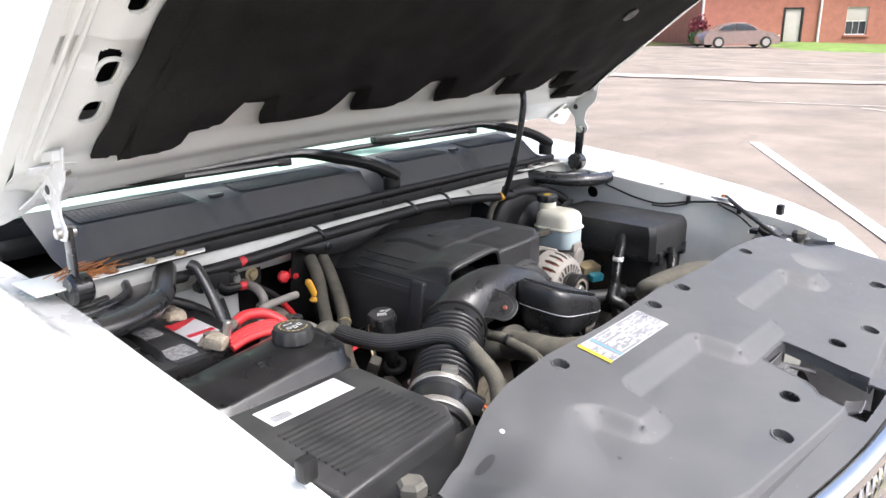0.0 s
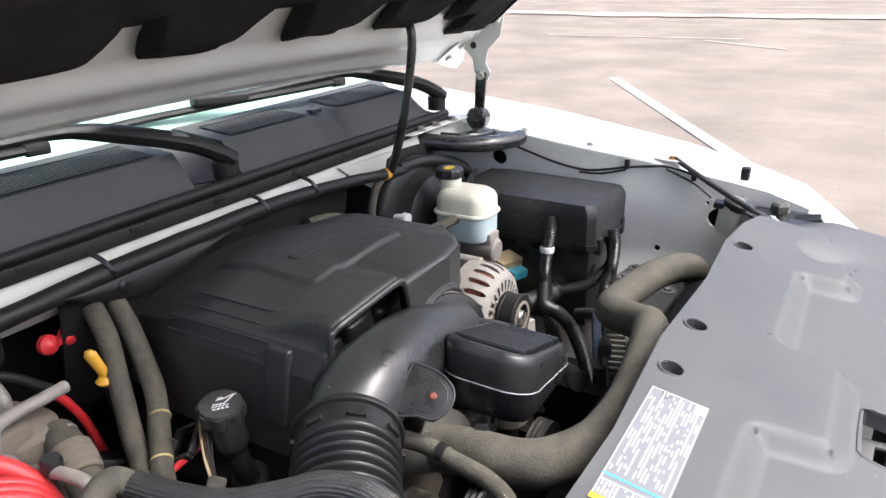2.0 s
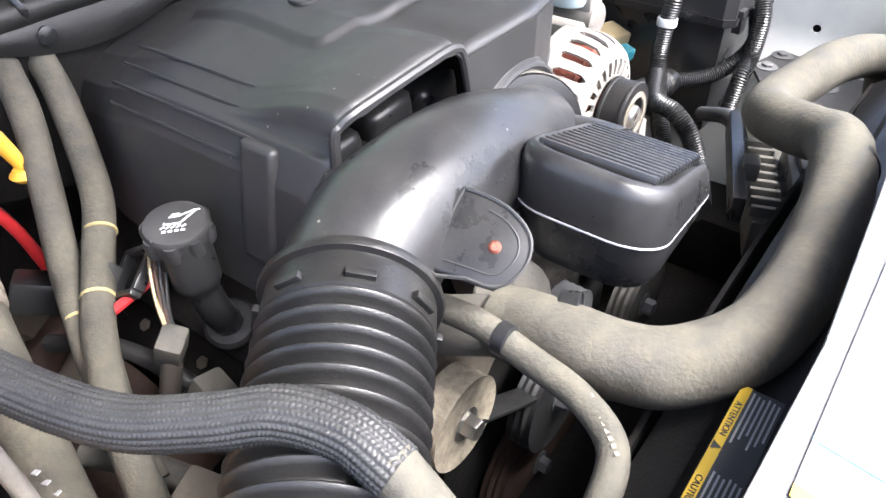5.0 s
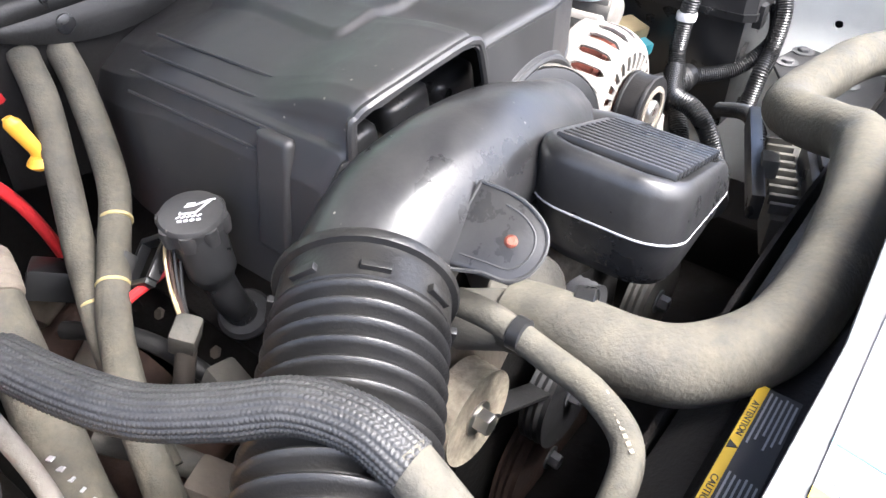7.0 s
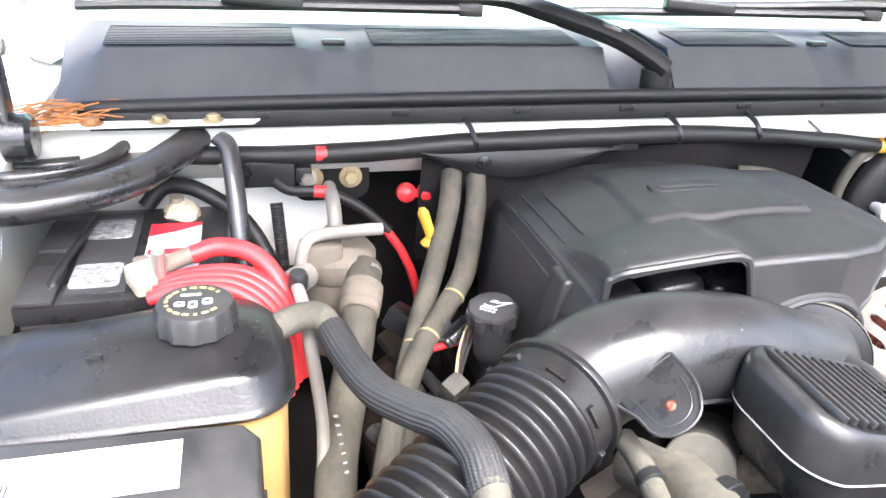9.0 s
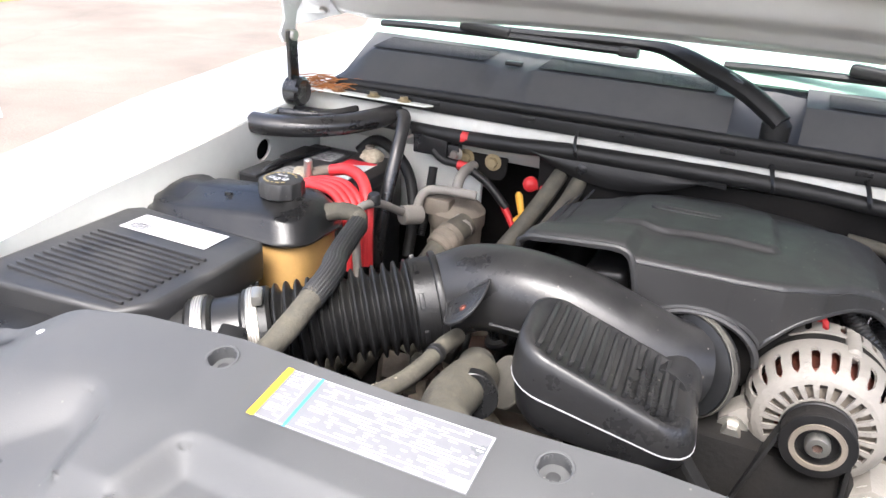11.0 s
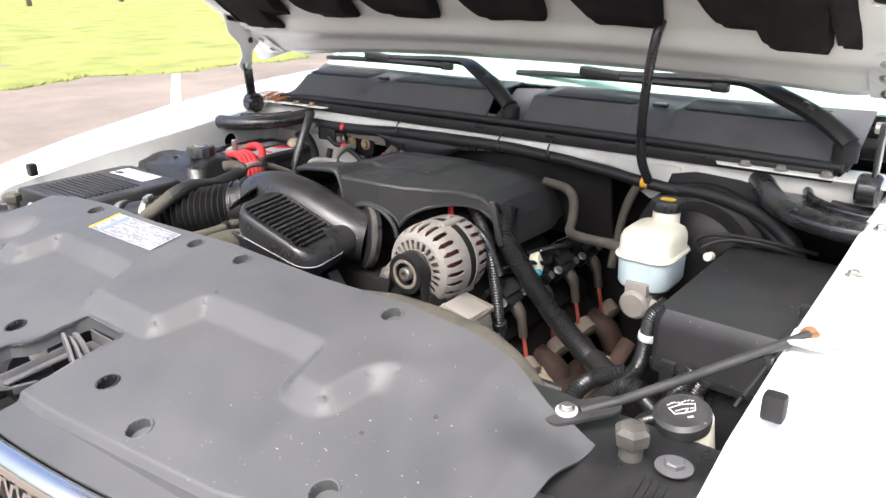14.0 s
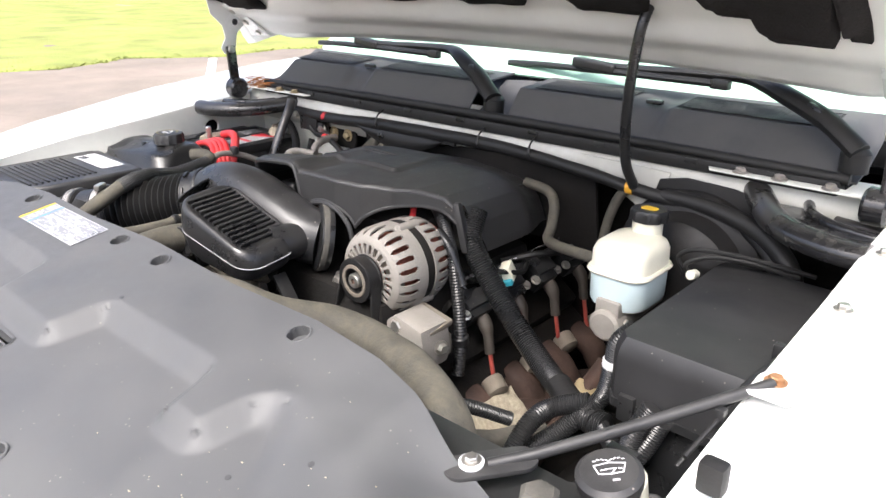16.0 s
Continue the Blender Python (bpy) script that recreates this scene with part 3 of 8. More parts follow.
for side, who in ((-1, "passenger"), (1, "driver")):
    fender = part("fender", fender_mesh(side), M_WHITE, truck, "glossy white fender with a flanged inner lip")
    # rubber bump stop on the lip
    part("bump_stop", box((0.792 if side > 0 else -0.770, 0.648, lerp_table(LIP, 0.65) + 0.014), (0.022, 0.018, 0.028), 0.005), M_SEAL, fender, "black rubber bump stop")
    for y in (() if side < 0 else (0.98, 1.14)):
        part("bolt", hexbolt((side * 0.790, y, lerp_table(LIP, y)), r=0.007), M_STEEL, fender)
    # inner fender wall with dark openings
    def wall(u, v, side=side):
        y, z = 0.52 + 0.86 * u, 1.18 - 0.62 * v
        top = lerp_table(LIP, y) - 0.004
        z = top - (top - 0.56) * v
        bulge = 0.17 * smoothstep(0.95, 0.62, z) + 0.012 * math.sin(y * 9) * smoothstep(0, 0.2, v)
        return Vector((side * (0.768 - bulge), y, z))
    holes = ((0.676, 1.026, 0.031, 0.024), (0.803, 0.942, 0.0065, 0.0065), (0.711, 1.056, 0.0035, 0.0035), (1.196, 1.097, 0.019, 0.018)) if side > 0 else ((1.17, 1.095, 0.020, 0.019),)
    inner = part("inner_fender", sheet(130, 90, wall, 0.002, keep=lambda p: all(((p.y - hy) / (ry + 0.004)) ** 2 + ((p.z - hz) / (rz + 0.004)) ** 2 > 1 for hy, hz, ry, rz in holes)), M_WHITE_IN, truck, "pale inner fender panel with round openings")
    # smooth pressed rims of the openings
    for hy, hz, ry, rz in holes:
        def on_wall(y, z, deep):
            top = lerp_table(LIP, y) - 0.004
            return wall((y - 0.52) / 0.86, (top - z) / (top - 0.56)) + Vector((side * (deep - 0.0022), 0, 0))

        turn = [(math.cos(k * math.pi / 18), math.sin(k * math.pi / 18)) for k in range(36)]
        rings = [[on_wall(hy + (ry + g) * c, hz + (rz + g) * w, d) for c, w in turn] for g, d in ((0.0125, 0.0032), (0.0105, 0.0), (0.001, 0.0), (0.0, 0.001), (0.0, 0.006))]
        bm = bmesh.new()
        vs = [[bm.verts.new(p) for p in ring] for ring in rings]
        for lo, hi in zip(vs, vs[1:]):
            for k in range(36):
                bm.faces.new((lo[k], lo[(k + 1) % 36], hi[(k + 1) % 36], hi[k]))
        bmesh.ops.recalc_face_normals(bm, faces=bm.faces)
        part("hole_rim", bm, M_WHITE_IN, inner)
    # added dark sheet standing in for the shade behind the wall's openings
    part("opening_shade_sheet", sheet(10, 8, lambda u, v: (side * (0.815 - 0.16 * v), 0.56 + 0.84 * u, min(1.11, lerp_table(LIP, 0.56 + 0.84 * u) - 0.035) - 0.55 * v), 0.004), M_DARK, truck)
    # hinge shelf: bright narrow plate; below it a support arm of black pressed steel
    shelf = prism([(side * 0.500, 1.284), (side * 0.508, 1.268), (side * 0.73, 1.262), (side * 0.775, 1.246), (side * 0.815, 1.246), (side * 0.815, 1.345), (side * 0.70, 1.345), (side * 0.70, 1.286)][:: side], 1.191, 1.194, 0.001)
    part("hinge_shelf", shelf, M_WHITE_IN, truck, "narrow pale painted shelf with three bolts")
    for bx, by in ((0.553, 1.277), (0.612, 1.275), (0.683, 1.273)):
        part("shelf_bolt", hexbolt((side * bx, by, 1.194), r=0.008), M_BOLT if side < 0 and bx > 0.65 else M_BRASS if side < 0 else M_ALU, truck, "weathered bolt")
    way = [(side * x, y, z) for x, y, z in ((0.575, 1.300, 1.166), (0.600, 1.258, 1.160), (0.632, 1.208, 1.155), (0.675, 1.170, 1.152), (0.73, 1.148, 1.150), (0.772, 1.144, 1.150))]
    part("support_arm", tube(way, 0.021, 18, 8, flat=0.85), M_BLACKSTEEL, truck, "glossy black pressed-steel support arm")
    part("arm_web", prism([(side * x, y) for x, y in ((0.612, 1.262), (0.648, 1.212), (0.69, 1.183), (0.74, 1.168), (0.815, 1.164), (0.815, 1.205), (0.745, 1.208), (0.70, 1.222), (0.668, 1.25), (0.655, 1.285), (0.60, 1.290))][:: side], 1.150, 1.156, 0.002), M_BLACKSTEEL, truck)
    part("arm_rib", tube([(side * x, y, z) for x, y, z in ((0.655, 1.290, 1.162), (0.672, 1.250, 1.160), (0.708, 1.222, 1.158), (0.752, 1.212, 1.156), (0.772, 1.212, 1.155))], 0.008, 12, 6), M_BLACKSTEEL, truck)
    part("arm_pad", tube([(side * 0.70, 1.266, 1.155), (side * 0.735, 1.258, 1.155), (side * 0.765, 1.258, 1.154)], 0.008, 12, 5, flat=0.6), M_BLACKSTEEL, truck)
    part("arm_floor", box((side * 0.735, 1.262, 1.128), (0.13, 0.09, 0.004), 0.001), M_WHITE_IN, truck)

# cowl: front face with notches, louvred top, seal, firewall
def cowl_face(u, v, x0, x1, dip):
    """Front face leaning back to a crisp edge, then the louvred deck rising to the glass."""
    x = x0 + (x1 - x0) * u
    top = 1.252 + 0.008 * (1 - (x / 0.8) ** 2)
    end = smoothstep(0.0, 0.09, u) if x0 < -0.5 else smoothstep(1.0, 0.91, u)
    top -= 0.044 * (1 - end)
    bow = 0.02 * (x / 0.75) ** 2
    dent = smoothstep(0.048, 0.022, abs(x - dip))
    if v < 0.5:
        k = v / 0.5
        return Vector((x, 1.312 + 0.3 * bow + (0.048 + 0.014 * dent + 0.7 * bow) * k, 1.198 + (top - 0.007 * dent - 1.198) * k))
    k = (v - 0.5) / 0.5
    return Vector((x, 1.363 + 0.014 * dent * (1 - k) + bow + 0.115 * k, top + 0.002 - 0.008 * dent * (1 - k) + (1.268 - top) * k))


cowl = part("cowl_panel", sheet(110, 28, lambda u, v: cowl_face(u, v, -0.735, -0.030, -0.40), 0.003), M_COWL, truck, "dark grey cowl panel with louvred top", angle=25)
part("cowl_panel_end", sheet(110, 28, lambda u, v: cowl_face(u, v, 0.070, 0.705, 0.345), 0.003), M_COWL, truck, angle=25)
part("cowl_gap", sheet(6, 6, lambda u, v: (-0.034 + 0.108 * u, 1.352 + 0.03 * (1 - abs(2 * u - 1)) + 0.10 * v, 1.198 + 0.060 * v), 0.003), M_COWL, truck)
# each black sheet lies on the deck and paints the louvre gaps' shade
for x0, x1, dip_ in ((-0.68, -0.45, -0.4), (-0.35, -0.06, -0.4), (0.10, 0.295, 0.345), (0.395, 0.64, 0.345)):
    part("slot_shade_sheet", sheet(16, 2, lambda u, v: Vector((x0 + (x1 - x0) * u, 1.369 + 0.02 * ((x0 + (x1 - x0) * u) / 0.75) ** 2 + 0.078 * v, 1.2564 + 0.008 * (1 - ((x0 + (x1 - x0) * u) / 0.8) ** 2) + (0.016 - 0.008 * (1 - ((x0 + (x1 - x0) * u) / 0.8) ** 2)) * (0.06 + 0.68 * v)))), M_SLOT_SHADE, cowl, "black sheet painted as the shade between the louvres")
    bm = bmesh.new()
    for k in range(11):
        q0 = 0.0085 + 0.0066 * k

        def bar(u, v):
            x = x0 + (x1 - x0) * u
            top = 1.252 + 0.008 * (1 - (x / 0.8) ** 2)
            q = (q0 + 0.0030 * v) / 0.115
            return Vector((x, 1.363 + 0.02 * (x / 0.75) ** 2 + 0.115 * q, top + 0.0049 + (1.268 - top) * q))

        sheet(10, 1, bar, 0.0004, bm=bm)
    part("louvre", bm, M_COWL, cowl, "row of narrow intake louvres")
for x in (-0.40, 0.345):
    part("washer_nozzle", box((x, 1.392, 1.262), (0.030, 0.014, 0.008), 0.003), M_PLAST, cowl)
part("cowl_seal", tube([(-0.70, 1.300, 1.205), (-0.4, 1.297, 1.210), (0, 1.296, 1.212), (0.4, 1.297, 1.210), (0.70, 1.300, 1.205)], 0.0085, 10, 10), M_SEAL, truck, "long black rubber hood seal")
part("cowl_channel", box((0, 1.306, 1.192), (1.38, 0.042, 0.022), 0.004), M_SEAL, truck)
for x in (-0.62, -0.50, -0.33, -0.17, -0.02, 0.16, 0.30, 0.47, 0.6):
    part("clip", box((x, 1.286, 1.197), (0.022, 0.006, 0.008), 0.001), M_PLAST, truck)
part("firewall_rail", sheet(60, 10, lambda u, v: (-0.76 + 1.52 * u, 1.300 - 0.022 * math.sin(v * math.pi) + 0.02 * v, 1.186 - (0.065 + 0.012 * smoothstep(0.38, 0.30, u)) * v), 0.002), M_RAIL, truck, "pale painted firewall rail")
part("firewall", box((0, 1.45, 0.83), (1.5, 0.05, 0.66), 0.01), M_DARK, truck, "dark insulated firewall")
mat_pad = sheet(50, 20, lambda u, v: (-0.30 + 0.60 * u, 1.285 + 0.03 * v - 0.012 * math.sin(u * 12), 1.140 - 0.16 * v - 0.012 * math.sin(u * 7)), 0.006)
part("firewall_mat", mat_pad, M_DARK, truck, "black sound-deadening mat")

# windscreen, pillars and roof
def screen(u, v):
    x = -0.78 + 1.56 * u
    bow = (x / 0.78) ** 2
    return Vector((x * (1 - 0.12 * v), 1.478 + 0.07 * bow + 0.82 * v, 1.268 - 0.012 * bow + 0.56 * v))


glass = part("windscreen", sheet(40, 24, screen, 0.005), M_GLASS, truck, "opaque green windscreen with the sky's pale reflection put into its colour")
for side in (-1, 1):
    part("pillar", tube([(side * 0.79, 1.60, 1.24), (side * 0.745, 2.0, 1.53), (side * 0.70, 2.40, 1.82)], 0.04, 10, 6), M_WHITE, truck)
    door = part("door_panel", box((side * 0.972, 2.55, 0.83), (0.07, 1.60, 0.78), 0.03), M_WHITE, truck)
    part("door_handle", box((side * 1.012, 3.05, 1.08), (0.02, 0.16, 0.03), 0.008), M_WHITE, door)
    pane = sheet(1, 1, lambda u, v: Vector((side * (0.955 - 0.235 * v), 1.98 + 0.50 * v + (1.34 - 0.50 * v) * u, 1.215 + 0.585 * v)), 0.005)
    part("side_window", pane, M_PANE, truck, "dark side window")
    part("rear_pillar", tube([(side * 0.95, 3.34, 1.21), (side * 0.72, 3.34, 1.82)], 0.035, 8, 2), M_WHITE, truck)
    part("bed_side", box((side * 0.972, 4.36, 0.86), (0.07, 1.92, 0.66), 0.03), M_WHITE, truck)
    part("side_rail", tube([(side * 0.79, 1.6, 1.22), (side * 0.93, 1.95, 1.22), (side * 0.95, 2.75, 1.21)], 0.03, 8, 6), M_WHITE, truck)
    for y in (0.88, 4.30):
        wheel = part("wheel", cyl((side * 0.74, y, 0.385), (side * 0.99, y, 0.385), 0.385, 40, 0.04), M_TYRE, truck)
        part("rim", lathe([(0.24, 0), (0.23, 0.015), (0.16, 0.005), (0.06, 0.02), (0.001, 0.022)], (side * 0.985, y, 0.385), (side, 0, 0), 24), M_STEEL, wheel)
part("roof", sheet(20, 12, lambda u, v: ((-0.7 + 1.4 * u), 2.36 + 1.0 * v, 1.82 + 0.05 * math.sin(math.pi * u) + 0.02 * v), 0.01), M_WHITE, truck)
part("cab_back", box((0, 3.36, 1.3), (1.75, 0.04, 1.05), 0.02), M_WHITE, truck)
part("bed_floor", box((0, 4.36, 0.74), (1.88, 1.90, 0.05), 0.01), M_PLAST, truck)
part("tailgate", box((0, 5.31, 0.88), (1.90, 0.05, 0.62), 0.02), M_WHITE, truck)
part("rear_bumper", box((0, 5.40, 0.58), (1.90, 0.14, 0.18), 0.03), M_CHROME, truck)
part("underbody", box((0, 3.2, 0.52), (1.7, 4.0, 0.12), 0.03), M_DARK, truck)
part("dash", box((0, 1.95, 1.18), (1.5, 0.7, 0.05), 0.02), M_PLAST, truck)

# wipers
def wiper(px):
    root = thing("windscreen_wiper", (px, 1.33, 1.24), "black windscreen wiper resting low on the glass", "wiper", "windscreen wipers")
    at = Vector((px, 0, 0))
    pts = [at + Vector(p) for p in ((0.012, 1.312, 1.243), (-0.010, 1.320, 1.258), (-0.050, 1.340, 1.279), (-0.115, 1.375, 1.299), (-0.165, 1.405, 1.311), (-0.205, 1.420, 1.315), (-0.30, 1.434, 1.313), (-0.40, 1.450, 1.308), (-0.50, 1.466, 1.305), (-0.545, 1.476, 1.302))]
    part("arm", tube(pts, lambda q: 0.0185 - 0.0062 * smoothstep(0.30, 0.46, q) - 0.003 * q, 10, 8, flat=0.8), M_SEAL, root, angle=40)
    part("arm_hinge", box(at + Vector((-0.062, 1.346, 1.2845)), (0.030, 0.030, 0.022), 0.005, pose(0, 0, 0, -12, 22, -28)), M_PLAST, root)
    blade = part("blade", tube([at + Vector(p) for p in ((-0.232, 1.412, 1.302), (-0.36, 1.432, 1.300), (-0.46, 1.452, 1.298), (-0.55, 1.476, 1.294), (-0.66, 1.492, 1.2915), (-0.755, 1.504, 1.287))], 0.0085, 8, 6, flat=0.8), M_SEAL, root, "long black rubber wiper blade")
    part("blade_cap", box(at + Vector((-0.240, 1.413, 1.3015)), (0.034, 0.016, 0.017), 0.004, pose(0, 0, 0, 0, 0, -9)), M_PLAST, blade)
    part("bracket", box(at + Vector((-0.515, 1.466, 1.305)), (0.11, 0.026, 0.019), 0.006, pose(0, 0, 0, 0, 3, -12), seg=3), M_SEAL, root, "moulded clip joining arm and blade")
    part("pivot_cap", lathe([(0.020, 0), (0.021, 0.028), (0.014, 0.036)], at + Vector((0.006, 1.322, 1.212)), (0, 0, 1), 18), M_SEAL, root)


wiper(0.030)
wiper(0.690)

# front: grille bar, radiator support, headlight housings
def nose(x):
    return 0.215 + 0.30 * x * x


chrome = part("chrome_bar", tube([(x, nose(x) - 0.012, 1.019 - 0.05 * x * x) for x in [-0.66 + 0.066 * k for k in range(21)]], 0.0155, 12, 3), M_CHROME, truck, "bright chromed grille surround")
shelf = sheet(150, 12, lambda u, v: Vector((-0.64 + 1.28 * u, nose(-0.64 + 1.28 * u) + 0.002 + 0.10 * v, 1.031 - 0.05 * (-0.64 + 1.28 * u) ** 2 + 0.012 * v)), 0.004, keep=lambda p: not (-0.084 < p.x < 0.040 and p.y > 0.236))
part("front_shelf", shelf, M_COVER, truck, "grey plastic panel behind the grille")
part("grille_backing", sheet(40, 6, lambda u, v: (-0.62 + 1.24 * u, nose(-0.62 + 1.24 * u) + 0.012, 1.015 - 0.45 * v), 0.004), M_PLAST, truck)
bm = bmesh.new()
for k in range(44):
    x = -0.56 + 1.12 * k / 43
    for z in (0.80, 0.955):
        tube([(x - 0.014, nose(x) - 0.012, z - 0.035), (x, nose(x) - 0.016, z), (x + 0.014, nose(x) - 0.012, z + 0.035)], 0.0032, 5, 2, bm)
        tube([(x + 0.014, nose(x) - 0.010, z - 0.035), (x, nose(x) - 0.014, z), (x - 0.014, nose(x) - 0.010, z + 0.035)], 0.0032, 5, 2, bm)
tagged(part("grille_mesh", bm, M_CHROME, truck), "chromed grille mesh", kind="stuff")
part("cross_bar", sheet(60, 8, lambda u, v: (-0.60 + 1.20 * u, nose(-0.60 + 1.20 * u) - 0.045 - 0.012 * math.sin(v * 3.14), 0.918 - 0.085 * v), 0.004), M_CHROME, truck, "broad chromed crossbar")
part("badge", prism([(-0.15, -0.022), (-0.06, -0.022), (-0.05, -0.042), (0.05, -0.042), (0.06, -0.022), (0.15, -0.022), (0.14, 0.022), (0.05, 0.022), (0.04, 0.042), (-0.05, 0.042), (-0.06, 0.022), (-0.14, 0.022)], 0, 0.014, 0.003, Matrix.Translation((0, nose(0) - 0.056, 0.885)) @ pose(0, 0, 0, 90, 0, 0)), M_BRASS, truck, "plain gold badge on the crossbar")
part("bumper", sheet(40, 10, lambda u, v: (-0.98 + 1.96 * u, 0.06 + 0.16 * (2 * u - 1) ** 2 - 0.03 * math.sin(v * 3.1), 0.70 - 0.26 * v), 0.004), M_CHROME, truck)
for side in (-1, 1):
    part("headlight", box((side * 0.80, 0.33, 0.86), (0.30, 0.16, 0.22), 0.04), M_CHROME, truck, "clear headlight housing")
    sup = prism([(side * 0.50, 0.42), (side * 0.76, 0.50), (side * 0.765, 0.63), (side * 0.50, 0.63)][:: side], 1.035, 1.066, 0.004)
    part("radiator_support", sup, M_PLAST, truck, "black radiator support panel")
    bump = lathe([(0.0165, 0), (0.018, 0.005), (0.018, 0.014), (0.013, 0.019)], (side * 0.688, 0.566, 1.082), (0, 0, 1), 6)
    part("hood_rest", lathe([(0.012, 0), (0.012, 0.02)], (side * 0.688, 0.566, 1.062), (0, 0, 1), 14, bump), M_HOSE_D, truck, "dusty hexagonal rubber hood rest")
part("core_support", box((0, 0.58, 0.80), (1.30, 0.06, 0.44), 0.01), M_DARK, truck)
# unseen tray, added only to stop light leaking in from the ground
part("light_block_tray", box((0, 0.85, 0.50), (1.7, 1.1, 0.02), 0.005), M_DARK, truck, "unseen dark tray added to block light from below")
part("firewall_mat_end", prism([(0.405, 1.06), (0.60, 1.055), (0.606, 1.12), (0.590, 1.158), (0.55, 1.166), (0.47, 1.170), (0.425, 1.160), (0.412, 1.12)], 0, 0.006, 0.002, Matrix.Translation((0, 1.281, 0)) @ pose(0, 0, 0, 90, 0, 0)), M_SHROUD, truck, "black moulded sound-deadening mat")
part("gusset", prism([(0.27, 1.176), (0.44, 1.172), (0.425, 1.115), (0.385, 1.105), (0.34, 1.13)], 0, 0.004, 0.001, Matrix.Translation((0, 1.284, 0)) @ pose(0, 0, 0, 90, 0, 0)), M_RAIL, truck, "pale firewall gusset")
part("side_panel", box((-0.585, 1.325, 1.075), (0.34, 0.012, 0.20), 0.004), M_WHITE_IN, truck, "pale painted firewall side panel")

# ---- hood ----
HOOD_Y, HOOD_Z, SLOPE = 1.225, 1.402, radians(38.0)
hood = thing("hood", (0, 1.24, 1.185), "white hood propped wide open on hinges, with a black insulator inside", "hood")


def on_hood(x, s, lift=0.0):
    """x across, s metres up the slope from the hinge line, lift outward from the inner panel."""
    crown = 0.022 * (1 - (x / 0.82) ** 2)
    c, sn = math.cos(SLOPE), math.sin(SLOPE)
    h = crown + lift
    return Vector((x, HOOD_Y - s * c + h * sn, HOOD_Z + s * sn + h * c))


def rear_edge(x):
    return -0.148 - 0.02 * (x / 0.6) ** 2 + 0.055 * smoothstep(0.66, 0.82, abs(x))


def inner_panel(u, v):
    x = -0.815 + 1.63 * u
    s = rear_edge(x) + (1.10 - rear_edge(x)) * v
    dip = 0.012 * smoothstep(0.74, 0.79, abs(x)) - 0.010 * smoothstep(0.05, 0.0, abs(s + 0.035))
    dip += 0.014 * smoothstep(0.04, 0.0, s - rear_edge(x))
    for s0 in (0.245, 0.60):
        if abs(x) > 0.66:
            dip += 0.012 * smoothstep(0.035, 0.015, abs(s - s0))
    return on_hood(x, s, dip)


OVALS = [(0.738, s) for s in (0.115, 0.205, 0.352, 0.50, 0.66, 0.80, 0.93)]


def clear_of_ovals(p):
    s = (HOOD_Y - p.y) / math.cos(SLOPE)
    return all(abs(abs(p.x) - ox) ** 3 / 0.0155 ** 3 + abs(s - os) ** 3 / 0.027 ** 3 > 1 for ox, os in OVALS)


part("inner_panel", sheet(420, 300, inner_panel, 0.0015, keep=clear_of_ovals), M_HOODIN, hood, "pale painted inner panel with oval openings")
for ox, os in OVALS:
    for side in (-1, 1):
        ring = []
        for k in range(29):
            c_, s_ = math.cos(k * math.pi / 14), math.sin(k * math.pi / 14)
            ring.append(on_hood(side * (ox + 0.0165 * math.copysign(abs(c_) ** 0.67, c_)), os + 0.028 * math.copysign(abs(s_) ** 0.67, s_), 0.0035))
        part("oval_rim", tube(ring, 0.0035, 6, 2), M_HOODIN, hood)
part("outer_skin", sheet(60, 50, lambda u, v: on_hood(-0.835 + 1.67 * u, -0.165 + 1.30 * v, 0.05 - 0.034 * smoothstep(0.42, 0.5, abs(u - 0.5)) - 0.03 * smoothstep(0.06, 0.0, v)), 0.002), M_WHITE, hood, "glossy white outer skin")
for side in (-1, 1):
    # added dark strip paints the shade inside the oval openings
    part("oval_shade_strip", sheet(6, 40, lambda u, v: on_hood(side * (0.70 + 0.08 * u), 0.06 + 1.0 * v, 0.040), 0.002), M_DARK, hood, "dark strip standing in for the shade behind the oval openings")
    part("side_flange", sheet(4, 40, lambda u, v: on_hood(side * (0.814 + 0.021 * u), -0.10 + 1.22 * v, 0.0128 + 0.003 * u), 0.002), M_HOODIN, hood)
    for bx in (0.787, 0.803):
        part("edge_bead", tube([on_hood(side * bx, -0.06 + 0.116 * k, 0.010) for k in range(11)], 0.0045, 8, 3), M_HOODIN, hood, "raised bead along the panel's edge")


def pad_edge(x):
    """How far down the pad's scalloped lower edge reaches."""
    a = abs(x)
    s = 0.108
    for c, w, d in ((0.625, 0.058, 0.125), (0.702, 0.020, 0.105), (0.555, 0.052, 0.072), (0.352, 0.084, 0.082), (0.125, 0.094, 0.078)):
        s = min(s, 0.108 - d * smoothstep(w, w * 0.66, abs(a - c) + 0.004 * noise.noise(Vector((x * 60, 0, 0)))))
    return s


def pad(u, v):
    x = -0.712 + 1.424 * u
    s0 = pad_edge(x)
    s = s0 + (1.03 - s0) * v
    puff = -0.018 * smoothstep(0, 0.05, v) * smoothstep(0, 0.02, min(u, 1 - u)) * (1 + 0.5 * noise.noise(Vector((x * 5, s * 5, 0))))
    puff += 0.006 * noise.noise(Vector((x * 14, s * 14, 5)))
    return on_hood(x, s, -0.007 + puff)


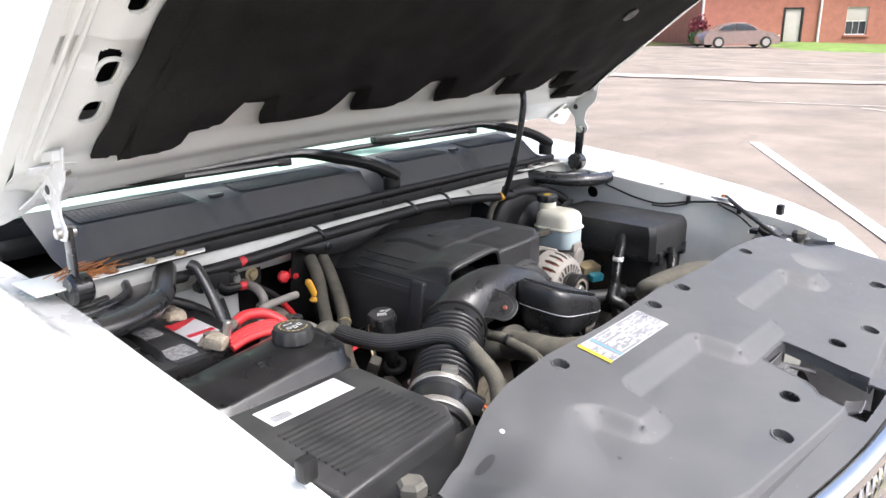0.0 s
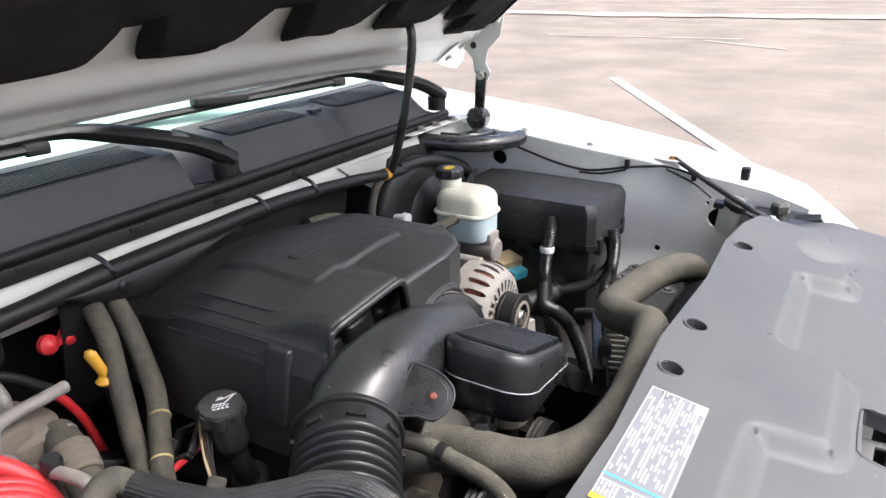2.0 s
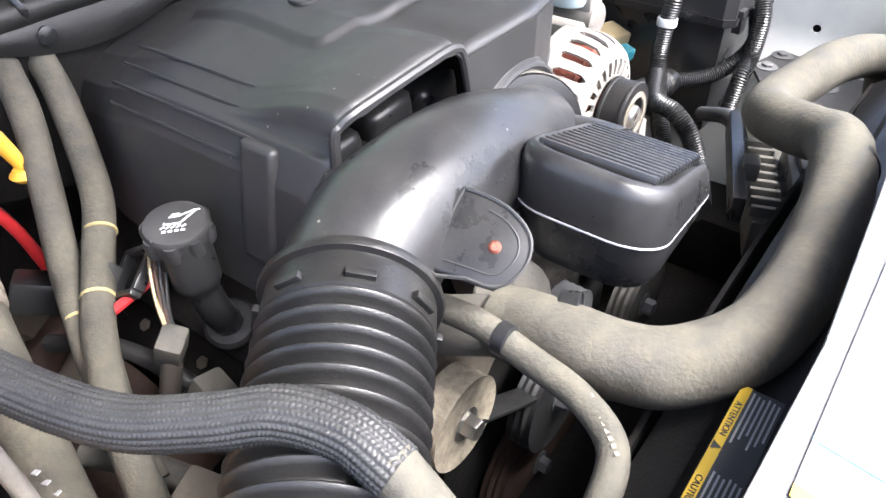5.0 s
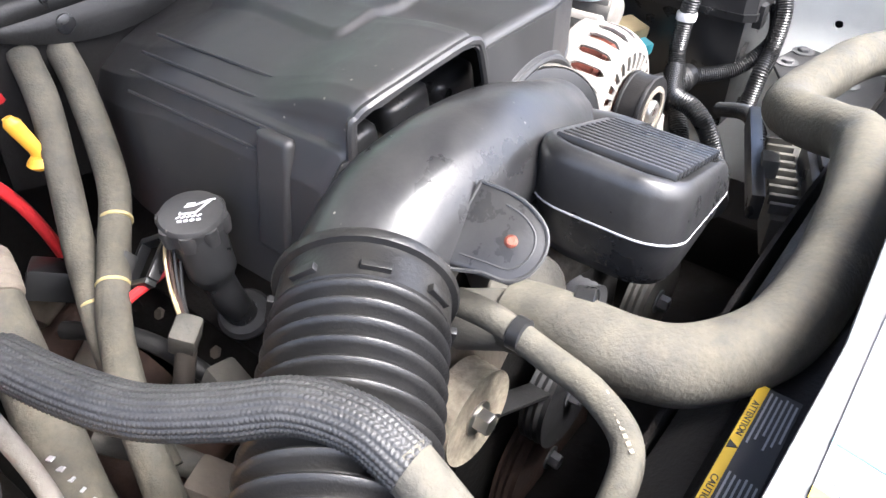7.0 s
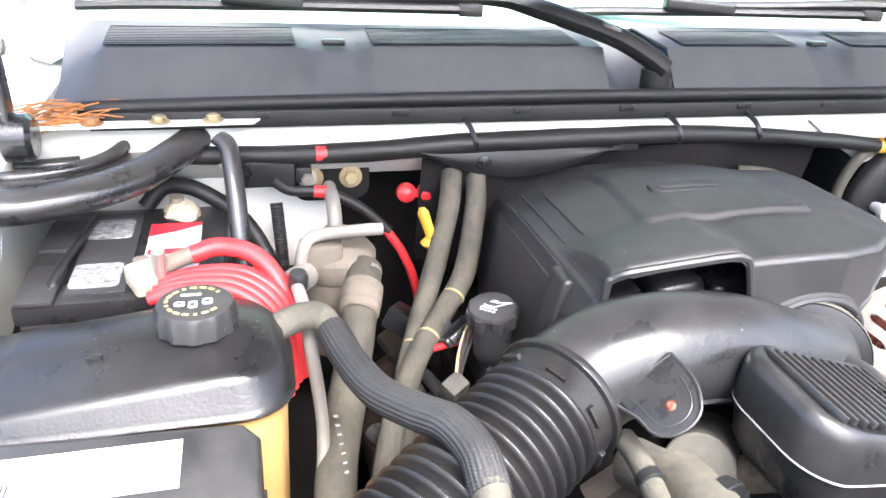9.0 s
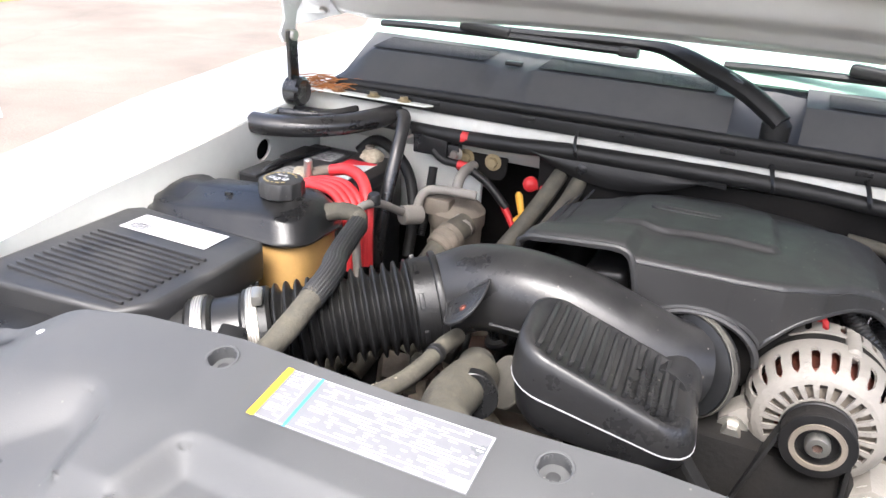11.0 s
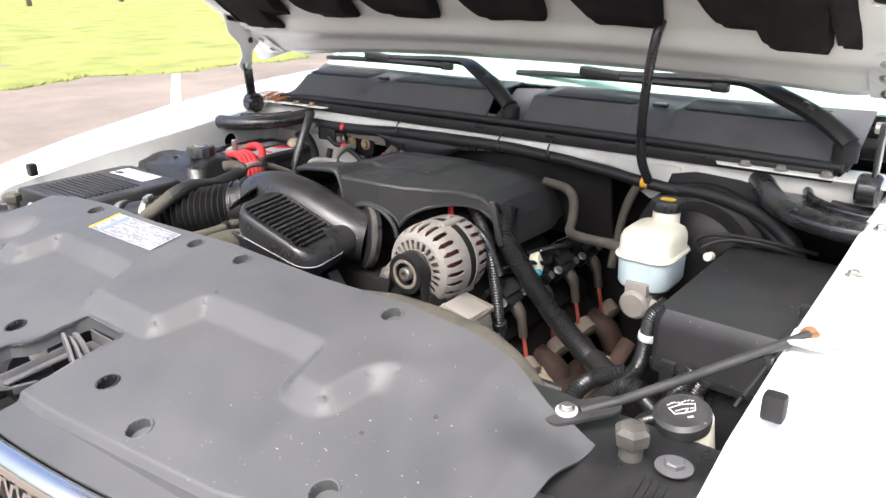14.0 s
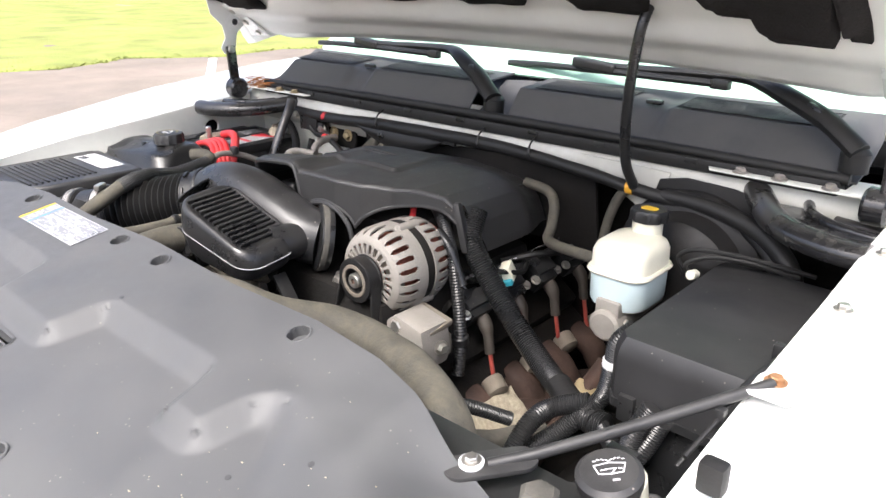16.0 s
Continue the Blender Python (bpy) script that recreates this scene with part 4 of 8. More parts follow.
part("insulator", sheet(200, 90, pad, 0.006), M_PAD, hood, "sagging black felt insulator with scalloped edge")
part("washer_grommet", lathe([(0.020, 0), (0.020, 0.004), (0.010, 0.006), (0.001, 0.003)], on_hood(0.45, 0.36, -0.03), (0, -math.sin(SLOPE), -math.cos(SLOPE)), 20, None), M_PLAST, hood)
for side in (-1, 1):
    nrm = (0, -math.sin(SLOPE), -math.cos(SLOPE))
    part("clip", lathe([(0.013, 0), (0.013, 0.002), (0.006, 0.003), (0.001, 0.001)], on_hood(side * 0.754, 0.015, 0.004), nrm, 18), M_STEEL, hood, "round steel clip")
    pl = prism([(0.715, -0.135), (0.715, -0.02), (0.735, -0.008), (0.80, -0.008), (0.80, -0.02), (0.765, -0.035), (0.775, -0.10), (0.79, -0.135)], 0, 0.004, 0.001)
    for v in pl.verts:
        v.co = on_hood(side * v.co.x, v.co.y, -0.004 - v.co.z)
    hinge = part("hinge_plate", pl, M_WHITE, hood, "white hinge plate bolted to the hood")
    lobe = prism([(-0.040, 0.030), (0.060, 0.012), (0.078, -0.020), (0.064, -0.050), (0.040, -0.072), (0.034, -0.104), (0.018, -0.122), (0.000, -0.120), (-0.008, -0.104), (0.006, -0.080), (0.000, -0.050), (-0.030, -0.020)], -0.002, 0.002, 0.001, Matrix.Translation((side * 0.765, 1.225, 1.395)) @ Matrix(((0, 0, 1, 0), (1, 0, 0, 0), (0, 1, 0, 0), (0, 0, 0, 1))))
    part("hinge_fold", prism([(-0.036, 0.026), (0.058, 0.010), (0.056, -0.004), (-0.030, 0.010)], -0.014, 0.002, 0.001, Matrix.Translation((side * 0.765, 1.225, 1.395)) @ Matrix(((0, 0, 1, 0), (1, 0, 0, 0), (0, 1, 0, 0), (0, 0, 0, 1)))), M_WHITE, hood)
    # black plug painting the dark of a hole in the hinge plate
    part("hinge_hole_shade", cyl((side * 0.7615, 1.262, 1.352), (side * 0.7685, 1.262, 1.352), 0.008, 16), M_INK_SHADE, hood)
    part("hinge_lobe", lobe, M_WHITE, hood)
    for s in (-0.03, -0.075, -0.12):
        part("bolt", hexbolt(on_hood(side * 0.742, s, -0.006), nrm, 0.008), M_STEEL, hood)
    part("hinge_arm", box((side * 0.756, 1.240, 1.236), (0.008, 0.026, 0.118), 0.003, pose(0, 0, 0, 3, 0, 0)), M_BLACKSTEEL, hood, "black hinge arm")
    part("hinge_spring", cyl((side * 0.734, 1.242, 1.190), (side * 0.768, 1.242, 1.190), 0.026, 28, 0.005), M_BLACKSTEEL, hood, "black coiled hinge spring")
    part("hinge_rivet", cyl((side * 0.745, 1.236, 1.287), (side * 0.776, 1.236, 1.287), 0.009), M_STEEL, hood)

# washer tube that hangs from the hood
solo("washer_tube", loom([(0.412, 1.222, 1.455), (0.405, 1.20, 1.40), (0.392, 1.205, 1.30), (0.385, 1.225, 1.20), (0.393, 1.25, 1.145)], 0.0085, 0.006), M_PLAST, "black corrugated tube hanging from the hood to the firewall", "tube")

# ---- radiator cover ----
COVER_REAR = ((0.0, 0.612), (0.2, 0.603), (0.36, 0.608), (0.47, 0.598), (0.53, 0.584), (0.61, 0.562), (0.66, 0.556))
COVER_FRONT = ((0.0, 0.258), (0.1, 0.260), (0.25, 0.274), (0.39, 0.288), (0.52, 0.323), (0.60, 0.348), (0.66, 0.372))


CORNERS = ((0.0, 0.420), (0.082, 0.420), (0.100, 0.492), (0.328, 0.494), (0.342, 0.430), (0.398, 0.430), (0.412, 0.488), (0.440, 0.508), (0.60, 0.465))
# the step's corners are rounded off
STEP = [CORNERS[0]]
for before, here, after in zip(CORNERS, CORNERS[1:], CORNERS[2:]):
    p, q, r = Vector(before), Vector(here), Vector(after)
    a_, b_ = q + (p - q).normalized() * 0.014, q + (r - q).normalized() * 0.014
    STEP += [tuple(a_ * (1 - t) ** 2 + q * 2 * t * (1 - t) + b_ * t * t) for t in (0.0, 0.33, 0.67, 1.0)]
STEP.append(CORNERS[-1])


def step_gap(a, y):
    """Signed distance from the moulded step, positive on the raised rear field; a = |x|."""
    best = 9.0
    for (xa, ya), (xb, yb) in zip(STEP, STEP[1:]):
        dx, dy = xb - xa, yb - ya
        t = min(1.0, max(0.0, ((a - xa) * dx + (y - ya) * dy) / (dx * dx + dy * dy)))
        best = min(best, math.hypot(a - xa - t * dx, y - ya - t * dy))
    return best if y > lerp_table(CORNERS, a) else -best


def cover_z(x, y):
    a = abs(x)
    base = 1.1005 + 0.170 * (y - 0.58)
    fade = 1 - smoothstep(0.46, 0.60, a)
    base += 0.015 * (1 - fade)
    rise = 0.0195 * fade * smoothstep(-0.019 - 0.055 * smoothstep(0.42, 0.50, a), 0.012, step_gap(a, y))
    roll = 0.010 * smoothstep(0.008, 0.0, y - lerp_table(COVER_FRONT, a)) ** 2 + 0.012 * smoothstep(0.62, 0.66, a)
    roll += 0.030 * smoothstep(0.53, 0.62, a) * smoothstep(0.46, 0.55, y)
    return base + rise - roll


LATCH_LEFT = ((0.22, -0.086), (0.300, -0.084), (0.312, -0.066), (0.325, -0.058), (0.40, -0.049))
LATCH_RIGHT = ((0.22, 0.040), (0.40, 0.048))


def in_latch(x, y):
    return lerp_table(LATCH_LEFT, y) < x < lerp_table(LATCH_RIGHT, y) and y < 0.398


COVER_HOLES = [(sx * x, y, r) for x, y, r in ((0.362, 0.580, 0.013), (0.058, 0.584, 0.013), (0.126, 0.330, 0.013), (0.239, 0.304, 0.0145)) for sx in (-1, 1)] + [(0.487, 0.347, 0.0145)]


def cover_point(u, v):
    x = -0.655 + 1.31 * u
    a = abs(x)
    y = lerp_table(COVER_FRONT, a) + (lerp_table(COVER_REAR, a) - lerp_table(COVER_FRONT, a)) * v
    return Vector((x, y, cover_z(x, y)))


cover = thing("radiator_cover", (0, 0.45, 1.05), "large matt grey plastic radiator cover with moulded steps and pin holes", "cover")
part("panel", sheet(560, 170, cover_point, 0.003, keep=lambda p: not in_latch(p.x, p.y) and all((p.x - hx) ** 2 + (p.y - hy) ** 2 > (r * 0.985) ** 2 for hx, hy, r in COVER_HOLES)), M_COVER, cover, angle=50)
for hx, hy, r in COVER_HOLES:
    z = cover_z(hx, hy)
    up = Vector((0, -0.248, 1)).normalized()
    # deep recesses get black walls and floor, painting the shade inside
    deep = hy < 0.5 and abs(hx) < 0.2
    part("pin_recess", lathe([(r * 1.2, 0.0002), (r * 1.12, 0.0012), (r * 1.0, 0.0008), (r * 0.96, -0.003), (r * 0.95, -0.016 if deep else -0.012), (r * 1.04, -0.016 if deep else -0.012), (r * 1.04, -0.003), (r * 1.2, 0.0002)], (hx, hy, z), up, 28, cap=False), M_PLAST if deep else M_COVER, cover, "round recess for a push pin")
    part("recess_floor", lathe([(r * 0.96, 0), (r * 0.3, 0.0004), (0.0001, 0.0004)], Vector((hx, hy, z)) - up * (0.016 if deep else 0.0122), up, 24), M_INK_SHADE if deep else M_COVER, cover)
    if hy > 0.5:
        part("push_pin", lathe([(r * 0.42, 0), (r * 0.42, 0.002), (r * 0.36, 0.0025), (0.0001, 0.0025)], Vector((hx, hy - 0.002, z)) - up * 0.0122, up, 14), M_INK_SHADE, cover)
# front edge, turned down
part("front_lip", sheet(160, 3, lambda u, v: Vector((-0.62 + 1.24 * u, lerp_table(COVER_FRONT, abs(-0.62 + 1.24 * u)) - 0.002 * v, cover_point((0.035 + 1.24 * u) / 1.31, 0).z - 0.014 * v)), 0.003, keep=lambda p: not in_latch(p.x, p.y)), M_COVER, cover)
# turned-down walls round the latch opening
EDGE = [(-0.086, 0.262), (-0.085, 0.285), (-0.082, 0.303), (-0.068, 0.314), (-0.059, 0.328), (-0.054, 0.37), (-0.049, 0.392), (-0.042, 0.400), (0.0, 0.401), (0.040, 0.400), (0.048, 0.392), (0.044, 0.33), (0.040, 0.262)]
part("opening_wall", loft([[Vector((x, y, cover_z(x, y) + 0.0015)) for x, y in EDGE], [Vector((x * 1.04, y + 0.001, cover_z(x, y) + 0.0005)) for x, y in EDGE], [Vector((x * 1.0, y, cover_z(x, y) - 0.020)) for x, y in EDGE]], closed=False), M_COVER, cover, "turned-down edge round the latch opening")
# small black discs paint the dark of pin holes; nothing is cut
for x, y in ((0.104, 0.507), (0.523, 0.468), (0.46, 0.425), (-0.46, 0.43)):
    part("pin_hole_shade", lathe([(0.0032, 0.0), (0.003, 0.0006)], (x, y, cover_z(x, y) - 0.0002), (0, -0.248, 1), 10), M_INK_SHADE, cover)


def on_cover(x, y, lift=0.0012):
    return Vector((x, y, cover_z(x, y) + lift))


def patch(x0, x1, y0, y1, lift, nx=12, ny=6, f=on_cover):
    return sheet(nx, ny, lambda u, v: f(x0 + (x1 - x0) * u, y0 + (y1 - y0) * v, lift))


# flat black patch on the surface, painted as the dark of a tear
torn = bmesh.new()
torn.faces.new([torn.verts.new(on_cover(-0.595 + (0.017 + 0.007 * noise.noise(Vector((k, 0, 1)))) * math.cos(k * 0.524), 0.535 + (0.008 + 0.004 * noise.noise(Vector((k, 3, 1)))) * math.sin(k * 0.524), 0.0009)) for k in range(12)])
part("torn_hole_shade", torn, M_INK_SHADE, cover, "flat black patch painted as the dark inside a torn hole")
part("dropping", lathe([(0.004, 0), (0.0032, 0.0008), (0.001, 0.0012)], on_cover(-0.548, 0.545, 0.0), (0, -0.2, 1), 10, wob=lambda a, h: 1 + 0.4 * noise.noise(Vector((math.cos(a) * 2, math.sin(a) * 2, 1)))), M_LABEL, cover, "dried white dropping")
crumbs = bmesh.new()
for k in range(46):
    x, y = random.gauss(0.46, 0.09), random.gauss(0.40, 0.06)
    if not 0.2 < x < 0.62 or not 0.33 < y < 0.55:
        continue
    r = random.uniform(0.0004, 0.0010)
    bmesh.ops.create_icosphere(crumbs, subdivisions=1, radius=r, matrix=Matrix.Translation(on_cover(x, y, r * 0.5)) @ Matrix.Diagonal((random.uniform(1, 2.5), 1, 0.6, 1)))
tagged(part("crumbs", crumbs, M_CRUST, cover, "scattered bits of dry dirt"), kind="stuff")


# emissions label: its long side runs across the car
label = tagged(new("emission_label", mesh_of("emission_label", patch(-0.300, -0.107, 0.534, 0.592, 0.0012), M_FILM)), "glossy grey film label with white print on the radiator cover", "label")
part("yellow_strip", patch(-0.300, -0.293, 0.534, 0.592, 0.0017, 2, 6), M_YELINK, label)
part("blue_strip", patch(-0.2655, -0.2625, 0.534, 0.592, 0.0017, 2, 6), M_BLUEINK, label)
for bx0, bx1, by0, by1 in ((-0.292, -0.108, 0.5350, 0.5358), (-0.292, -0.108, 0.5902, 0.5910), (-0.1088, -0.1078, 0.535, 0.591), (-0.2725, -0.2715, 0.5365, 0.59), (-0.124, -0.1095, 0.5365, 0.546)):
    part("print_border", patch(bx0, bx1, by0, by1, 0.0016), M_LABEL, label)
lines = bmesh.new()
for rown in range(16):
    y = 0.5372 + rown * 0.0033
    for start, stop, long in ((-0.2905, -0.2720, 0.008), (-0.2565, -0.1110, 0.010)):
        x = start
        while x < stop - 0.002:
            w = min(random.uniform(0.0025, long), stop - x)
            if random.random() < (0.72 if rown % 5 else 0.3):
                sheet(1, 1, lambda u, v: on_cover(x + w * u, y + 0.0014 * v, 0.0017), bm=lines)
            x += w + 0.0008
tagged(part("fine_print", lines, M_LABEL, label), "lines of fine white print", kind="stuff")

# ---- hood latch in the opening ----
latch = thing("hood_latch", (0, 0.33, 0.98), "grey plated hood latch with a long release lever", "latch")
part("plate", box((-0.01, 0.33, 0.975), (0.16, 0.17, 0.006), 0.002), M_PLAST, latch)
part("backing", box((-0.01, 0.33, 0.945), (0.22, 0.2, 0.02), 0.004), M_DARK, latch)
# release lever: channel section with a turned-up paddle towards the grille
part("lever", box((-0.044, 0.318, 1.024), (0.020, 0.088, 0.004), 0.0015, pose(0, 0, 0, 6, -14, -4)), M_LATCH, latch, "long release lever")
part("lever_flange", box((-0.0545, 0.318, 1.027), (0.003, 0.088, 0.012), 0.001, pose(0, 0, 0, 6, -10, -4)), M_LATCH, latch)
part("paddle", sheet(10, 8, lambda u, v: Vector((-0.062 + 0.044 * u, 0.252 + 0.026 * v, 1.018 + 0.008 * (2 * u - 1) ** 2 + 0.010 * (1 - v) ** 2)), 0.003), M_LATCH, latch, "curled lever paddle")
for k, (dx, dy, h) in enumerate(((-0.004, 0.0, 1.0), (0.004, 0.009, 0.9), (0.010, 0.019, 1.0))):
    hook = [(-0.052, 0.030 * h), (-0.046, 0.043 * h), (-0.034, 0.046 * h), (-0.020, 0.036 * h), (-0.004, 0.016), (0.010, -0.004), (0.018, -0.022), (0.002, -0.026), (-0.012, -0.010), (-0.028, 0.010), (-0.042, 0.020)]
    part("jaw", prism(hook, 0, 0.0042, 0.001, Matrix.Translation((dx, 0.352 + dy, 1.016)) @ pose(0, 0, 0, 90, 0, -12 + 6 * k)), M_LATCH, latch, "grey plated hook plate")
part("frame_plate", prism([(-0.046, 0.373), (-0.044, 0.399), (0.046, 0.399), (0.046, 0.340), (0.036, 0.338), (0.034, 0.380), (-0.006, 0.382), (-0.020, 0.374)], 1.030, 1.034, 0.001), M_LATCH, latch, "bent latch frame")
part("frame_lip", box((0.0, 0.396, 1.042), (0.088, 0.003, 0.018), 0.001), M_LATCH, latch)
part("frame_web", tube([(-0.028, 0.372, 1.034), (-0.010, 0.366, 1.030), (0.002, 0.348, 1.016), (0.008, 0.336, 1.0)], 0.0035, 8, 6), M_STEEL, latch)
part("spring", tube([Vector((0.008 + 0.0045 * math.cos(j * 0.7), 0.346 + 0.0006 * j, 1.018 + 0.0045 * math.sin(j * 0.7))) for j in range(50)], 0.0010, 6, 2), M_BRASS, latch, "small coil spring")
part("rivet", cyl((0.018, 0.340, 1.012), (0.018, 0.384, 1.012), 0.0045), M_STEEL, latch)
part("cable_end", tube([(-0.006, 0.330, 1.000), (-0.014, 0.312, 0.992), (-0.020, 0.285, 0.985)], 0.0022, 6), M_STEEL, latch)
part("tongue", box((0.036, 0.272, 1.046), (0.004, 0.028, 0.012), 0.001, pose(0, 0, 0, 0, 12, -20)), M_COVER, latch)
part("support_tube", cyl((-0.075, 0.290, 0.99), (-0.075, 0.340, 0.99), 0.028, 24), M_PLAST, latch)

# ---- engine cover ----
SECTION = [(-0.245, 0.985), (-0.236, 1.04), (-0.229, 1.09), (-0.217, 1.120), (-0.185, 1.138), (-0.13, 1.151), (-0.085, 1.158), (0.02, 1.161), (0.095, 1.158), (0.145, 1.150), (0.178, 1.137), (0.200, 1.118), (0.213, 1.088), (0.222, 1.05), (0.226, 1.0)]


def section_at(t):
    k = t * (len(SECTION) - 1)
    i = min(int(k), len(SECTION) - 2)
    (xa, za), (xb, zb) = SECTION[i], SECTION[i + 1]
    return xa + (xb - xa) * (k - i), za + (zb - za) * (k - i)


ENG_FRONT = ((-0.25, 0.962), (-0.215, 0.928), (-0.19, 0.918), (-0.09, 0.914), (0.03, 0.912), (0.08, 0.924), (0.12, 0.952), (0.155, 0.992), (0.18, 1.015), (0.21, 1.028), (0.27, 1.03))
MOUTH = ((-0.213, 1.02), (-0.211, 1.130), (-0.206, 1.146), (-0.194, 1.1535), (-0.165, 1.158), (-0.130, 1.162), (-0.100, 1.165), (-0.087, 1.164), (-0.077, 1.156), (-0.066, 1.117), (-0.060, 1.08))


def eng_drop(k):
    """How far the top falls towards the firewall."""
    return 0.036 * smoothstep(0.50, 1.0, k) + 0.004 * max(0.0, k)


def panel_rise(x, y):
    """The raised centre panel with rounded corners, moulded into the top."""
    dx, dy = abs(x + 0.030) - 0.077 + 0.10 * (y - 1.11), abs(y - 1.115) - 0.089
    gap = math.hypot(max(dx, 0), max(dy, 0)) + min(max(dx, dy), 0) - 0.014
    return 0.0062 * smoothstep(0.004, -0.006, gap)


def engine_shell(u, v):
    x, z = section_at(u)
    y0 = lerp_table(ENG_FRONT, x)
    k = max(0.0, (v - 0.06) / 0.94)
    y = y0 + 0.010 + (1.285 - y0 - 0.010) * k
    # the visor over the intake mouth stands proud and runs out towards the back
    visor = max(0.0, lerp_table(MOUTH, x) + 0.006 - z) if -0.222 < x < -0.064 and z > 1.11 else 0.0
    visor *= 1 - smoothstep(0.94, 1.05, y)
    z += visor
    if v < 0.06:
        k = v / 0.06 * math.pi / 2
        return Vector((x, y0 + 0.010 * (1 - math.cos(k)), z - 0.007 * (1 - math.sin(k))))
    drop = eng_drop(k)
    # a long shallow crease runs back from the mouth's inner corner
    crease = 0.004 * math.exp(-((x + 0.055) / 0.016) ** 2) * smoothstep(1.10, 0.95, y)
    return Vector((x * (1 - 0.10 * smoothstep(0.6, 1.0, k)), y, z + (panel_rise(x, y) if z > 1.13 else 0.0) - (drop + crease) * smoothstep(0.98, 1.12, z)))


def top_z(x):
    base = lerp_table([p for p in SECTION if p[1] > 1.0], x)
    return max(base, lerp_table(MOUTH, x) + 0.006) if -0.222 < x < -0.064 else base


def apron_foot(x):
    """Lower edge of the front apron: intake mouth, throttle arch, alternator arch."""
    if x < -0.209:
        return 1.0
    if x < -0.062:
        return lerp_table(MOUTH, x)
    if x < 0.066:
        return 1.070 + 0.048 * max(0.0, 1 - ((x - 0.006) / 0.066) ** 2) ** 0.5
    return 1.068 + 0.056 * max(0.0, 1 - ((x - 0.138) / 0.074) ** 2) ** 0.6


def apron(u, v):
    x = -0.226 + 0.431 * u
    hi = top_z(x) - 0.006
    return Vector((x, lerp_table(ENG_FRONT, x) + 0.001, hi + (min(apron_foot(x), hi - 0.004) - hi) * v))


def shell_kept(p):
    if p.x > 0.196 and 1.038 < p.y < 1.042 + 0.42 * (1.122 - p.z) and p.z < 1.120:
        return False
    return p.z > (1.035 if p.x > 0.18 else 0.985)


engine_cover = thing("engine_cover", (0.01, 1.08, 1.0), "dusty black moulded plastic engine cover with a raised centre panel", "engine cover")
part("shell", sheet(336, 180, engine_shell, 0.004, keep=shell_kept), M_ENGCOV, engine_cover, angle=60)
part("front_apron", sheet(300, 10, apron, 0.004), M_ENGCOV, engine_cover)
rim = [(x, lerp_table(ENG_FRONT, x) - 0.001, z) for x, z in MOUTH]
part("mouth_rim", tube(rim, 0.0040, 8, 6), M_ENGCOV, engine_cover, "rounded rim of the intake mouth")
part("arch_rim", tube([(x, lerp_table(ENG_FRONT, x) - 0.001, min(apron_foot(x), top_z(x) - 0.010)) for x in [-0.060 + 0.0033 * k for k in range(80)]], 0.0038, 8, 1), M_ENGCOV, engine_cover, "rounded rim over throttle and alternator")
part("throttle_arch", tube([(0.006 + 0.064 * math.cos(k * 0.21), 0.909, 1.066 + 0.048 * math.sin(k * 0.21)) for k in range(16)], 0.0042, 8, 2), M_ENGCOV, engine_cover)
part("front_pillar", box((0.2085, 1.026, 1.088), (0.012, 0.016, 0.085), 0.004, pose(0, 0, 0, 0, -12, 20)), M_ENGCOV, engine_cover)
part("emblem_plate", prism(rounded(0.10, 0.026, 0.011, 5, -0.038, 1.086), 1.1615, 1.1652, 0.0010), M_ENGCOV, engine_cover, "small raised oval emblem plate")
part("emblem_bar", prism(rounded(0.072, 0.007, 0.003, 3, -0.038, 1.086), 1.1640, 1.1660, 0.0003), M_PLAST_D, engine_cover, "worn raised emblem")
for k in range(4):
    t = 0.165 + 0.04 * k
    x, z = section_at(t)
    part("side_rib", tube([(x - 0.0002, 0.992 + 0.004 * k, z - 0.0006), (x - 0.0002, 1.09, z - 0.0012), (x * 0.998, 1.18, z - 0.003)], 0.0016, 6, 5), M_ENGCOV, engine_cover)
part("side_pad", box((-0.2300, 0.992, 1.068), (0.012, 0.036, 0.100), 0.0055, pose(0, 0, 0, 0, 9, 0), seg=3), M_ENGCOV, engine_cover)
part("inner_wall", box((0.172, 1.14, 1.07), (0.01, 0.2, 0.08), 0.003), M_PLAST, engine_cover)

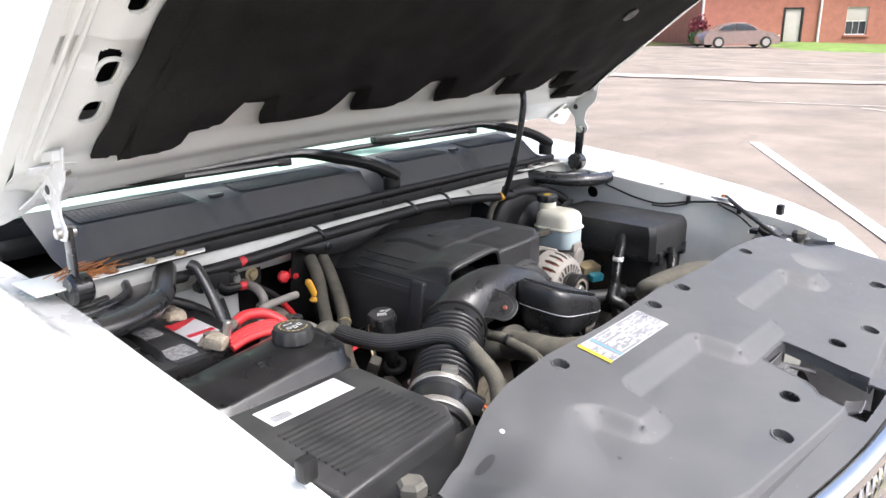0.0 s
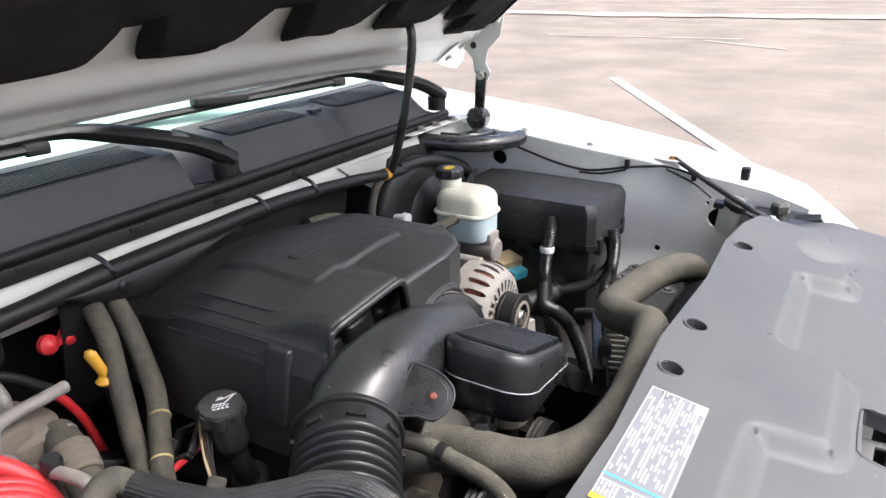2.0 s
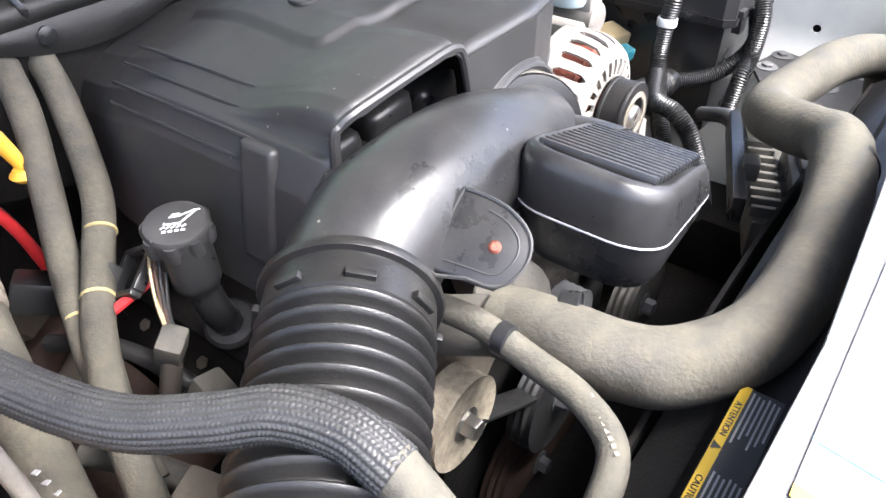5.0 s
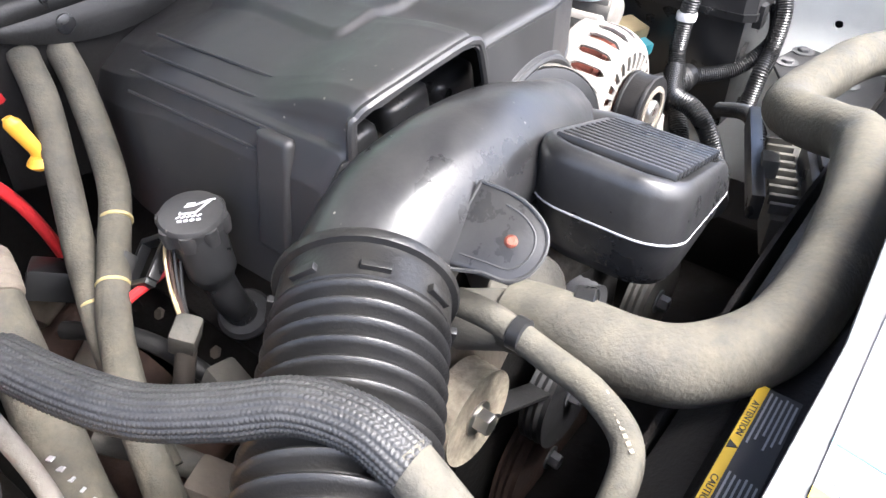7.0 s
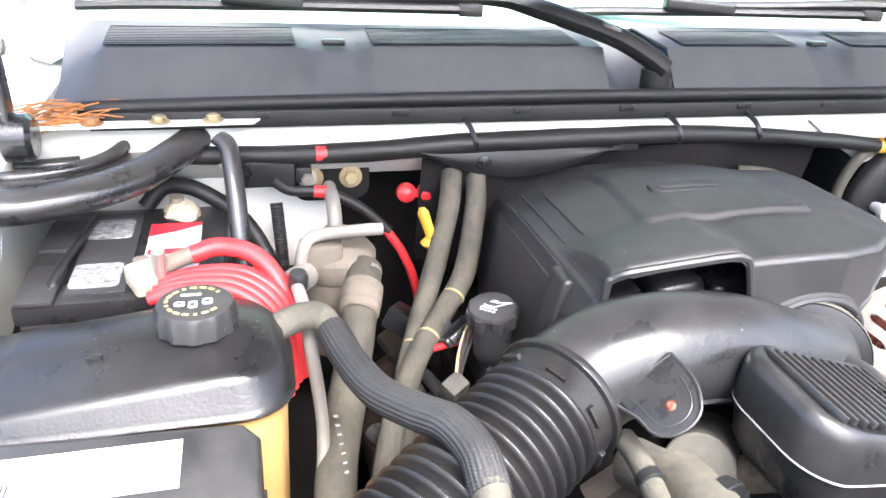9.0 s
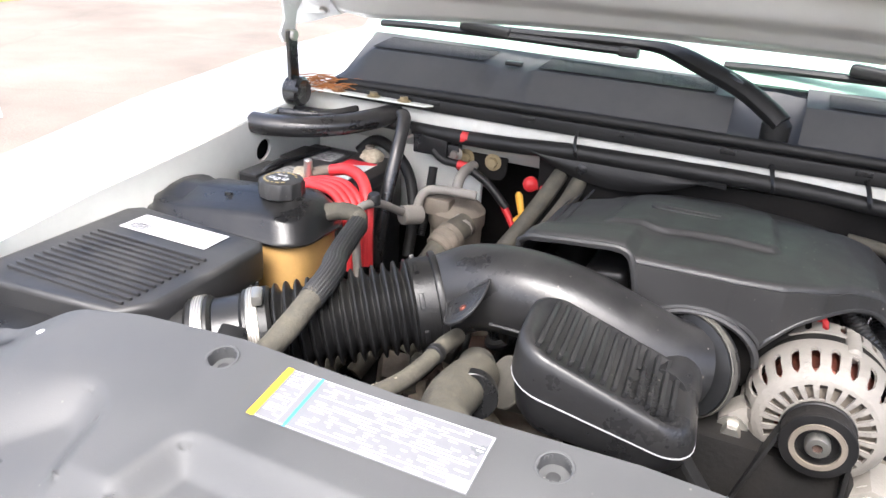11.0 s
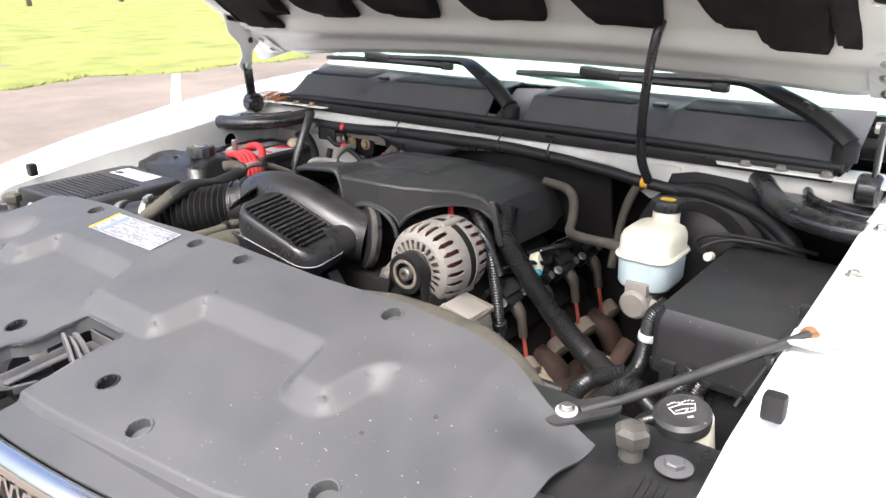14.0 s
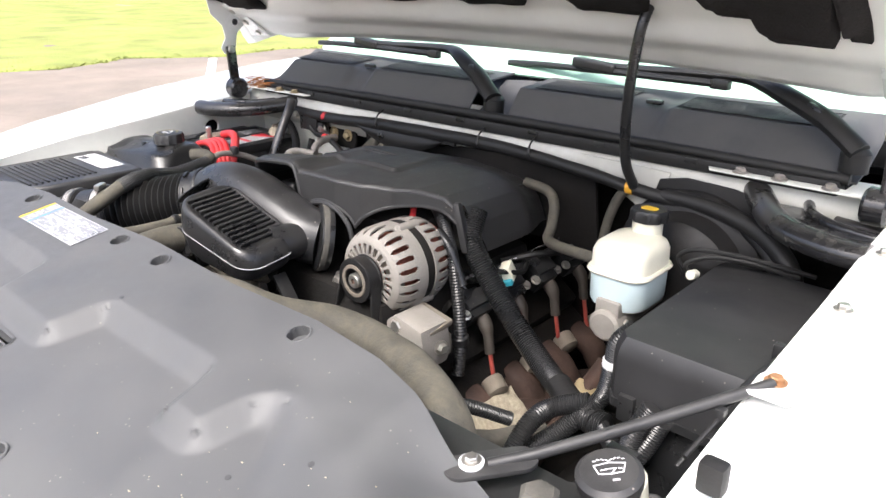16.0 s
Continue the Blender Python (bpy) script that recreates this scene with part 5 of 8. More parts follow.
# ---- engine below the cover ----
engine = thing("engine", (0, 1.0, 0.5), "grimy V8 engine block with rusty manifolds and drive belt", "engine")
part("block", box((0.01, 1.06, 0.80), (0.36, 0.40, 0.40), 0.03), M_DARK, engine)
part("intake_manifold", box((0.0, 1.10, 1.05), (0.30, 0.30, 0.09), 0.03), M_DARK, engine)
for x, z in ((-0.172, 1.082), (-0.108, 1.092), (-0.044, 1.088)):
    part("intake_runner", box((x, 1.04, z), (0.056, 0.17, 0.050), 0.014, pose(0, 0, 0, 0, -8, 0), seg=3), M_PLAST, engine, "scuffed black intake runner")
for side, dx, dy, dz in ((-1, 0.0, 0.0, 0.0), (1, -0.062, 0.10, -0.06)):
    tilt = pose(0, 0, 0, 0, side * 35, 0)
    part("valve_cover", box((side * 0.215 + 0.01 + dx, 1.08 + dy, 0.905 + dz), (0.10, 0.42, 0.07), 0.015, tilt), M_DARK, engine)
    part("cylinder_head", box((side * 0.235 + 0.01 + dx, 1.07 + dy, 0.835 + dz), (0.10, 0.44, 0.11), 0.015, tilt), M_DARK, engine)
    for k in range(5):
        part("head_bolt", hexbolt((side * 0.262 + dx, 0.90 + 0.088 * k + dy, 0.868 + dz), (side * 0.8, 0, 0.6), 0.007, 0.007), M_ALU_D, engine)
    part("exhaust_manifold", tube([(side * 0.34 + dx, 0.86 + dy, 0.80 + dz), (side * 0.36 + dx, 0.98 + dy, 0.79 + dz), (side * 0.36 + dx, 1.10 + dy, 0.78 + dz), (side * 0.35 + dx, 1.24 + dy, 0.74 + dz)], 0.036, 14, 6, sag=0.15), M_RUST, engine, "rusty exhaust manifold")
    for k in range(4):
        y = 0.92 + 0.11 * k + dy
        part("exhaust_runner", tube([(side * 0.30 + dx, y, 0.845 + dz), (side * 0.34 + dx, y, 0.83 + dz), (side * 0.36 + dx, y + 0.01, 0.79 + dz)], 0.026, 12, 5, sag=0.1), M_RUST, engine)
        part("heat_shield", lathe([(0.019, 0), (0.020, 0.002), (0.020, 0.028), (0.014, 0.032), (0.004, 0.033)], (side * 0.322 + dx, y + 0.03, 0.872 + dz), (side * 0.8, -0.25, -0.45), 20), M_ALU_D, engine, "bright plug shield")
part("manifold_shield", sheet(20, 12, lambda u, v: Vector((0.285 + 0.055 * math.sin(v * 2.2), 0.905 + 0.17 * u, 0.800 - 0.11 * v + 0.008 * noise.noise(Vector((u * 7, v * 5, 2))))), 0.003), M_CRUST, engine, "pale scorched heat shield")
part("steering_shaft", tube([(0.42, 1.16, 0.86), (0.395, 1.08, 0.78), (0.37, 1.0, 0.70)], 0.016, 12, 4), M_RUST, engine, "rusty steering shaft")
part("shaft_joint", box((0.405, 1.11, 0.81), (0.04, 0.05, 0.04), 0.008, pose(0, 0, 0, 30, 20, 15)), M_BRASS, engine)
# pulleys and belt; driver's-side pulley lightened in colour to stand in for light
for x, y, z, r, m in ((-0.214, 0.822, 0.925, 0.042, M_CRUST), (-0.022, 0.825, 0.885, 0.036, M_LATCH), (0.140, 0.81, 0.800, 0.056, M_HOSE_D), (-0.045, 0.82, 0.800, 0.062, M_PLAST_D), (-0.03, 0.84, 0.66, 0.09, M_RUST)):
    pulley = part("pulley", lathe([(r * 0.3, -0.012), (r * 0.9, -0.012), (r, -0.014), (r * 0.97, -0.008), (r, -0.004), (r * 0.97, 0), (r, 0.004), (r * 0.97, 0.008), (r, 0.012), (r * 0.85, 0.012), (r * 0.8, 0.004), (r * 0.3, 0.002), (r * 0.28, 0.008), (0.001, 0.008)][::-1], (x, y, z), (0, 1, 0), 36), m, engine)
    part("pulley_bolt", hexbolt((x, y - 0.012, z), (0, -1, 0), 0.010, 0.012), M_STEEL if m is M_CRUST else M_LATCH, pulley)
part("belt", box((0.055, 0.80, 0.965), (0.006, 0.024, 0.14), 0.001, pose(0, 0, 0, 0, -38, 0)), M_SEAL, engine)
part("water_pump", lathe([(0.07, 0), (0.075, 0.02), (0.05, 0.05), (0.03, 0.08)], (-0.06, 0.93, 0.92), (0, -1, 0), 24), M_DARK, engine)
part("pump_reservoir", lathe([(0.030, 0), (0.034, 0.004), (0.034, 0.05), (0.026, 0.06)], (0.12, 0.86, 0.86), (0, 0, 1), 24), M_ALU_D, engine, "dusty pump body")
part("water_outlet", tube([(-0.12, 0.87, 0.96), (-0.10, 0.83, 0.985), (-0.07, 0.81, 1.0)], 0.017, 12, 5), M_CRUST, engine)
part("tensioner_arm", prism([(-0.235, 0.955), (-0.20, 0.98), (-0.12, 0.96), (-0.10, 0.90), (-0.13, 0.87), (-0.19, 0.89)], 0, 0.03, 0.006, Matrix.Translation((0, 0.875, 0)) @ pose(0, 0, 0, 90, 0, 0)), M_ALU_D, engine, "dusty cast tensioner arm")
part("belt_run", box((-0.125, 0.82, 0.86), (0.19, 0.024, 0.004), 0.001, pose(0, 0, 0, 0, 33, 0)), M_SEAL, engine, "black ribbed belt")
part("thermostat_neck", cyl((-0.17, 0.80, 1.03), (-0.10, 0.88, 0.98), 0.03), M_HOSE_D, engine)
part("coil_bracket", box((0.195, 1.20, 0.945), (0.012, 0.40, 0.035), 0.004, pose(0, 0, 0, 0, 35, 0)), M_DARK, engine)
part("coil_loom", loom([(0.185, 1.04, 0.985), (0.205, 1.10, 0.978), (0.21, 1.18, 0.972), (0.205, 1.27, 0.965), (0.19, 1.35, 0.96)], 0.010, 0.0045), M_PLAST, engine, "black ribbed wiring loom along the coils")
for k in range(4):
    y = 1.035 + 0.1 * k
    cm = Matrix.Translation((0.212, y, 0.938)) @ pose(0, 0, 0, 0, 38, 0)
    coil = part("ignition_coil", box(cm @ Vector((0, 0.012, 0)), (0.052, 0.052, 0.040), 0.006, pose(0, 0, 0, 0, 38, 0)), M_PLAST, engine)
    part("coil_core", box(cm @ Vector((-0.004, 0.012, 0.020)), (0.030, 0.058, 0.014), 0.003, pose(0, 0, 0, 0, 38, 0)), M_PLAST_D, coil)
    part("coil_tower", cyl(cm @ Vector((0.022, 0.018, 0.0)), cm @ Vector((0.036, 0.020, -0.004)), 0.012, 16), M_PLAST, coil)
    part("coil_plug", box(cm @ Vector((-0.020, -0.006, 0.024)), (0.024, 0.020, 0.016), 0.003, pose(0, 0, 0, 0, 38, 12)), M_PLAST_D, coil)
    for dy in (-0.024, 0.045):
        part("coil_bolt", hexbolt(cm @ Vector((0.014, dy, 0.016)), (0.55, -0.35, 0.75), 0.0062, 0.006), M_STEEL, coil)
    for j in range(3):
        part("coil_wire", tube([cm @ Vector((-0.024, -0.010 + 0.005 * j, 0.030)), cm @ Vector((-0.034, -0.020 + 0.006 * j, 0.042)), cm @ Vector((-0.030, 0.02 + 0.006 * j, 0.050))], 0.0014, 5, 4), (M_SEAL, M_SEAL, M_LABEL)[j], coil)
    part("wire_boot", tube([(0.226, y + 0.018, 0.928), (0.240, y + 0.016, 0.920), (0.2505, y + 0.014, 0.903), (0.256, y + 0.012, 0.880), (0.258, y + 0.012, 0.866)], lambda q: 0.0125 - 0.0035 * smoothstep(0.35, 0.6, q), 14, 6), M_BOOT, engine, "grey rubber plug boot")
    part("plug_wire", tube([(0.258, y + 0.012, 0.868), (0.262, y + 0.014, 0.84), (0.264, y + 0.02, 0.812), (0.272, y + 0.03, 0.795)], 0.0040, 8, 5), M_REDBOOT, engine, "red plug wire")
for pts, r_ in (([(0.20, 1.06, 0.99), (0.235, 1.09, 0.998), (0.25, 1.14, 0.985), (0.22, 1.20, 0.975)], 0.0045), ([(0.19, 1.16, 0.985), (0.24, 1.20, 1.0), (0.245, 1.27, 0.985), (0.21, 1.31, 0.97)], 0.006), ([(0.21, 1.24, 0.975), (0.25, 1.28, 0.985), (0.23, 1.34, 0.98)], 0.0035)):
    part("injector_wire", tube(pts, r_, 8, 6, sag=0.05), M_SEAL, engine, "black taped injector wire")

# oil filler, dipstick
oil = thing("oil_filler", (-0.262, 1.03, 0.93), "black oil filler cap with a white oil-can symbol on its neck", "oil cap")
part("neck", tube([(-0.272, 1.042, 1.040), (-0.274, 1.034, 1.005), (-0.272, 1.030, 0.985), (-0.268, 1.029, 0.968), (-0.262, 1.030, 0.952), (-0.256, 1.031, 0.940)], lambda q: 0.0200 - 0.0062 * smoothstep(0.36, 0.50, q), 22, 8), M_PLAST, oil)
part("flange", lathe([(0.014, -0.004), (0.023, -0.003), (0.024, 0.002), (0.021, 0.006), (0.015, 0.007)], (-0.255, 1.031, 0.939), (-0.35, -0.25, 0.9), 28), M_PLAST_D, oil, "worn filler flange")
def lobed(count, depth):
    return lambda a, h: 1 + depth * max(-0.6, min(0.6, 1.6 * math.cos(count * a)))


OC = Vector((-0.273, 1.046, 1.047))
om = Matrix.Translation(OC) @ pose(0, 0, 0, 6, -7, -50)
part("neck_collar", lathe([(0.0205, -0.034), (0.0215, -0.032), (0.0215, -0.012), (0.021, -0.010)], OC, (-0.12, -0.1, 1), 28), M_PLAST, oil)
cap = part("cap", lathe([(0.020, -0.015), (0.0262, -0.013), (0.0272, -0.002), (0.0262, 0.003)], OC, (-0.12, -0.1, 1), 72, wob=lobed(8, 0.12)), M_PLAST_D, oil)
part("cap_top", lathe([(0.0262, 0.001), (0.0262, 0.004), (0.0245, 0.0065), (0.021, 0.0075), (0.001, 0.0075)], OC, (-0.12, -0.1, 1), 40), M_PLAST_D, cap)


def stroke(a, b, w=0.0016):
    d = Vector((b[0] - a[0], b[1] - a[1])).normalized() * w / 2
    return [(a[0] - d.y - d.x, a[1] + d.x - d.y), (a[0] + d.y - d.x, a[1] - d.x - d.y), (b[0] + d.y + d.x, b[1] - d.x + d.y), (b[0] - d.y + d.x, b[1] + d.x + d.y)]


for a_, b_, w_ in (((-0.018, 0.001), (-0.010, 0.003), 0.002), ((-0.010, 0.003), (-0.006, -0.004), 0.002), ((-0.006, -0.004), (0.006, -0.004), 0.002), ((0.006, -0.004), (0.016, 0.009), 0.0018), ((-0.010, 0.004), (0.004, 0.005), 0.002), ((0.004, 0.005), (0.015, 0.010), 0.0014), ((-0.003, 0.0075), (0.003, 0.0075), 0.0018), ((0.015, 0.010), (0.019, 0.010), 0.0014)):
    part("symbol_line", prism(stroke(a_, b_, w_), 0.0078, 0.0083, 0, om), M_LABEL, cap, "white printed oil can line")
for k in range(5):
    part("symbol_wave", prism(stroke((-0.008 + 0.0042 * k, -0.0085), (-0.006 + 0.0042 * k, -0.0068), 0.0014), 0.0078, 0.0083, 0, om), M_LABEL, cap)
for x in (-0.005, 0.0, 0.005, 0.010):
    part("print_bar", prism(rounded(0.0035, 0.0024, 0.0005, 2, x, -0.0125), 0.0078, 0.0083, 0, om), M_LABEL, cap)
dip = thing("oil_dipstick", (-0.30, 1.22, 1.0), "yellow-handled oil dipstick in its tube", "dipstick")
part("handle", tube([(-0.300, 1.214, 1.052), (-0.304, 1.216, 1.066), (-0.310, 1.220, 1.084), (-0.313, 1.222, 1.094)], lambda q: 0.0065 + 0.002 * q - 0.004 * smoothstep(0.85, 1.0, q), 12, 6, flat=0.7), M_YELLOW, dip)
part("stopper", lathe([(0.010, 0), (0.013, 0.004), (0.008, 0.010)], (-0.302, 1.213, 1.046), (0, 0, 1), 16), M_YELLOW, dip)
part("guide_tube", tube([(-0.302, 1.213, 1.048), (-0.295, 1.205, 0.98), (-0.28, 1.18, 0.88)], 0.006, 8), M_DARK, dip)

# ---- air intake: filter box, bellows, elbow, resonator ----
AX = Vector((-0.46, 0.728, 1.037))
filt = thing("air_filter_box", (-0.63, 0.73, 0.9), "black plastic air filter box with ribbed lid and a white label", "air filter")
part("lid", prism([(-0.755, 0.605), (-0.545, 0.625), (-0.520, 0.66), (-0.518, 0.835), (-0.53, 0.852), (-0.74, 0.862), (-0.757, 0.845)], 1.045, 1.093, 0.008, seg=3), M_PLAST_D, filt)
part("base", prism([(-0.745, 0.62), (-0.55, 0.64), (-0.53, 0.67), (-0.53, 0.83), (-0.74, 0.85)], 0.86, 1.047, 0.006), M_PLAST, filt)
for k in range(12):
    y = 0.640 + 0.0115 * k
    part("lid_rib", box((-0.635 + 0.012 * (k % 2) * 0, y, 1.0945), (0.175, 0.0042, 0.004), 0.0012), M_PLAST_D, filt)
for k in range(14):
    part("side_rib", box((-0.519 - 0.0, 0.66 + 0.0125 * k, 1.025), (0.006, 0.004, 0.05), 0.001), M_PLAST_D, filt)
lab = part("label", patch(-0.712, -0.571, 0.790, 0.838, 0, 2, 2, lambda x, y, l: Vector((x, y - 0.1 * (x + 0.571) * 0, 1.0942))), M_LABEL, filt, "white printed label")
for k in range(5):
    part("print_bar", patch(-0.665 + 0.004 * (k % 2), -0.585 - 0.012 * (k % 3), 0.800 + 0.0075 * k, 0.8022 + 0.0075 * k, 0, 1, 1, lambda x, y, l: Vector((x, y, 1.0946))), M_GREYINK, lab)
for k in range(10):
    part("bar_code", patch(-0.704 + 0.003 * k, -0.7025 + 0.003 * k, 0.795, 0.813, 0, 1, 1, lambda x, y, l: Vector((x, y, 1.0946))), M_INK_SHADE, lab)
part("outlet", cyl((-0.545, 0.675, 1.016), AX, 0.047, 32), M_PLAST, filt)

intake = thing("air_intake_duct", (-0.25, 0.82, 1.0), "black air intake duct with ribbed bellows and moulded elbow", "air duct")
RING = Vector((-0.283, 0.852, 1.074))
ax = (RING - AX).normalized()
part("sleeve", cyl(AX - ax * 0.058, AX - ax * 0.028, 0.053, 36, 0.004), M_RUBBER, intake)
part("sensor_tube", cyl(AX - ax * 0.03, AX + ax * 0.006, 0.0485, 36, 0.003), M_PLAST, intake, "black air flow sensor tube")
part("cuff", cyl(AX + ax * 0.002, AX + ax * 0.036, 0.0525, 36, 0.004), M_RUBBER, intake)
for at, r_ in ((-0.049, 0.0545), (0.010, 0.0535)):
    clamp = part("hose_clamp", lathe([(r_ - 0.001, 0), (r_, 0.001), (r_, 0.012), (r_ - 0.001, 0.013)], AX + ax * at, ax, 44), M_STEEL, intake, "bright steel hose clamp")
    for k in range(3):
        part("clamp_groove", lathe([(r_ + 0.0003, 0), (r_ + 0.0003, 0.0012)], AX + ax * (at + 0.003 + 0.003 * k), ax, 44), M_ALU, clamp)
part("clamp_screw", box(AX + ax * 0.016 + Vector((0.008, -0.012, 0.055)), (0.026, 0.012, 0.012), 0.003, pose(0, 0, 0, 0, 0, 125)), M_STEEL, clamp, "worm screw")
plug = part("sensor_plug", box(AX - ax * 0.014 + Vector((0.030, -0.040, 0.022)), (0.030, 0.034, 0.026), 0.004, pose(0, 0, 0, 30, 20, 38)), M_PLAST, intake, "black plug with coloured wires")
for k, m_ in enumerate((M_RED, M_YELLOW, M_REDBOOT)):
    part("wire", tube([AX + Vector((0.030 + 0.003 * k, -0.058, 0.012)), AX + Vector((0.036 + 0.003 * k, -0.072, 0.000)), AX + Vector((0.030 + 0.003 * k, -0.082, -0.03))], 0.0014, 6), m_, plug)
part("plug_loom", loom([AX + Vector((0.034, -0.070, 0.004)), AX + Vector((0.032, -0.085, -0.03)), AX + Vector((0.02, -0.09, -0.08))], 0.008, 0.005), M_PLAST, intake)
b0, b1 = AX + ax * 0.035, RING - ax * 0.022
n, ribs = (b1 - b0).length, 13
prof = [(0.048, 0)]
for k in range(ribs):
    for q, r in ((0.06, 0.0415), (0.17, 0.0420), (0.30, 0.0500), (0.42, 0.0530), (0.55, 0.0536), (0.68, 0.0520), (0.80, 0.0450)):
        prof.append((r + 0.002 * k / ribs, n * (k + q) / ribs))
prof.append((0.0505, n))
part("bellows", lathe(prof, b0, ax, 44), M_RUBBER, intake, "ribbed black rubber bellows", angle=60)
col = part("collar", lathe([(0.052, -0.026), (0.0545, -0.024), (0.0545, 0.000), (0.0585, 0.001), (0.0595, 0.004), (0.0585, 0.008), (0.052, 0.0095)], RING, ax, 48), M_RUBBER, intake, "rubber collar with raised tabs")
for k in range(8):
    a = 2 * math.pi * (k + 0.3) / 8
    f = frame_of(ax)
    c = RING - ax * 0.0175 + f @ Vector((0.0555 * math.cos(a), 0.0555 * math.sin(a), 0))
    part("collar_tab", box(c, (0.018, 0.005, 0.0055), 0.001, (f @ Matrix.Rotation(a + math.pi / 2, 3, "Z")).to_4x4()), M_RUBBER, col)


def elbow_radius(s):
    return 0.0505 - 0.0025 * s


elbow = tube([RING + ax * 0.002, (-0.262, 0.861, 1.086), (-0.232, 0.864, 1.101), (-0.185, 0.864, 1.1075), (-0.126, 0.867, 1.1015), (-0.065, 0.872, 1.081), (-0.020, 0.882, 1.062), (0.004, 0.898, 1.055)], elbow_radius, 44, 8)
part("elbow", elbow, M_DUCT, intake, "smooth glossy black elbow")
part("elbow_seam", tube([(-0.20, 0.817, 1.085), (-0.14, 0.819, 1.083), (-0.08, 0.826, 1.070), (-0.03, 0.836, 1.048)], 0.002, 6), M_DUCT, intake)
part("throttle_ring", lathe([(0.046, -0.010), (0.056, -0.008), (0.058, 0.002), (0.056, 0.012), (0.046, 0.014)], (0.004, 0.898, 1.055), (0.5, 0.84, -0.2), 36), M_PLAST, intake)
part("throttle_clamp", lathe([(0.0575, -0.006), (0.0585, -0.005), (0.0585, 0.003), (0.0575, 0.004)], (0.004, 0.898, 1.055), (0.5, 0.84, -0.2), 36, cap=False), M_HOSE_D, intake, "dull steel band clamp")
TAB = [(-0.206, 0.820), (-0.202, 0.803), (-0.201, 0.787), (-0.205, 0.772), (-0.214, 0.766), (-0.226, 0.768), (-0.236, 0.777), (-0.241, 0.794), (-0.248, 0.818)]


def tab_z(x, y):
    return 1.111 + 0.35 * (y - 0.786) + 0.8 * (x + 0.22)


tab = prism(TAB, 0.0, 0.004, 0.0012)
for v in tab.verts:
    v.co.z += tab_z(v.co.x, v.co.y) - 0.002
part("bracket_tab", tab, M_DUCT, intake, "flat D-shaped mounting tab with a rivet")
part("tab_edge", tube([(x, y, tab_z(x, y) + 0.002) for x, y in TAB + TAB[:1]], 0.0014, 6, 3), M_PLAST_D, intake, "thin raised edge, slightly paler than the tab")
part("tab_ridge", tube([(x * 0.72 - 0.0620, y * 0.72 + 0.2215, tab_z(x * 0.72 - 0.0620, y * 0.72 + 0.2215) + 0.002) for x, y in TAB[1:]], 0.0008, 6, 3), M_PLAST_D, intake)
part("rivet", lathe([(0.0042, 0), (0.0042, 0.001), (0.0025, 0.0025), (0.001, 0.0025)], (-0.220, 0.787, 1.1128), (-0.8, -0.35, 1), 16), M_COPPER, intake)

res = thing("intake_resonator", (-0.06, 0.76, 1.0), "black resonator box with ribbed top joined to the intake duct", "resonator")


def res_ring(k, z, dx=0.0, dy=0.0):
    m = pose(-0.060 + dx, 0.776 + dy, z, 0, 0, 5)
    return [m @ Vector((x * k, y * k, 0.0)) for x, y in rounded(0.176, 0.112, 0.034, 7)]


def tip(ring, slope=0.37):
    """Leans the box down towards the driver's side."""
    return [p + Vector((0, 0, -slope * (p.x + 0.06) + 0.06 * (p.y - 0.77))) for p in ring]


part("bowl", loft([tip(res_ring(0.66, 1.034), 0.10), tip(res_ring(0.86, 1.037), 0.12), tip(res_ring(0.95, 1.048), 0.16), tip(res_ring(1.0, 1.074), 0.24)]), M_DUCT, res)
part("lid", loft([tip(res_ring(1.02, 1.072), 0.24), tip(res_ring(1.02, 1.079), 0.26), tip(res_ring(0.995, 1.097), 0.35), tip(res_ring(0.955, 1.105)), tip(res_ring(0.90, 1.1085)), tip(res_ring(0.84, 1.1085)), tip(res_ring(0.82, 1.1065)), tip(res_ring(0.3, 1.1065))]), M_DUCT, res, angle=60)
# pale grey band paints the highlight along the seam
part("seam", loft([tip(res_ring(1.022, 1.0715), 0.24), tip(res_ring(1.027, 1.0725), 0.24), tip(res_ring(1.022, 1.0735), 0.24)]), M_GREYINK, res, "pale seam line with its highlight put into the colour")
for k in range(13):
    c = pose(-0.060, 0.776, 1.1075, 0, 0, 5) @ Vector((-0.063 + 0.0105 * k, 0.0, 0))
    c.z += -0.37 * (c.x + 0.06) + 0.06 * (c.y - 0.77) + 0.0018
    part("rib", box(c, (0.0050, 0.086, 0.007), 0.0018, pose(0, 0, 0, 3.5, 20, 5)), M_DUCT, res)
part("neck", tube([(-0.01, 0.80, 1.066), (-0.004, 0.83, 1.063), (-0.008, 0.865, 1.060)], 0.030, 20), M_DUCT, res)
part("side_neck", tube([(-0.09, 0.81, 1.085), (-0.09, 0.84, 1.085)], 0.024, 16, 3), M_DUCT, res)

# ---- coolant tank ----
tank = thing("coolant_tank", (-0.63, 0.93, 0.86), "black-topped coolant tank with amber fluid showing below", "coolant tank")


def tank_ring(g, z):
    return [(x, y, z) for x, y in rounded(0.268 + g, 0.128 + g, 0.040, 6, -0.627, 0.935)]


def tank_top(g, z):
    return [(x, y, z + 0.012 * smoothstep(-0.70, -0.56, x) - (0.012 * math.exp(-((x + 0.645) / 0.014) ** 2) + 0.009 * math.exp(-((x + 0.715) / 0.012) ** 2)) * (1 if g < -0.02 else 0.5) - 0.010 * math.exp(-((y - 0.90) / 0.02) ** 2) * (g < -0.02)) for x, y, z in tank_ring(g, z)]


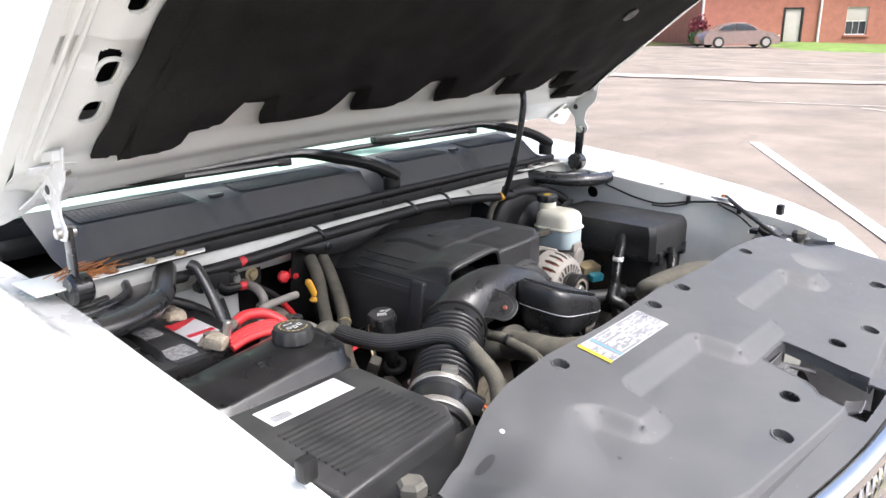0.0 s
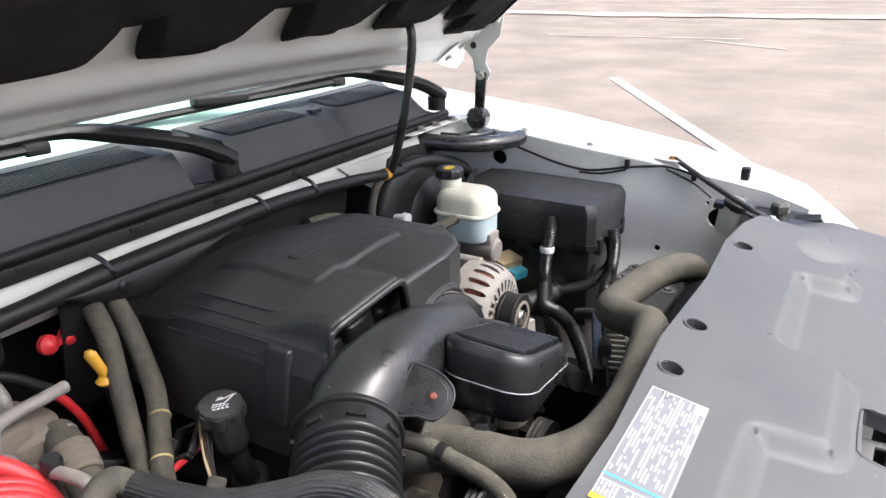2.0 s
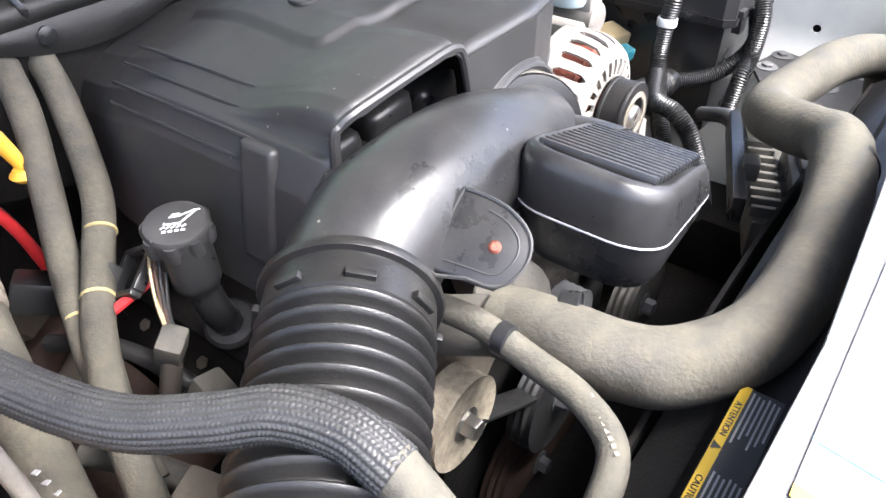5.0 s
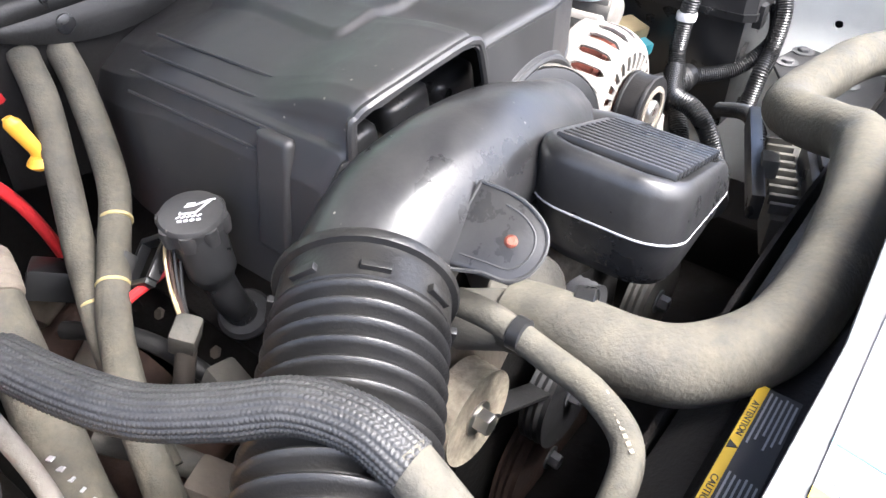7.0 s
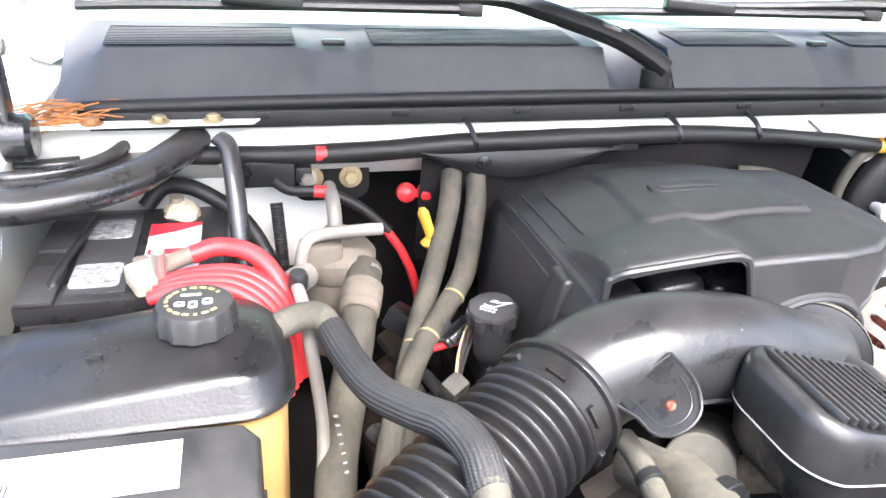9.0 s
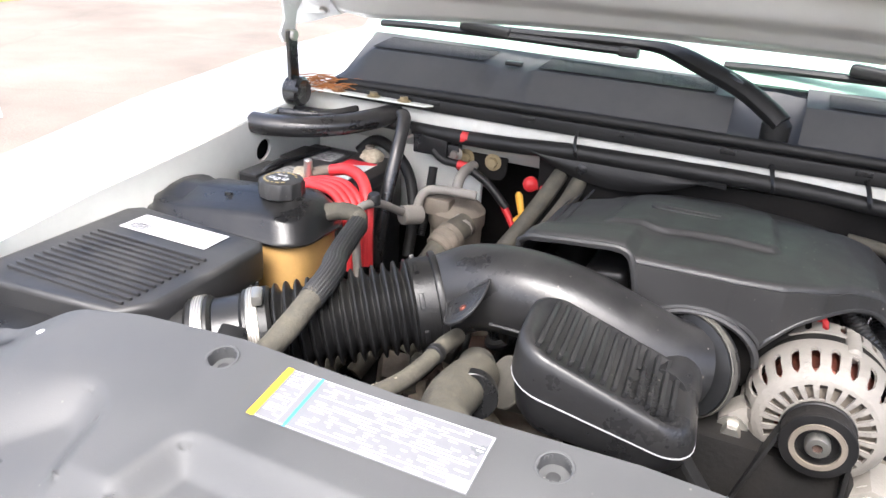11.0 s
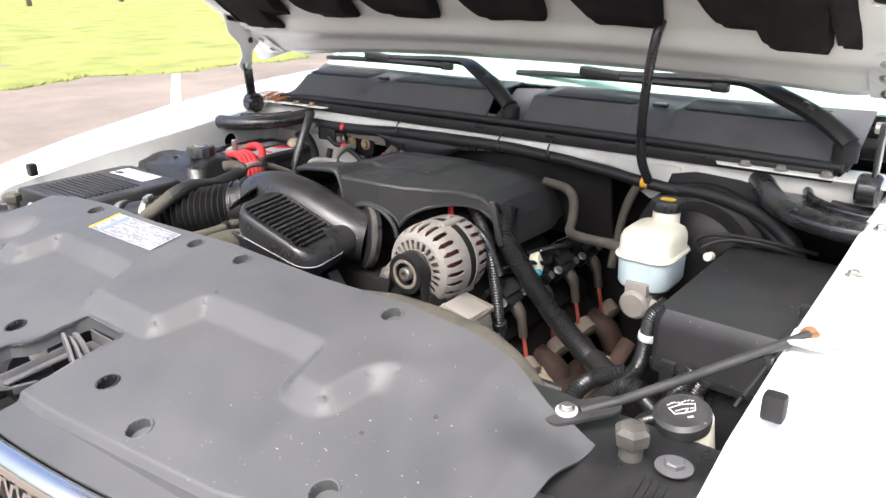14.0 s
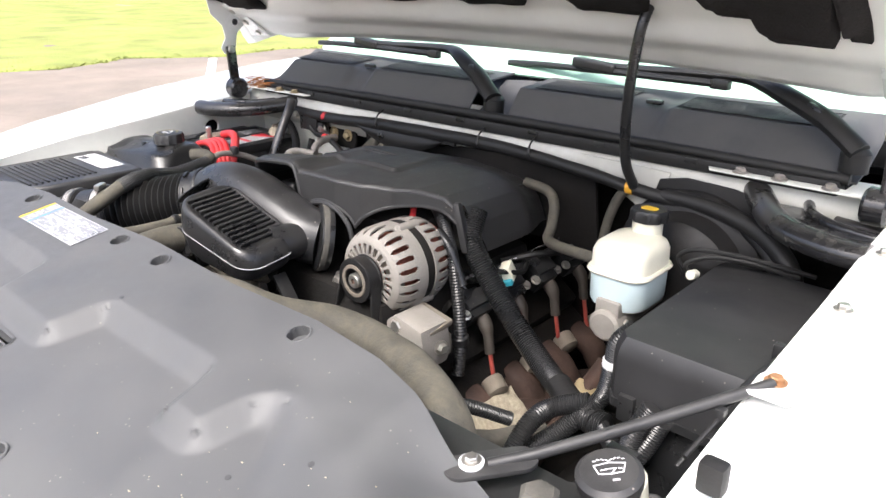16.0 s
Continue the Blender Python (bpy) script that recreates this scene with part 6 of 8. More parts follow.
part("lower_shell", loft([tank_ring(-0.03, 0.87), tank_ring(-0.012, 0.885), tank_ring(-0.004, 1.083)]), M_AMBER, tank, "amber translucent lower shell")
part("upper_shell", loft([tank_ring(0.006, 1.078), tank_ring(0.009, 1.0815), tank_ring(-0.001, 1.085), tank_top(-0.006, 1.097), tank_top(-0.025, 1.110), tank_top(-0.06, 1.114), tank_top(-0.11, 1.116)]), M_TANK, tank, angle=70)
ccap = part("cap", lathe([(0.030, 0), (0.034, 0.003), (0.034, 0.020), (0.032, 0.024), (0.024, 0.026), (0.001, 0.026)], (-0.563, 0.940, 1.122), (0, 0, 1), 48, wob=lambda a, h: 0.91 + (0.04 * math.cos(12 * a) if 0.002 < h < 0.022 else 0)), M_PLAST_D, tank, "black ridged pressure cap")
for k in range(15):
    a_ = 2 * math.pi * k / 18 + 0.6
    part("cap_print", prism(rounded(0.0055 if k % 4 else 0.003, 0.003, 0.0006, 2), 1.1482, 1.1487, 0, pose(-0.563 + 0.0215 * math.cos(a_), 0.938 + 0.0215 * math.sin(a_), 0, 0, 0, math.degrees(a_) + 90)), M_YELPALE, ccap, "worn yellow print")
for x, y, w_, d_ in ((-0.574, 0.934, 0.008, 0.007), (-0.564, 0.932, 0.007, 0.010), (-0.553, 0.936, 0.008, 0.009), (-0.566, 0.948, 0.016, 0.003)):
    part("cap_symbol", prism(rounded(w_, d_, 0.002, 2, x, y), 1.1482, 1.1487, 0), M_LABEL, ccap)
    part("cap_symbol_gap", prism(rounded(w_ * 0.5, d_ * 0.4, 0.0008, 2, x, y), 1.1486, 1.1489, 0), M_INK_SHADE, ccap)
for dx, dy in ((-0.085, 0.012), (-0.060, -0.006), (-0.075, -0.02)):
    part("moulded_mark", prism(rounded(0.012, 0.006, 0.003, 3, -0.563 + dx, 0.938 + dy), 1.108, 1.1185, 0.001), M_PLAST, tank)
part("nipple", cyl((-0.515, 0.95, 1.103), (-0.495, 0.957, 1.104), 0.010), M_HOSE_D, tank)

# ---- battery with red cable boot ----
batt = thing("battery", (-0.64, 1.16, 0.88), "black car battery with red and white label and corroded terminals", "battery")
part("case", box((-0.64, 1.165, 0.98), (0.185, 0.215, 0.19), 0.008), M_PLAST_D, batt)
part("lid", box((-0.64, 1.165, 1.078), (0.190, 0.220, 0.022), 0.005), M_PLAST, batt)
lb = part("label", box((-0.600, 1.165, 1.0897), (0.055, 0.115, 0.0012), 0), M_LABEL, batt)
part("label_red", prism([(-0.6275, 1.19), (-0.6275, 1.2225), (-0.5725, 1.2225), (-0.5725, 1.215), (-0.60, 1.20)], 1.0904, 1.0908, 0), M_REDINK, lb)
part("label_red", box((-0.600, 1.15, 1.0906), (0.05, 0.012, 0.0006), 0), M_REDINK, lb)
for y in (1.105, 1.215):
    part("worn_label", prism(rounded(0.046, 0.05, 0.006, 3, -0.668, y), 1.0903, 1.0912, 0), M_WORN, batt, "scuffed pale label")
dark_label = part("side_label", box((-0.665, 1.165, 1.0897), (0.055, 0.19, 0.0012), 0), M_INK_SHADE, batt, "black label with pale print")
for y in (1.09, 1.20):
    part("vent_cap", box((-0.715, y, 1.091), (0.035, 0.075, 0.006), 0.002), M_PLAST_D, batt)
part("hold_down", tube([(-0.72, 1.075, 1.05), (-0.705, 1.09, 1.094), (-0.695, 1.17, 1.096), (-0.69, 1.25, 1.09)], 0.008, 8, flat=0.5), M_PLAST, batt)
for x, y in ((-0.622, 1.088), (-0.60, 1.245)):
    part("crust", lathe([(0.012, 0), (0.021, 0.004), (0.019, 0.012), (0.012, 0.019), (0.004, 0.022)], (x + 0.004, y, 1.088), (0.1, 0, 1), 22, wob=lambda a, h: 1 + 0.25 * noise.noise(Vector((math.cos(a) * 2, math.sin(a) * 2, h * 120)))), M_CRUST, batt, "crusty terminal corrosion")
    part("terminal", lathe([(0.014, 0), (0.016, 0.008), (0.009, 0.012), (0.008, 0.026)], (x, y, 1.088), (0, 0, 1), 14), M_ALU_D, batt, "corroded lead terminal")
boot = thing("battery_cable", (-0.56, 1.06, 1.08), "bright red battery cable with ribbed boot", "cable")
for k in range(4):
    off = Vector((0.0045, 0.0085, 0.0015)) * k
    part("boot_rib", tube([Vector(p) + off for p in ((-0.612, 1.036, 1.098), (-0.578, 1.034, 1.106), (-0.538, 1.026, 1.106), (-0.510, 1.014, 1.088), (-0.497, 1.006, 1.055), (-0.492, 1.0, 1.0))], 0.0066, 12), M_RED, boot, "ribbed red rubber boot")
part("cable", tube([(-0.575, 1.082, 1.118), (-0.548, 1.086, 1.123), (-0.515, 1.074, 1.117), (-0.492, 1.052, 1.092), (-0.482, 1.036, 1.05), (-0.478, 1.03, 1.0)], 0.0095, 14), M_RED, boot)
part("lug", tube([(-0.606, 1.072, 1.108), (-0.592, 1.078, 1.114), (-0.572, 1.083, 1.119)], 0.0085, 12, 4), M_ALU_D, boot, "crimped lead cable lug")
part("clamp", box((-0.618, 1.068, 1.104), (0.030, 0.034, 0.022), 0.006, pose(0, 0, 0, 6, -4, 25)), M_CRUST, boot, "corroded terminal clamp")
part("clamp_bolt", cyl((-0.606, 1.062, 1.092), (-0.602, 1.060, 1.136), 0.0065, 12), M_STEEL, boot)

# ---- fuse box ----
fuse = thing("fuse_box", (0.67, 1.03, 0.86), "large dusty black plastic fuse box lid", "fuse box")
out = [(0.580, 0.885), (0.757, 0.880), (0.768, 0.90), (0.768, 1.17), (0.755, 1.215), (0.572, 1.222), (0.566, 1.20), (0.568, 0.90)]
rings = []
for g, z in ((1.0, 0.985), (1.0, 1.045), (0.985, 1.060), (0.94, 1.073), (0.6, 1.076)):
    rings.append([((x - 0.668) * g + 0.668, (y - 1.05) * g + 1.05, z) for x, y in out])
part("lid", loft(rings), M_FUSE, fuse, angle=30)
part("lid_lip", loft([[((x - 0.668) * 1.02 + 0.668, (y - 1.05) * 1.015 + 1.05, z) for x, y in out] for z in (0.981, 0.983, 0.990, 0.992)]), M_PLAST, fuse)
part("base", prism([(0.588, 0.90), (0.762, 0.893), (0.762, 1.20), (0.58, 1.21)], 0.80, 0.987, 0.006), M_PLAST, fuse)
for x in (0.60, 0.745):
    part("latch_clip", box((x, 0.884, 0.985), (0.022, 0.014, 0.035), 0.003), M_PLAST, fuse)

# ---- brake booster, master cylinder and reservoir ----
brake = thing("brake_booster", (0.50, 1.27, 1.05), "round black brake vacuum booster on the firewall", "brake booster")
part("drum", lathe([(0.045, 0), (0.078, 0.008), (0.090, 0.018), (0.095, 0.042), (0.100, 0.050), (0.120, 0.056), (0.128, 0.062), (0.130, 0.068), (0.130, 0.078), (0.125, 0.082), (0.123, 0.088), (0.123, 0.18)], (0.495, 1.200, 1.024), (0, 1, 0), 64), M_SHROUD, brake)
part("valve", lathe([(0.009, 0), (0.009, 0.020), (0.0135, 0.022), (0.0135, 0.032), (0.0125, 0.0335), (0.0001, 0.034)], (0.405, 1.250, 1.046), (-0.12, -1, 0.03), 20), M_LABEL, brake, "white plastic check valve")
master = thing("master_cylinder", (0.47, 1.12, 1.0), "cast aluminium brake master cylinder below a half-full reservoir", "brake cylinder")
part("bore", lathe([(0.001, 0), (0.020, 0), (0.025, 0.004), (0.025, 0.05), (0.022, 0.055), (0.022, 0.15)], (0.468, 1.048, 0.988), (0, 1, 0.05), 28), M_ALU, master)
part("port", cyl((0.468, 1.075, 0.988), (0.505, 1.07, 0.985), 0.012), M_ALU, master)
part("bracket", box((0.468, 1.085, 1.012), (0.04, 0.06, 0.03), 0.005), M_ALU, master)
resv = thing("brake_reservoir", (0.467, 1.12, 1.02), "cream plastic brake fluid reservoir half filled with pale blue fluid", "reservoir")


def resv_ring(g, z):
    return [(x, y, z) for x, y in rounded(0.092 + g, 0.112 + g, 0.028, 6, 0.467, 1.118)]


part("lower_tank", loft([resv_ring(-0.022, 1.008), resv_ring(-0.008, 1.011), resv_ring(-0.002, 1.018), resv_ring(0, 1.064)]), M_FLUID, resv, "pale blue fluid level in the lower half")
part("rim", loft([resv_ring(0.006, 1.062), resv_ring(0.009, 1.065), resv_ring(0.006, 1.069)]), M_RESV, resv)
part("upper_tank", loft([resv_ring(0, 1.066), resv_ring(-0.001, 1.094), resv_ring(-0.008, 1.104), resv_ring(-0.022, 1.110), resv_ring(-0.05, 1.112)]), M_RESV, resv, angle=60)
part("filler_neck", cyl((0.469, 1.158, 1.105), (0.469, 1.158, 1.130), 0.023, 24), M_RESV, resv)
rcap = part("cap", lathe([(0.024, 0), (0.028, 0.002), (0.028, 0.016), (0.026, 0.019), (0.001, 0.019)], (0.469, 1.160, 1.127), (0, 0, 1), 40, wob=lambda a, h: 1 + (0.05 * math.cos(10 * a) if 0.001 < h < 0.017 else 0)), M_PLAST, resv, "black screw cap")
part("cap_mark", prism(rounded(0.026, 0.018, 0.007, 4, 0.469, 1.160), 1.1462, 1.1468, 0), M_YELINK, rcap, "yellow oval mark")

# ---- alternator ----
alt = thing("alternator", (0.14, 0.90, 0.95), "dusty cast aluminium alternator with slotted case and black pulley", "alternator")
AC = Vector((0.141, 0.885, 1.030))
part("core", cyl(AC + Vector((0, 0.012, 0)), AC + Vector((0, 0.128, 0)), 0.060, 36, 0.004), M_COPPER, alt, "dark copper windings behind the slots")
FRONT = ((0.0300, -0.003), (0.0340, -0.006), (0.0478, -0.006), (0.0570, -0.004), (0.0635, 0.000), (0.0690, 0.008), (0.0727, 0.020), (0.0736, 0.034), (0.0736, 0.056))
BACK = ((0.0736, 0.074), (0.0727, 0.098), (0.0681, 0.112), (0.0552, 0.122), (0.0300, 0.124))


def casting(profile):
    n = len(profile) - 1

    def f(u, v):
        k = min(int(v * n), n - 1)
        t = v * n - k
        (ra, ha), (rb, hb) = profile[k], profile[k + 1]
        r, h, a = ra + (rb - ra) * t, ha + (hb - ha) * t, 2 * math.pi * u
        return AC + Vector((r * math.cos(a), h, r * math.sin(a)))
    return f


def slots(p, inner, outer, count):
    d = p - AC
    r, a = math.hypot(d.x, d.z), math.atan2(d.z, d.x)
    share = (a / (2 * math.pi) * count) % 1
    if inner[0] < r < inner[1] and d.y < 0.004 and math.sin(a) > -0.75:
        return not 0.22 < share < 0.78
    if outer[0] < d.y < outer[1] and r > 0.058:
        # wide slots with rounded ends
        q = (d.y - outer[0]) / (outer[1] - outer[0])
        half = 0.22 * min(1.0, 6 * q, 6 * (1 - q)) ** 0.5
        return not abs((share + 0.5) % 1 - 0.5) < half
    return True


part("front_case", sheet(440, 60, casting(FRONT), 0.003, keep=lambda p: slots(p, (0.037, 0.053), (0.0015, 0.036), 24)), M_ALU, alt, "pale slotted aluminium front case", angle=45)
part("stator_ring", lathe([(0.068, 0.055), (0.0715, 0.056), (0.0715, 0.075), (0.068, 0.076)], AC, (0, 1, 0), 44), M_DARK, alt)
part("rear_case", sheet(440, 50, casting(BACK), 0.003, keep=lambda p: slots(p, (0.0, 0.0), (0.080, 0.114), 26)), M_ALU, alt, angle=45)
for k in range(3):
    a = radians(75 + 120 * k)
    c = AC + Vector((0.0700 * math.cos(a), 0.040, 0.0700 * math.sin(a)))
    part("boss", cyl(c, c + Vector((0, 0.048, 0)), 0.0085, 14, 0.003), M_ALU, alt)
part("pulley", lathe([(0.010, -0.026), (0.0195, -0.028), (0.0205, -0.035), (0.027, -0.036), (0.0355, -0.0355), (0.0362, -0.034), (0.0362, -0.032), (0.0350, -0.031), (0.0350, -0.013), (0.0362, -0.012), (0.0362, -0.009), (0.014, -0.006)], AC, (0, 1, 0), 40), M_SHROUD, alt, "black grooved pulley")
part("pulley_rim", lathe([(0.0205, -0.034), (0.0212, -0.0372), (0.0262, -0.0372), (0.0270, -0.0350)], AC, (0, 1, 0), 40, cap=False), M_ALU_D, alt, "worn bare pulley edge")
part("pulley_hub", lathe([(0.0048, -0.030), (0.005, -0.039), (0.0105, -0.0385), (0.0120, -0.036), (0.0120, -0.024)], AC, (0, 1, 0), 28, cap=False), M_STEEL, alt, "bright steel nut")
part("hub_socket", lathe([(0.0001, -0.035), (0.0052, -0.0375), (0.0052, -0.028)], AC, (0, 1, 0), 6, cap=False), M_RUST, alt)
part("belt", box(AC + Vector((-0.056, -0.022, -0.072)), (0.0045, 0.020, 0.150), 0.001, pose(0, 0, 0, 0, 16, 0)), M_SEAL, alt, "black drive belt")
part("ear", prism([(-0.052, -0.050), (-0.045, 0.004), (-0.074, -0.006), (-0.094, -0.026), (-0.094, -0.052), (-0.072, -0.066)], 0, 0.034, 0.005, Matrix.Translation(AC + Vector((0, 0.040, 0))) @ pose(0, 0, 0, 90, 0, 0)), M_ALU, alt, "cast mounting ear")
part("ear_bolt", hexbolt(AC + Vector((-0.078, 0.005, -0.034)), (0, -1, 0), 0.011, 0.012), M_STEEL, alt)
part("foot", prism([(0.030, -0.130), (0.030, -0.072), (0.062, -0.048), (0.118, -0.060), (0.126, -0.105), (0.118, -0.130)], 0, 0.062, 0.005, Matrix.Translation(AC + Vector((0, 0.052, 0))) @ pose(0, 0, 0, 90, 0, 0)), M_ALU, alt, "broad cast mounting foot")
part("foot_bolt", hexbolt(AC + Vector((0.064, 0.001, -0.066)), (0, -1, 0), 0.011, 0.012), M_STEEL, alt)
part("foot_bolt", hexbolt(AC + Vector((0.126, 0.026, -0.095)), (0.95, -0.2, 0), 0.008, 0.009), M_STEEL, alt)
part("foot_ledge", box(AC + Vector((0.088, 0.034, -0.064)), (0.066, 0.055, 0.012), 0.004, pose(0, 0, 0, 8, 10, 0)), M_ALU_D, alt, "grimy ledge on the mounting foot")
part("lower_case", lathe([(0.040, -0.002), (0.058, -0.002), (0.060, 0.004), (0.060, 0.012)], AC + Vector((0, 0.004, -0.012)), (0, 1, 0), 36, cap=False), M_ALU_D, alt)
part("bracket", box(AC + Vector((0.0, 0.06, -0.12)), (0.20, 0.05, 0.04), 0.008), M_ALU_D, alt)
part("belt", box(AC + Vector((0.0345, -0.022, -0.070)), (0.0045, 0.020, 0.145), 0.001, pose(0, 0, 0, 0, -2, 0)), M_SEAL, alt, "black drive belt")

# ---- hoses ----
rad = thing("radiator_hose", (0.0, 0.70, 1.0), "thick dusty grey rubber radiator hose", "hose")
part("tube", tube([(-0.200, 0.792, 1.034), (-0.200, 0.745, 1.044), (-0.197, 0.705, 1.046), (-0.180, 0.670, 1.048), (-0.125, 0.640, 1.050), (-0.04, 0.632, 1.053), (0.045, 0.638, 1.060), (0.115, 0.650, 1.062), (0.165, 0.667, 1.053), (0.190, 0.690, 1.042), (0.225, 0.732, 1.030), (0.268, 0.748, 1.022), (0.33, 0.736, 1.026), (0.40, 0.718, 1.030), (0.46, 0.693, 1.026), (0.505, 0.672, 1.005), (0.52, 0.66, 0.95)], 0.026, 22, 8, sag=0.05), M_HOSE, rad)
part("clamp", lathe([(0.0268, 0), (0.0275, 0.001), (0.0275, 0.009), (0.0268, 0.010)], (0.096, 0.644, 1.060), (0.95, 0.25, 0), 24), M_PLAST, rad, "black hose clamp")
part("clamp", lathe([(0.0268, 0), (0.0278, 0.001), (0.0278, 0.013), (0.0268, 0.014)], (-0.190, 0.752, 1.040), (0.35, -0.93, 0.1), 24), M_PLAST, rad)
part("neck", cyl((-0.196, 0.772, 1.038), (-0.215, 0.83, 1.02), 0.022), M_HOSE_D, rad, "stained metal neck")

# ---- further hoses and pipes ----
def hose(name, pts, r, m, label, category="hose", sag=0.06, seg=16, **k):
    return solo(name, tube(pts, r, seg, 8, sag=sag, **k), m, label, category)


def bands(ob, pts, m):
    for p, w, r in pts:
        part("clip_band", lathe([(r, -0.0015), (r + 0.0003, -0.001), (r + 0.0003, 0.001), (r, 0.0015)], p, w, 16), m, ob)


hA = hose("heater_hose", [(-0.262, 1.275, 1.118), (-0.275, 1.235, 1.085), (-0.300, 1.19, 1.035), (-0.330, 1.135, 0.99), (-0.362, 1.06, 0.955), (-0.385, 0.98, 0.90)], 0.0135, M_HOSE, "dusty grey heater hose with faded paint marks")
hB = hose("heater_hose", [(-0.228, 1.28, 1.118), (-0.238, 1.24, 1.085), (-0.268, 1.17, 1.03), (-0.315, 1.11, 1.0), (-0.352, 1.062, 0.978), (-0.392, 0.98, 0.955), (-0.42, 0.90, 0.90)], 0.0135, M_HOSE, "dusty grey heater hose bending towards the firewall")
bands(hB, [((-0.330, 1.092, 0.991), (-0.6, -0.75, -0.3), 0.0137), ((-0.290, 1.138, 1.014), (-0.6, -0.75, -0.4), 0.0137)], M_YELPALE)
bands(hA, [((-0.345, 1.10, 0.974), (-0.4, -0.8, -0.4), 0.0137)], M_YELPALE)
big = hose("suction_hose", [(-0.388, 1.192, 1.030), (-0.398, 1.150, 1.022), (-0.412, 1.10, 0.985), (-0.432, 1.03, 0.962), (-0.454, 0.94, 0.935), (-0.46, 0.88, 0.90)], 0.0205, M_HOSE, "thick dusty refrigerant hose with faded white lettering")
for k in range(7):
    part("print_bar", box((-0.4435 + 0.0005 * k - 0.004, 0.992 - 0.0095 * k, 0.9735 - 0.0035 * k), (0.004, 0.006, 0.0012), 0, pose(0, 0, 0, -20, 0, 14)), M_GREYINK, big)

crimp = Vector((-0.25, -0.85, -0.45)).normalized()
part("crimp", lathe([(0.0215, 0), (0.0240, 0.002), (0.0245, 0.010), (0.0228, 0.012), (0.0245, 0.014), (0.0245, 0.026), (0.0228, 0.028), (0.0240, 0.030), (0.0235, 0.038), (0.0212, 0.040)], (-0.395, 1.160, 1.026), crimp, 24), M_ALU_D, big, "crimped aluminium end fitting")
accu = thing("accumulator", (-0.415, 1.225, 0.9), "dull aluminium air-conditioning accumulator with black body and pipes", "accumulator")
part("body", lathe([(0.03, 0), (0.042, 0.006), (0.044, 0.11), (0.040, 0.125), (0.02, 0.13)], (-0.418, 1.225, 0.905), (0, 0, 1), 32), M_ALU_D, accu)
part("head", lathe([(0.046, 0), (0.048, 0.004), (0.048, 0.026), (0.040, 0.036), (0.020, 0.044), (0.016, 0.056)], (-0.418, 1.225, 1.015), (0, 0, 1), 32), M_ALU_D, accu)
part("block", box((-0.440, 1.20, 1.052), (0.05, 0.035, 0.03), 0.006), M_ALU_D, accu)
part("pipe", tube([(-0.468, 1.165, 1.03), (-0.462, 1.175, 1.07), (-0.445, 1.185, 1.082), (-0.395, 1.18, 1.088), (-0.370, 1.185, 1.086)], 0.0075, 12), M_ALU, accu, "bent aluminium pipe")
part("pipe", tube([(-0.42, 1.225, 1.06), (-0.42, 1.225, 1.085), (-0.42, 1.25, 1.10), (-0.42, 1.29, 1.10)], 0.009, 12), M_ALU, accu)
part("fitting", cyl((-0.402, 1.205, 1.032), (-0.386, 1.17, 1.028), 0.019, 16), M_ALU, accu)
part("fitting", cyl((-0.478, 1.14, 1.045), (-0.460, 1.17, 1.04), 0.016, 16), M_ALU, accu)
part("flange", prism(rounded(0.10, 0.06, 0.02, 5), 0, 0.006, 0.002, Matrix.Translation((-0.415, 1.312, 1.105)) @ pose(0, 0, 0, 90, 0, 0)), M_DARK, accu)
for x in (-0.44, -0.39):
    part("flange_nut", hexbolt((x, 1.304, 1.108), (0, -1, 0), 0.010, 0.008), M_BRASS, accu)
thin = solo("refrigerant_pipe", tube([(-0.478, 1.14, 1.05), (-0.478, 1.06, 1.09), (-0.475, 1.0, 1.10), (-0.471, 0.985, 1.07), (-0.462, 0.975, 0.98), (-0.468, 0.94, 0.93), (-0.48, 0.90, 0.91)], 0.0065, 12), M_ALU, "thin bare aluminium refrigerant pipe", "pipe")
part("port_cap", lathe([(0.010, 0), (0.010, 0.012), (0.008, 0.016)], (-0.476, 1.045, 1.095), (0, -0.1, 1), 14), M_PLAST, thin, "black service port cap")

braid = thing("overflow_hose", (-0.42, 0.9, 1.05), "braid-sleeved hose crossing over the bellows", "hose")
part("elbow_end", tube([(-0.505, 0.955, 1.104), (-0.480, 0.968, 1.107), (-0.462, 0.974, 1.102), (-0.452, 0.960, 1.094)], 0.0125, 14, sag=0.05), M_HOSE, braid, "bare dusty hose end")
bpath = [(-0.453, 0.961, 1.0945), (-0.442, 0.915, 1.091), (-0.427, 0.870, 1.092), (-0.405, 0.827, 1.103), (-0.387, 0.797, 1.112), (-0.377, 0.765, 1.112), (-0.376, 0.736, 1.104)]


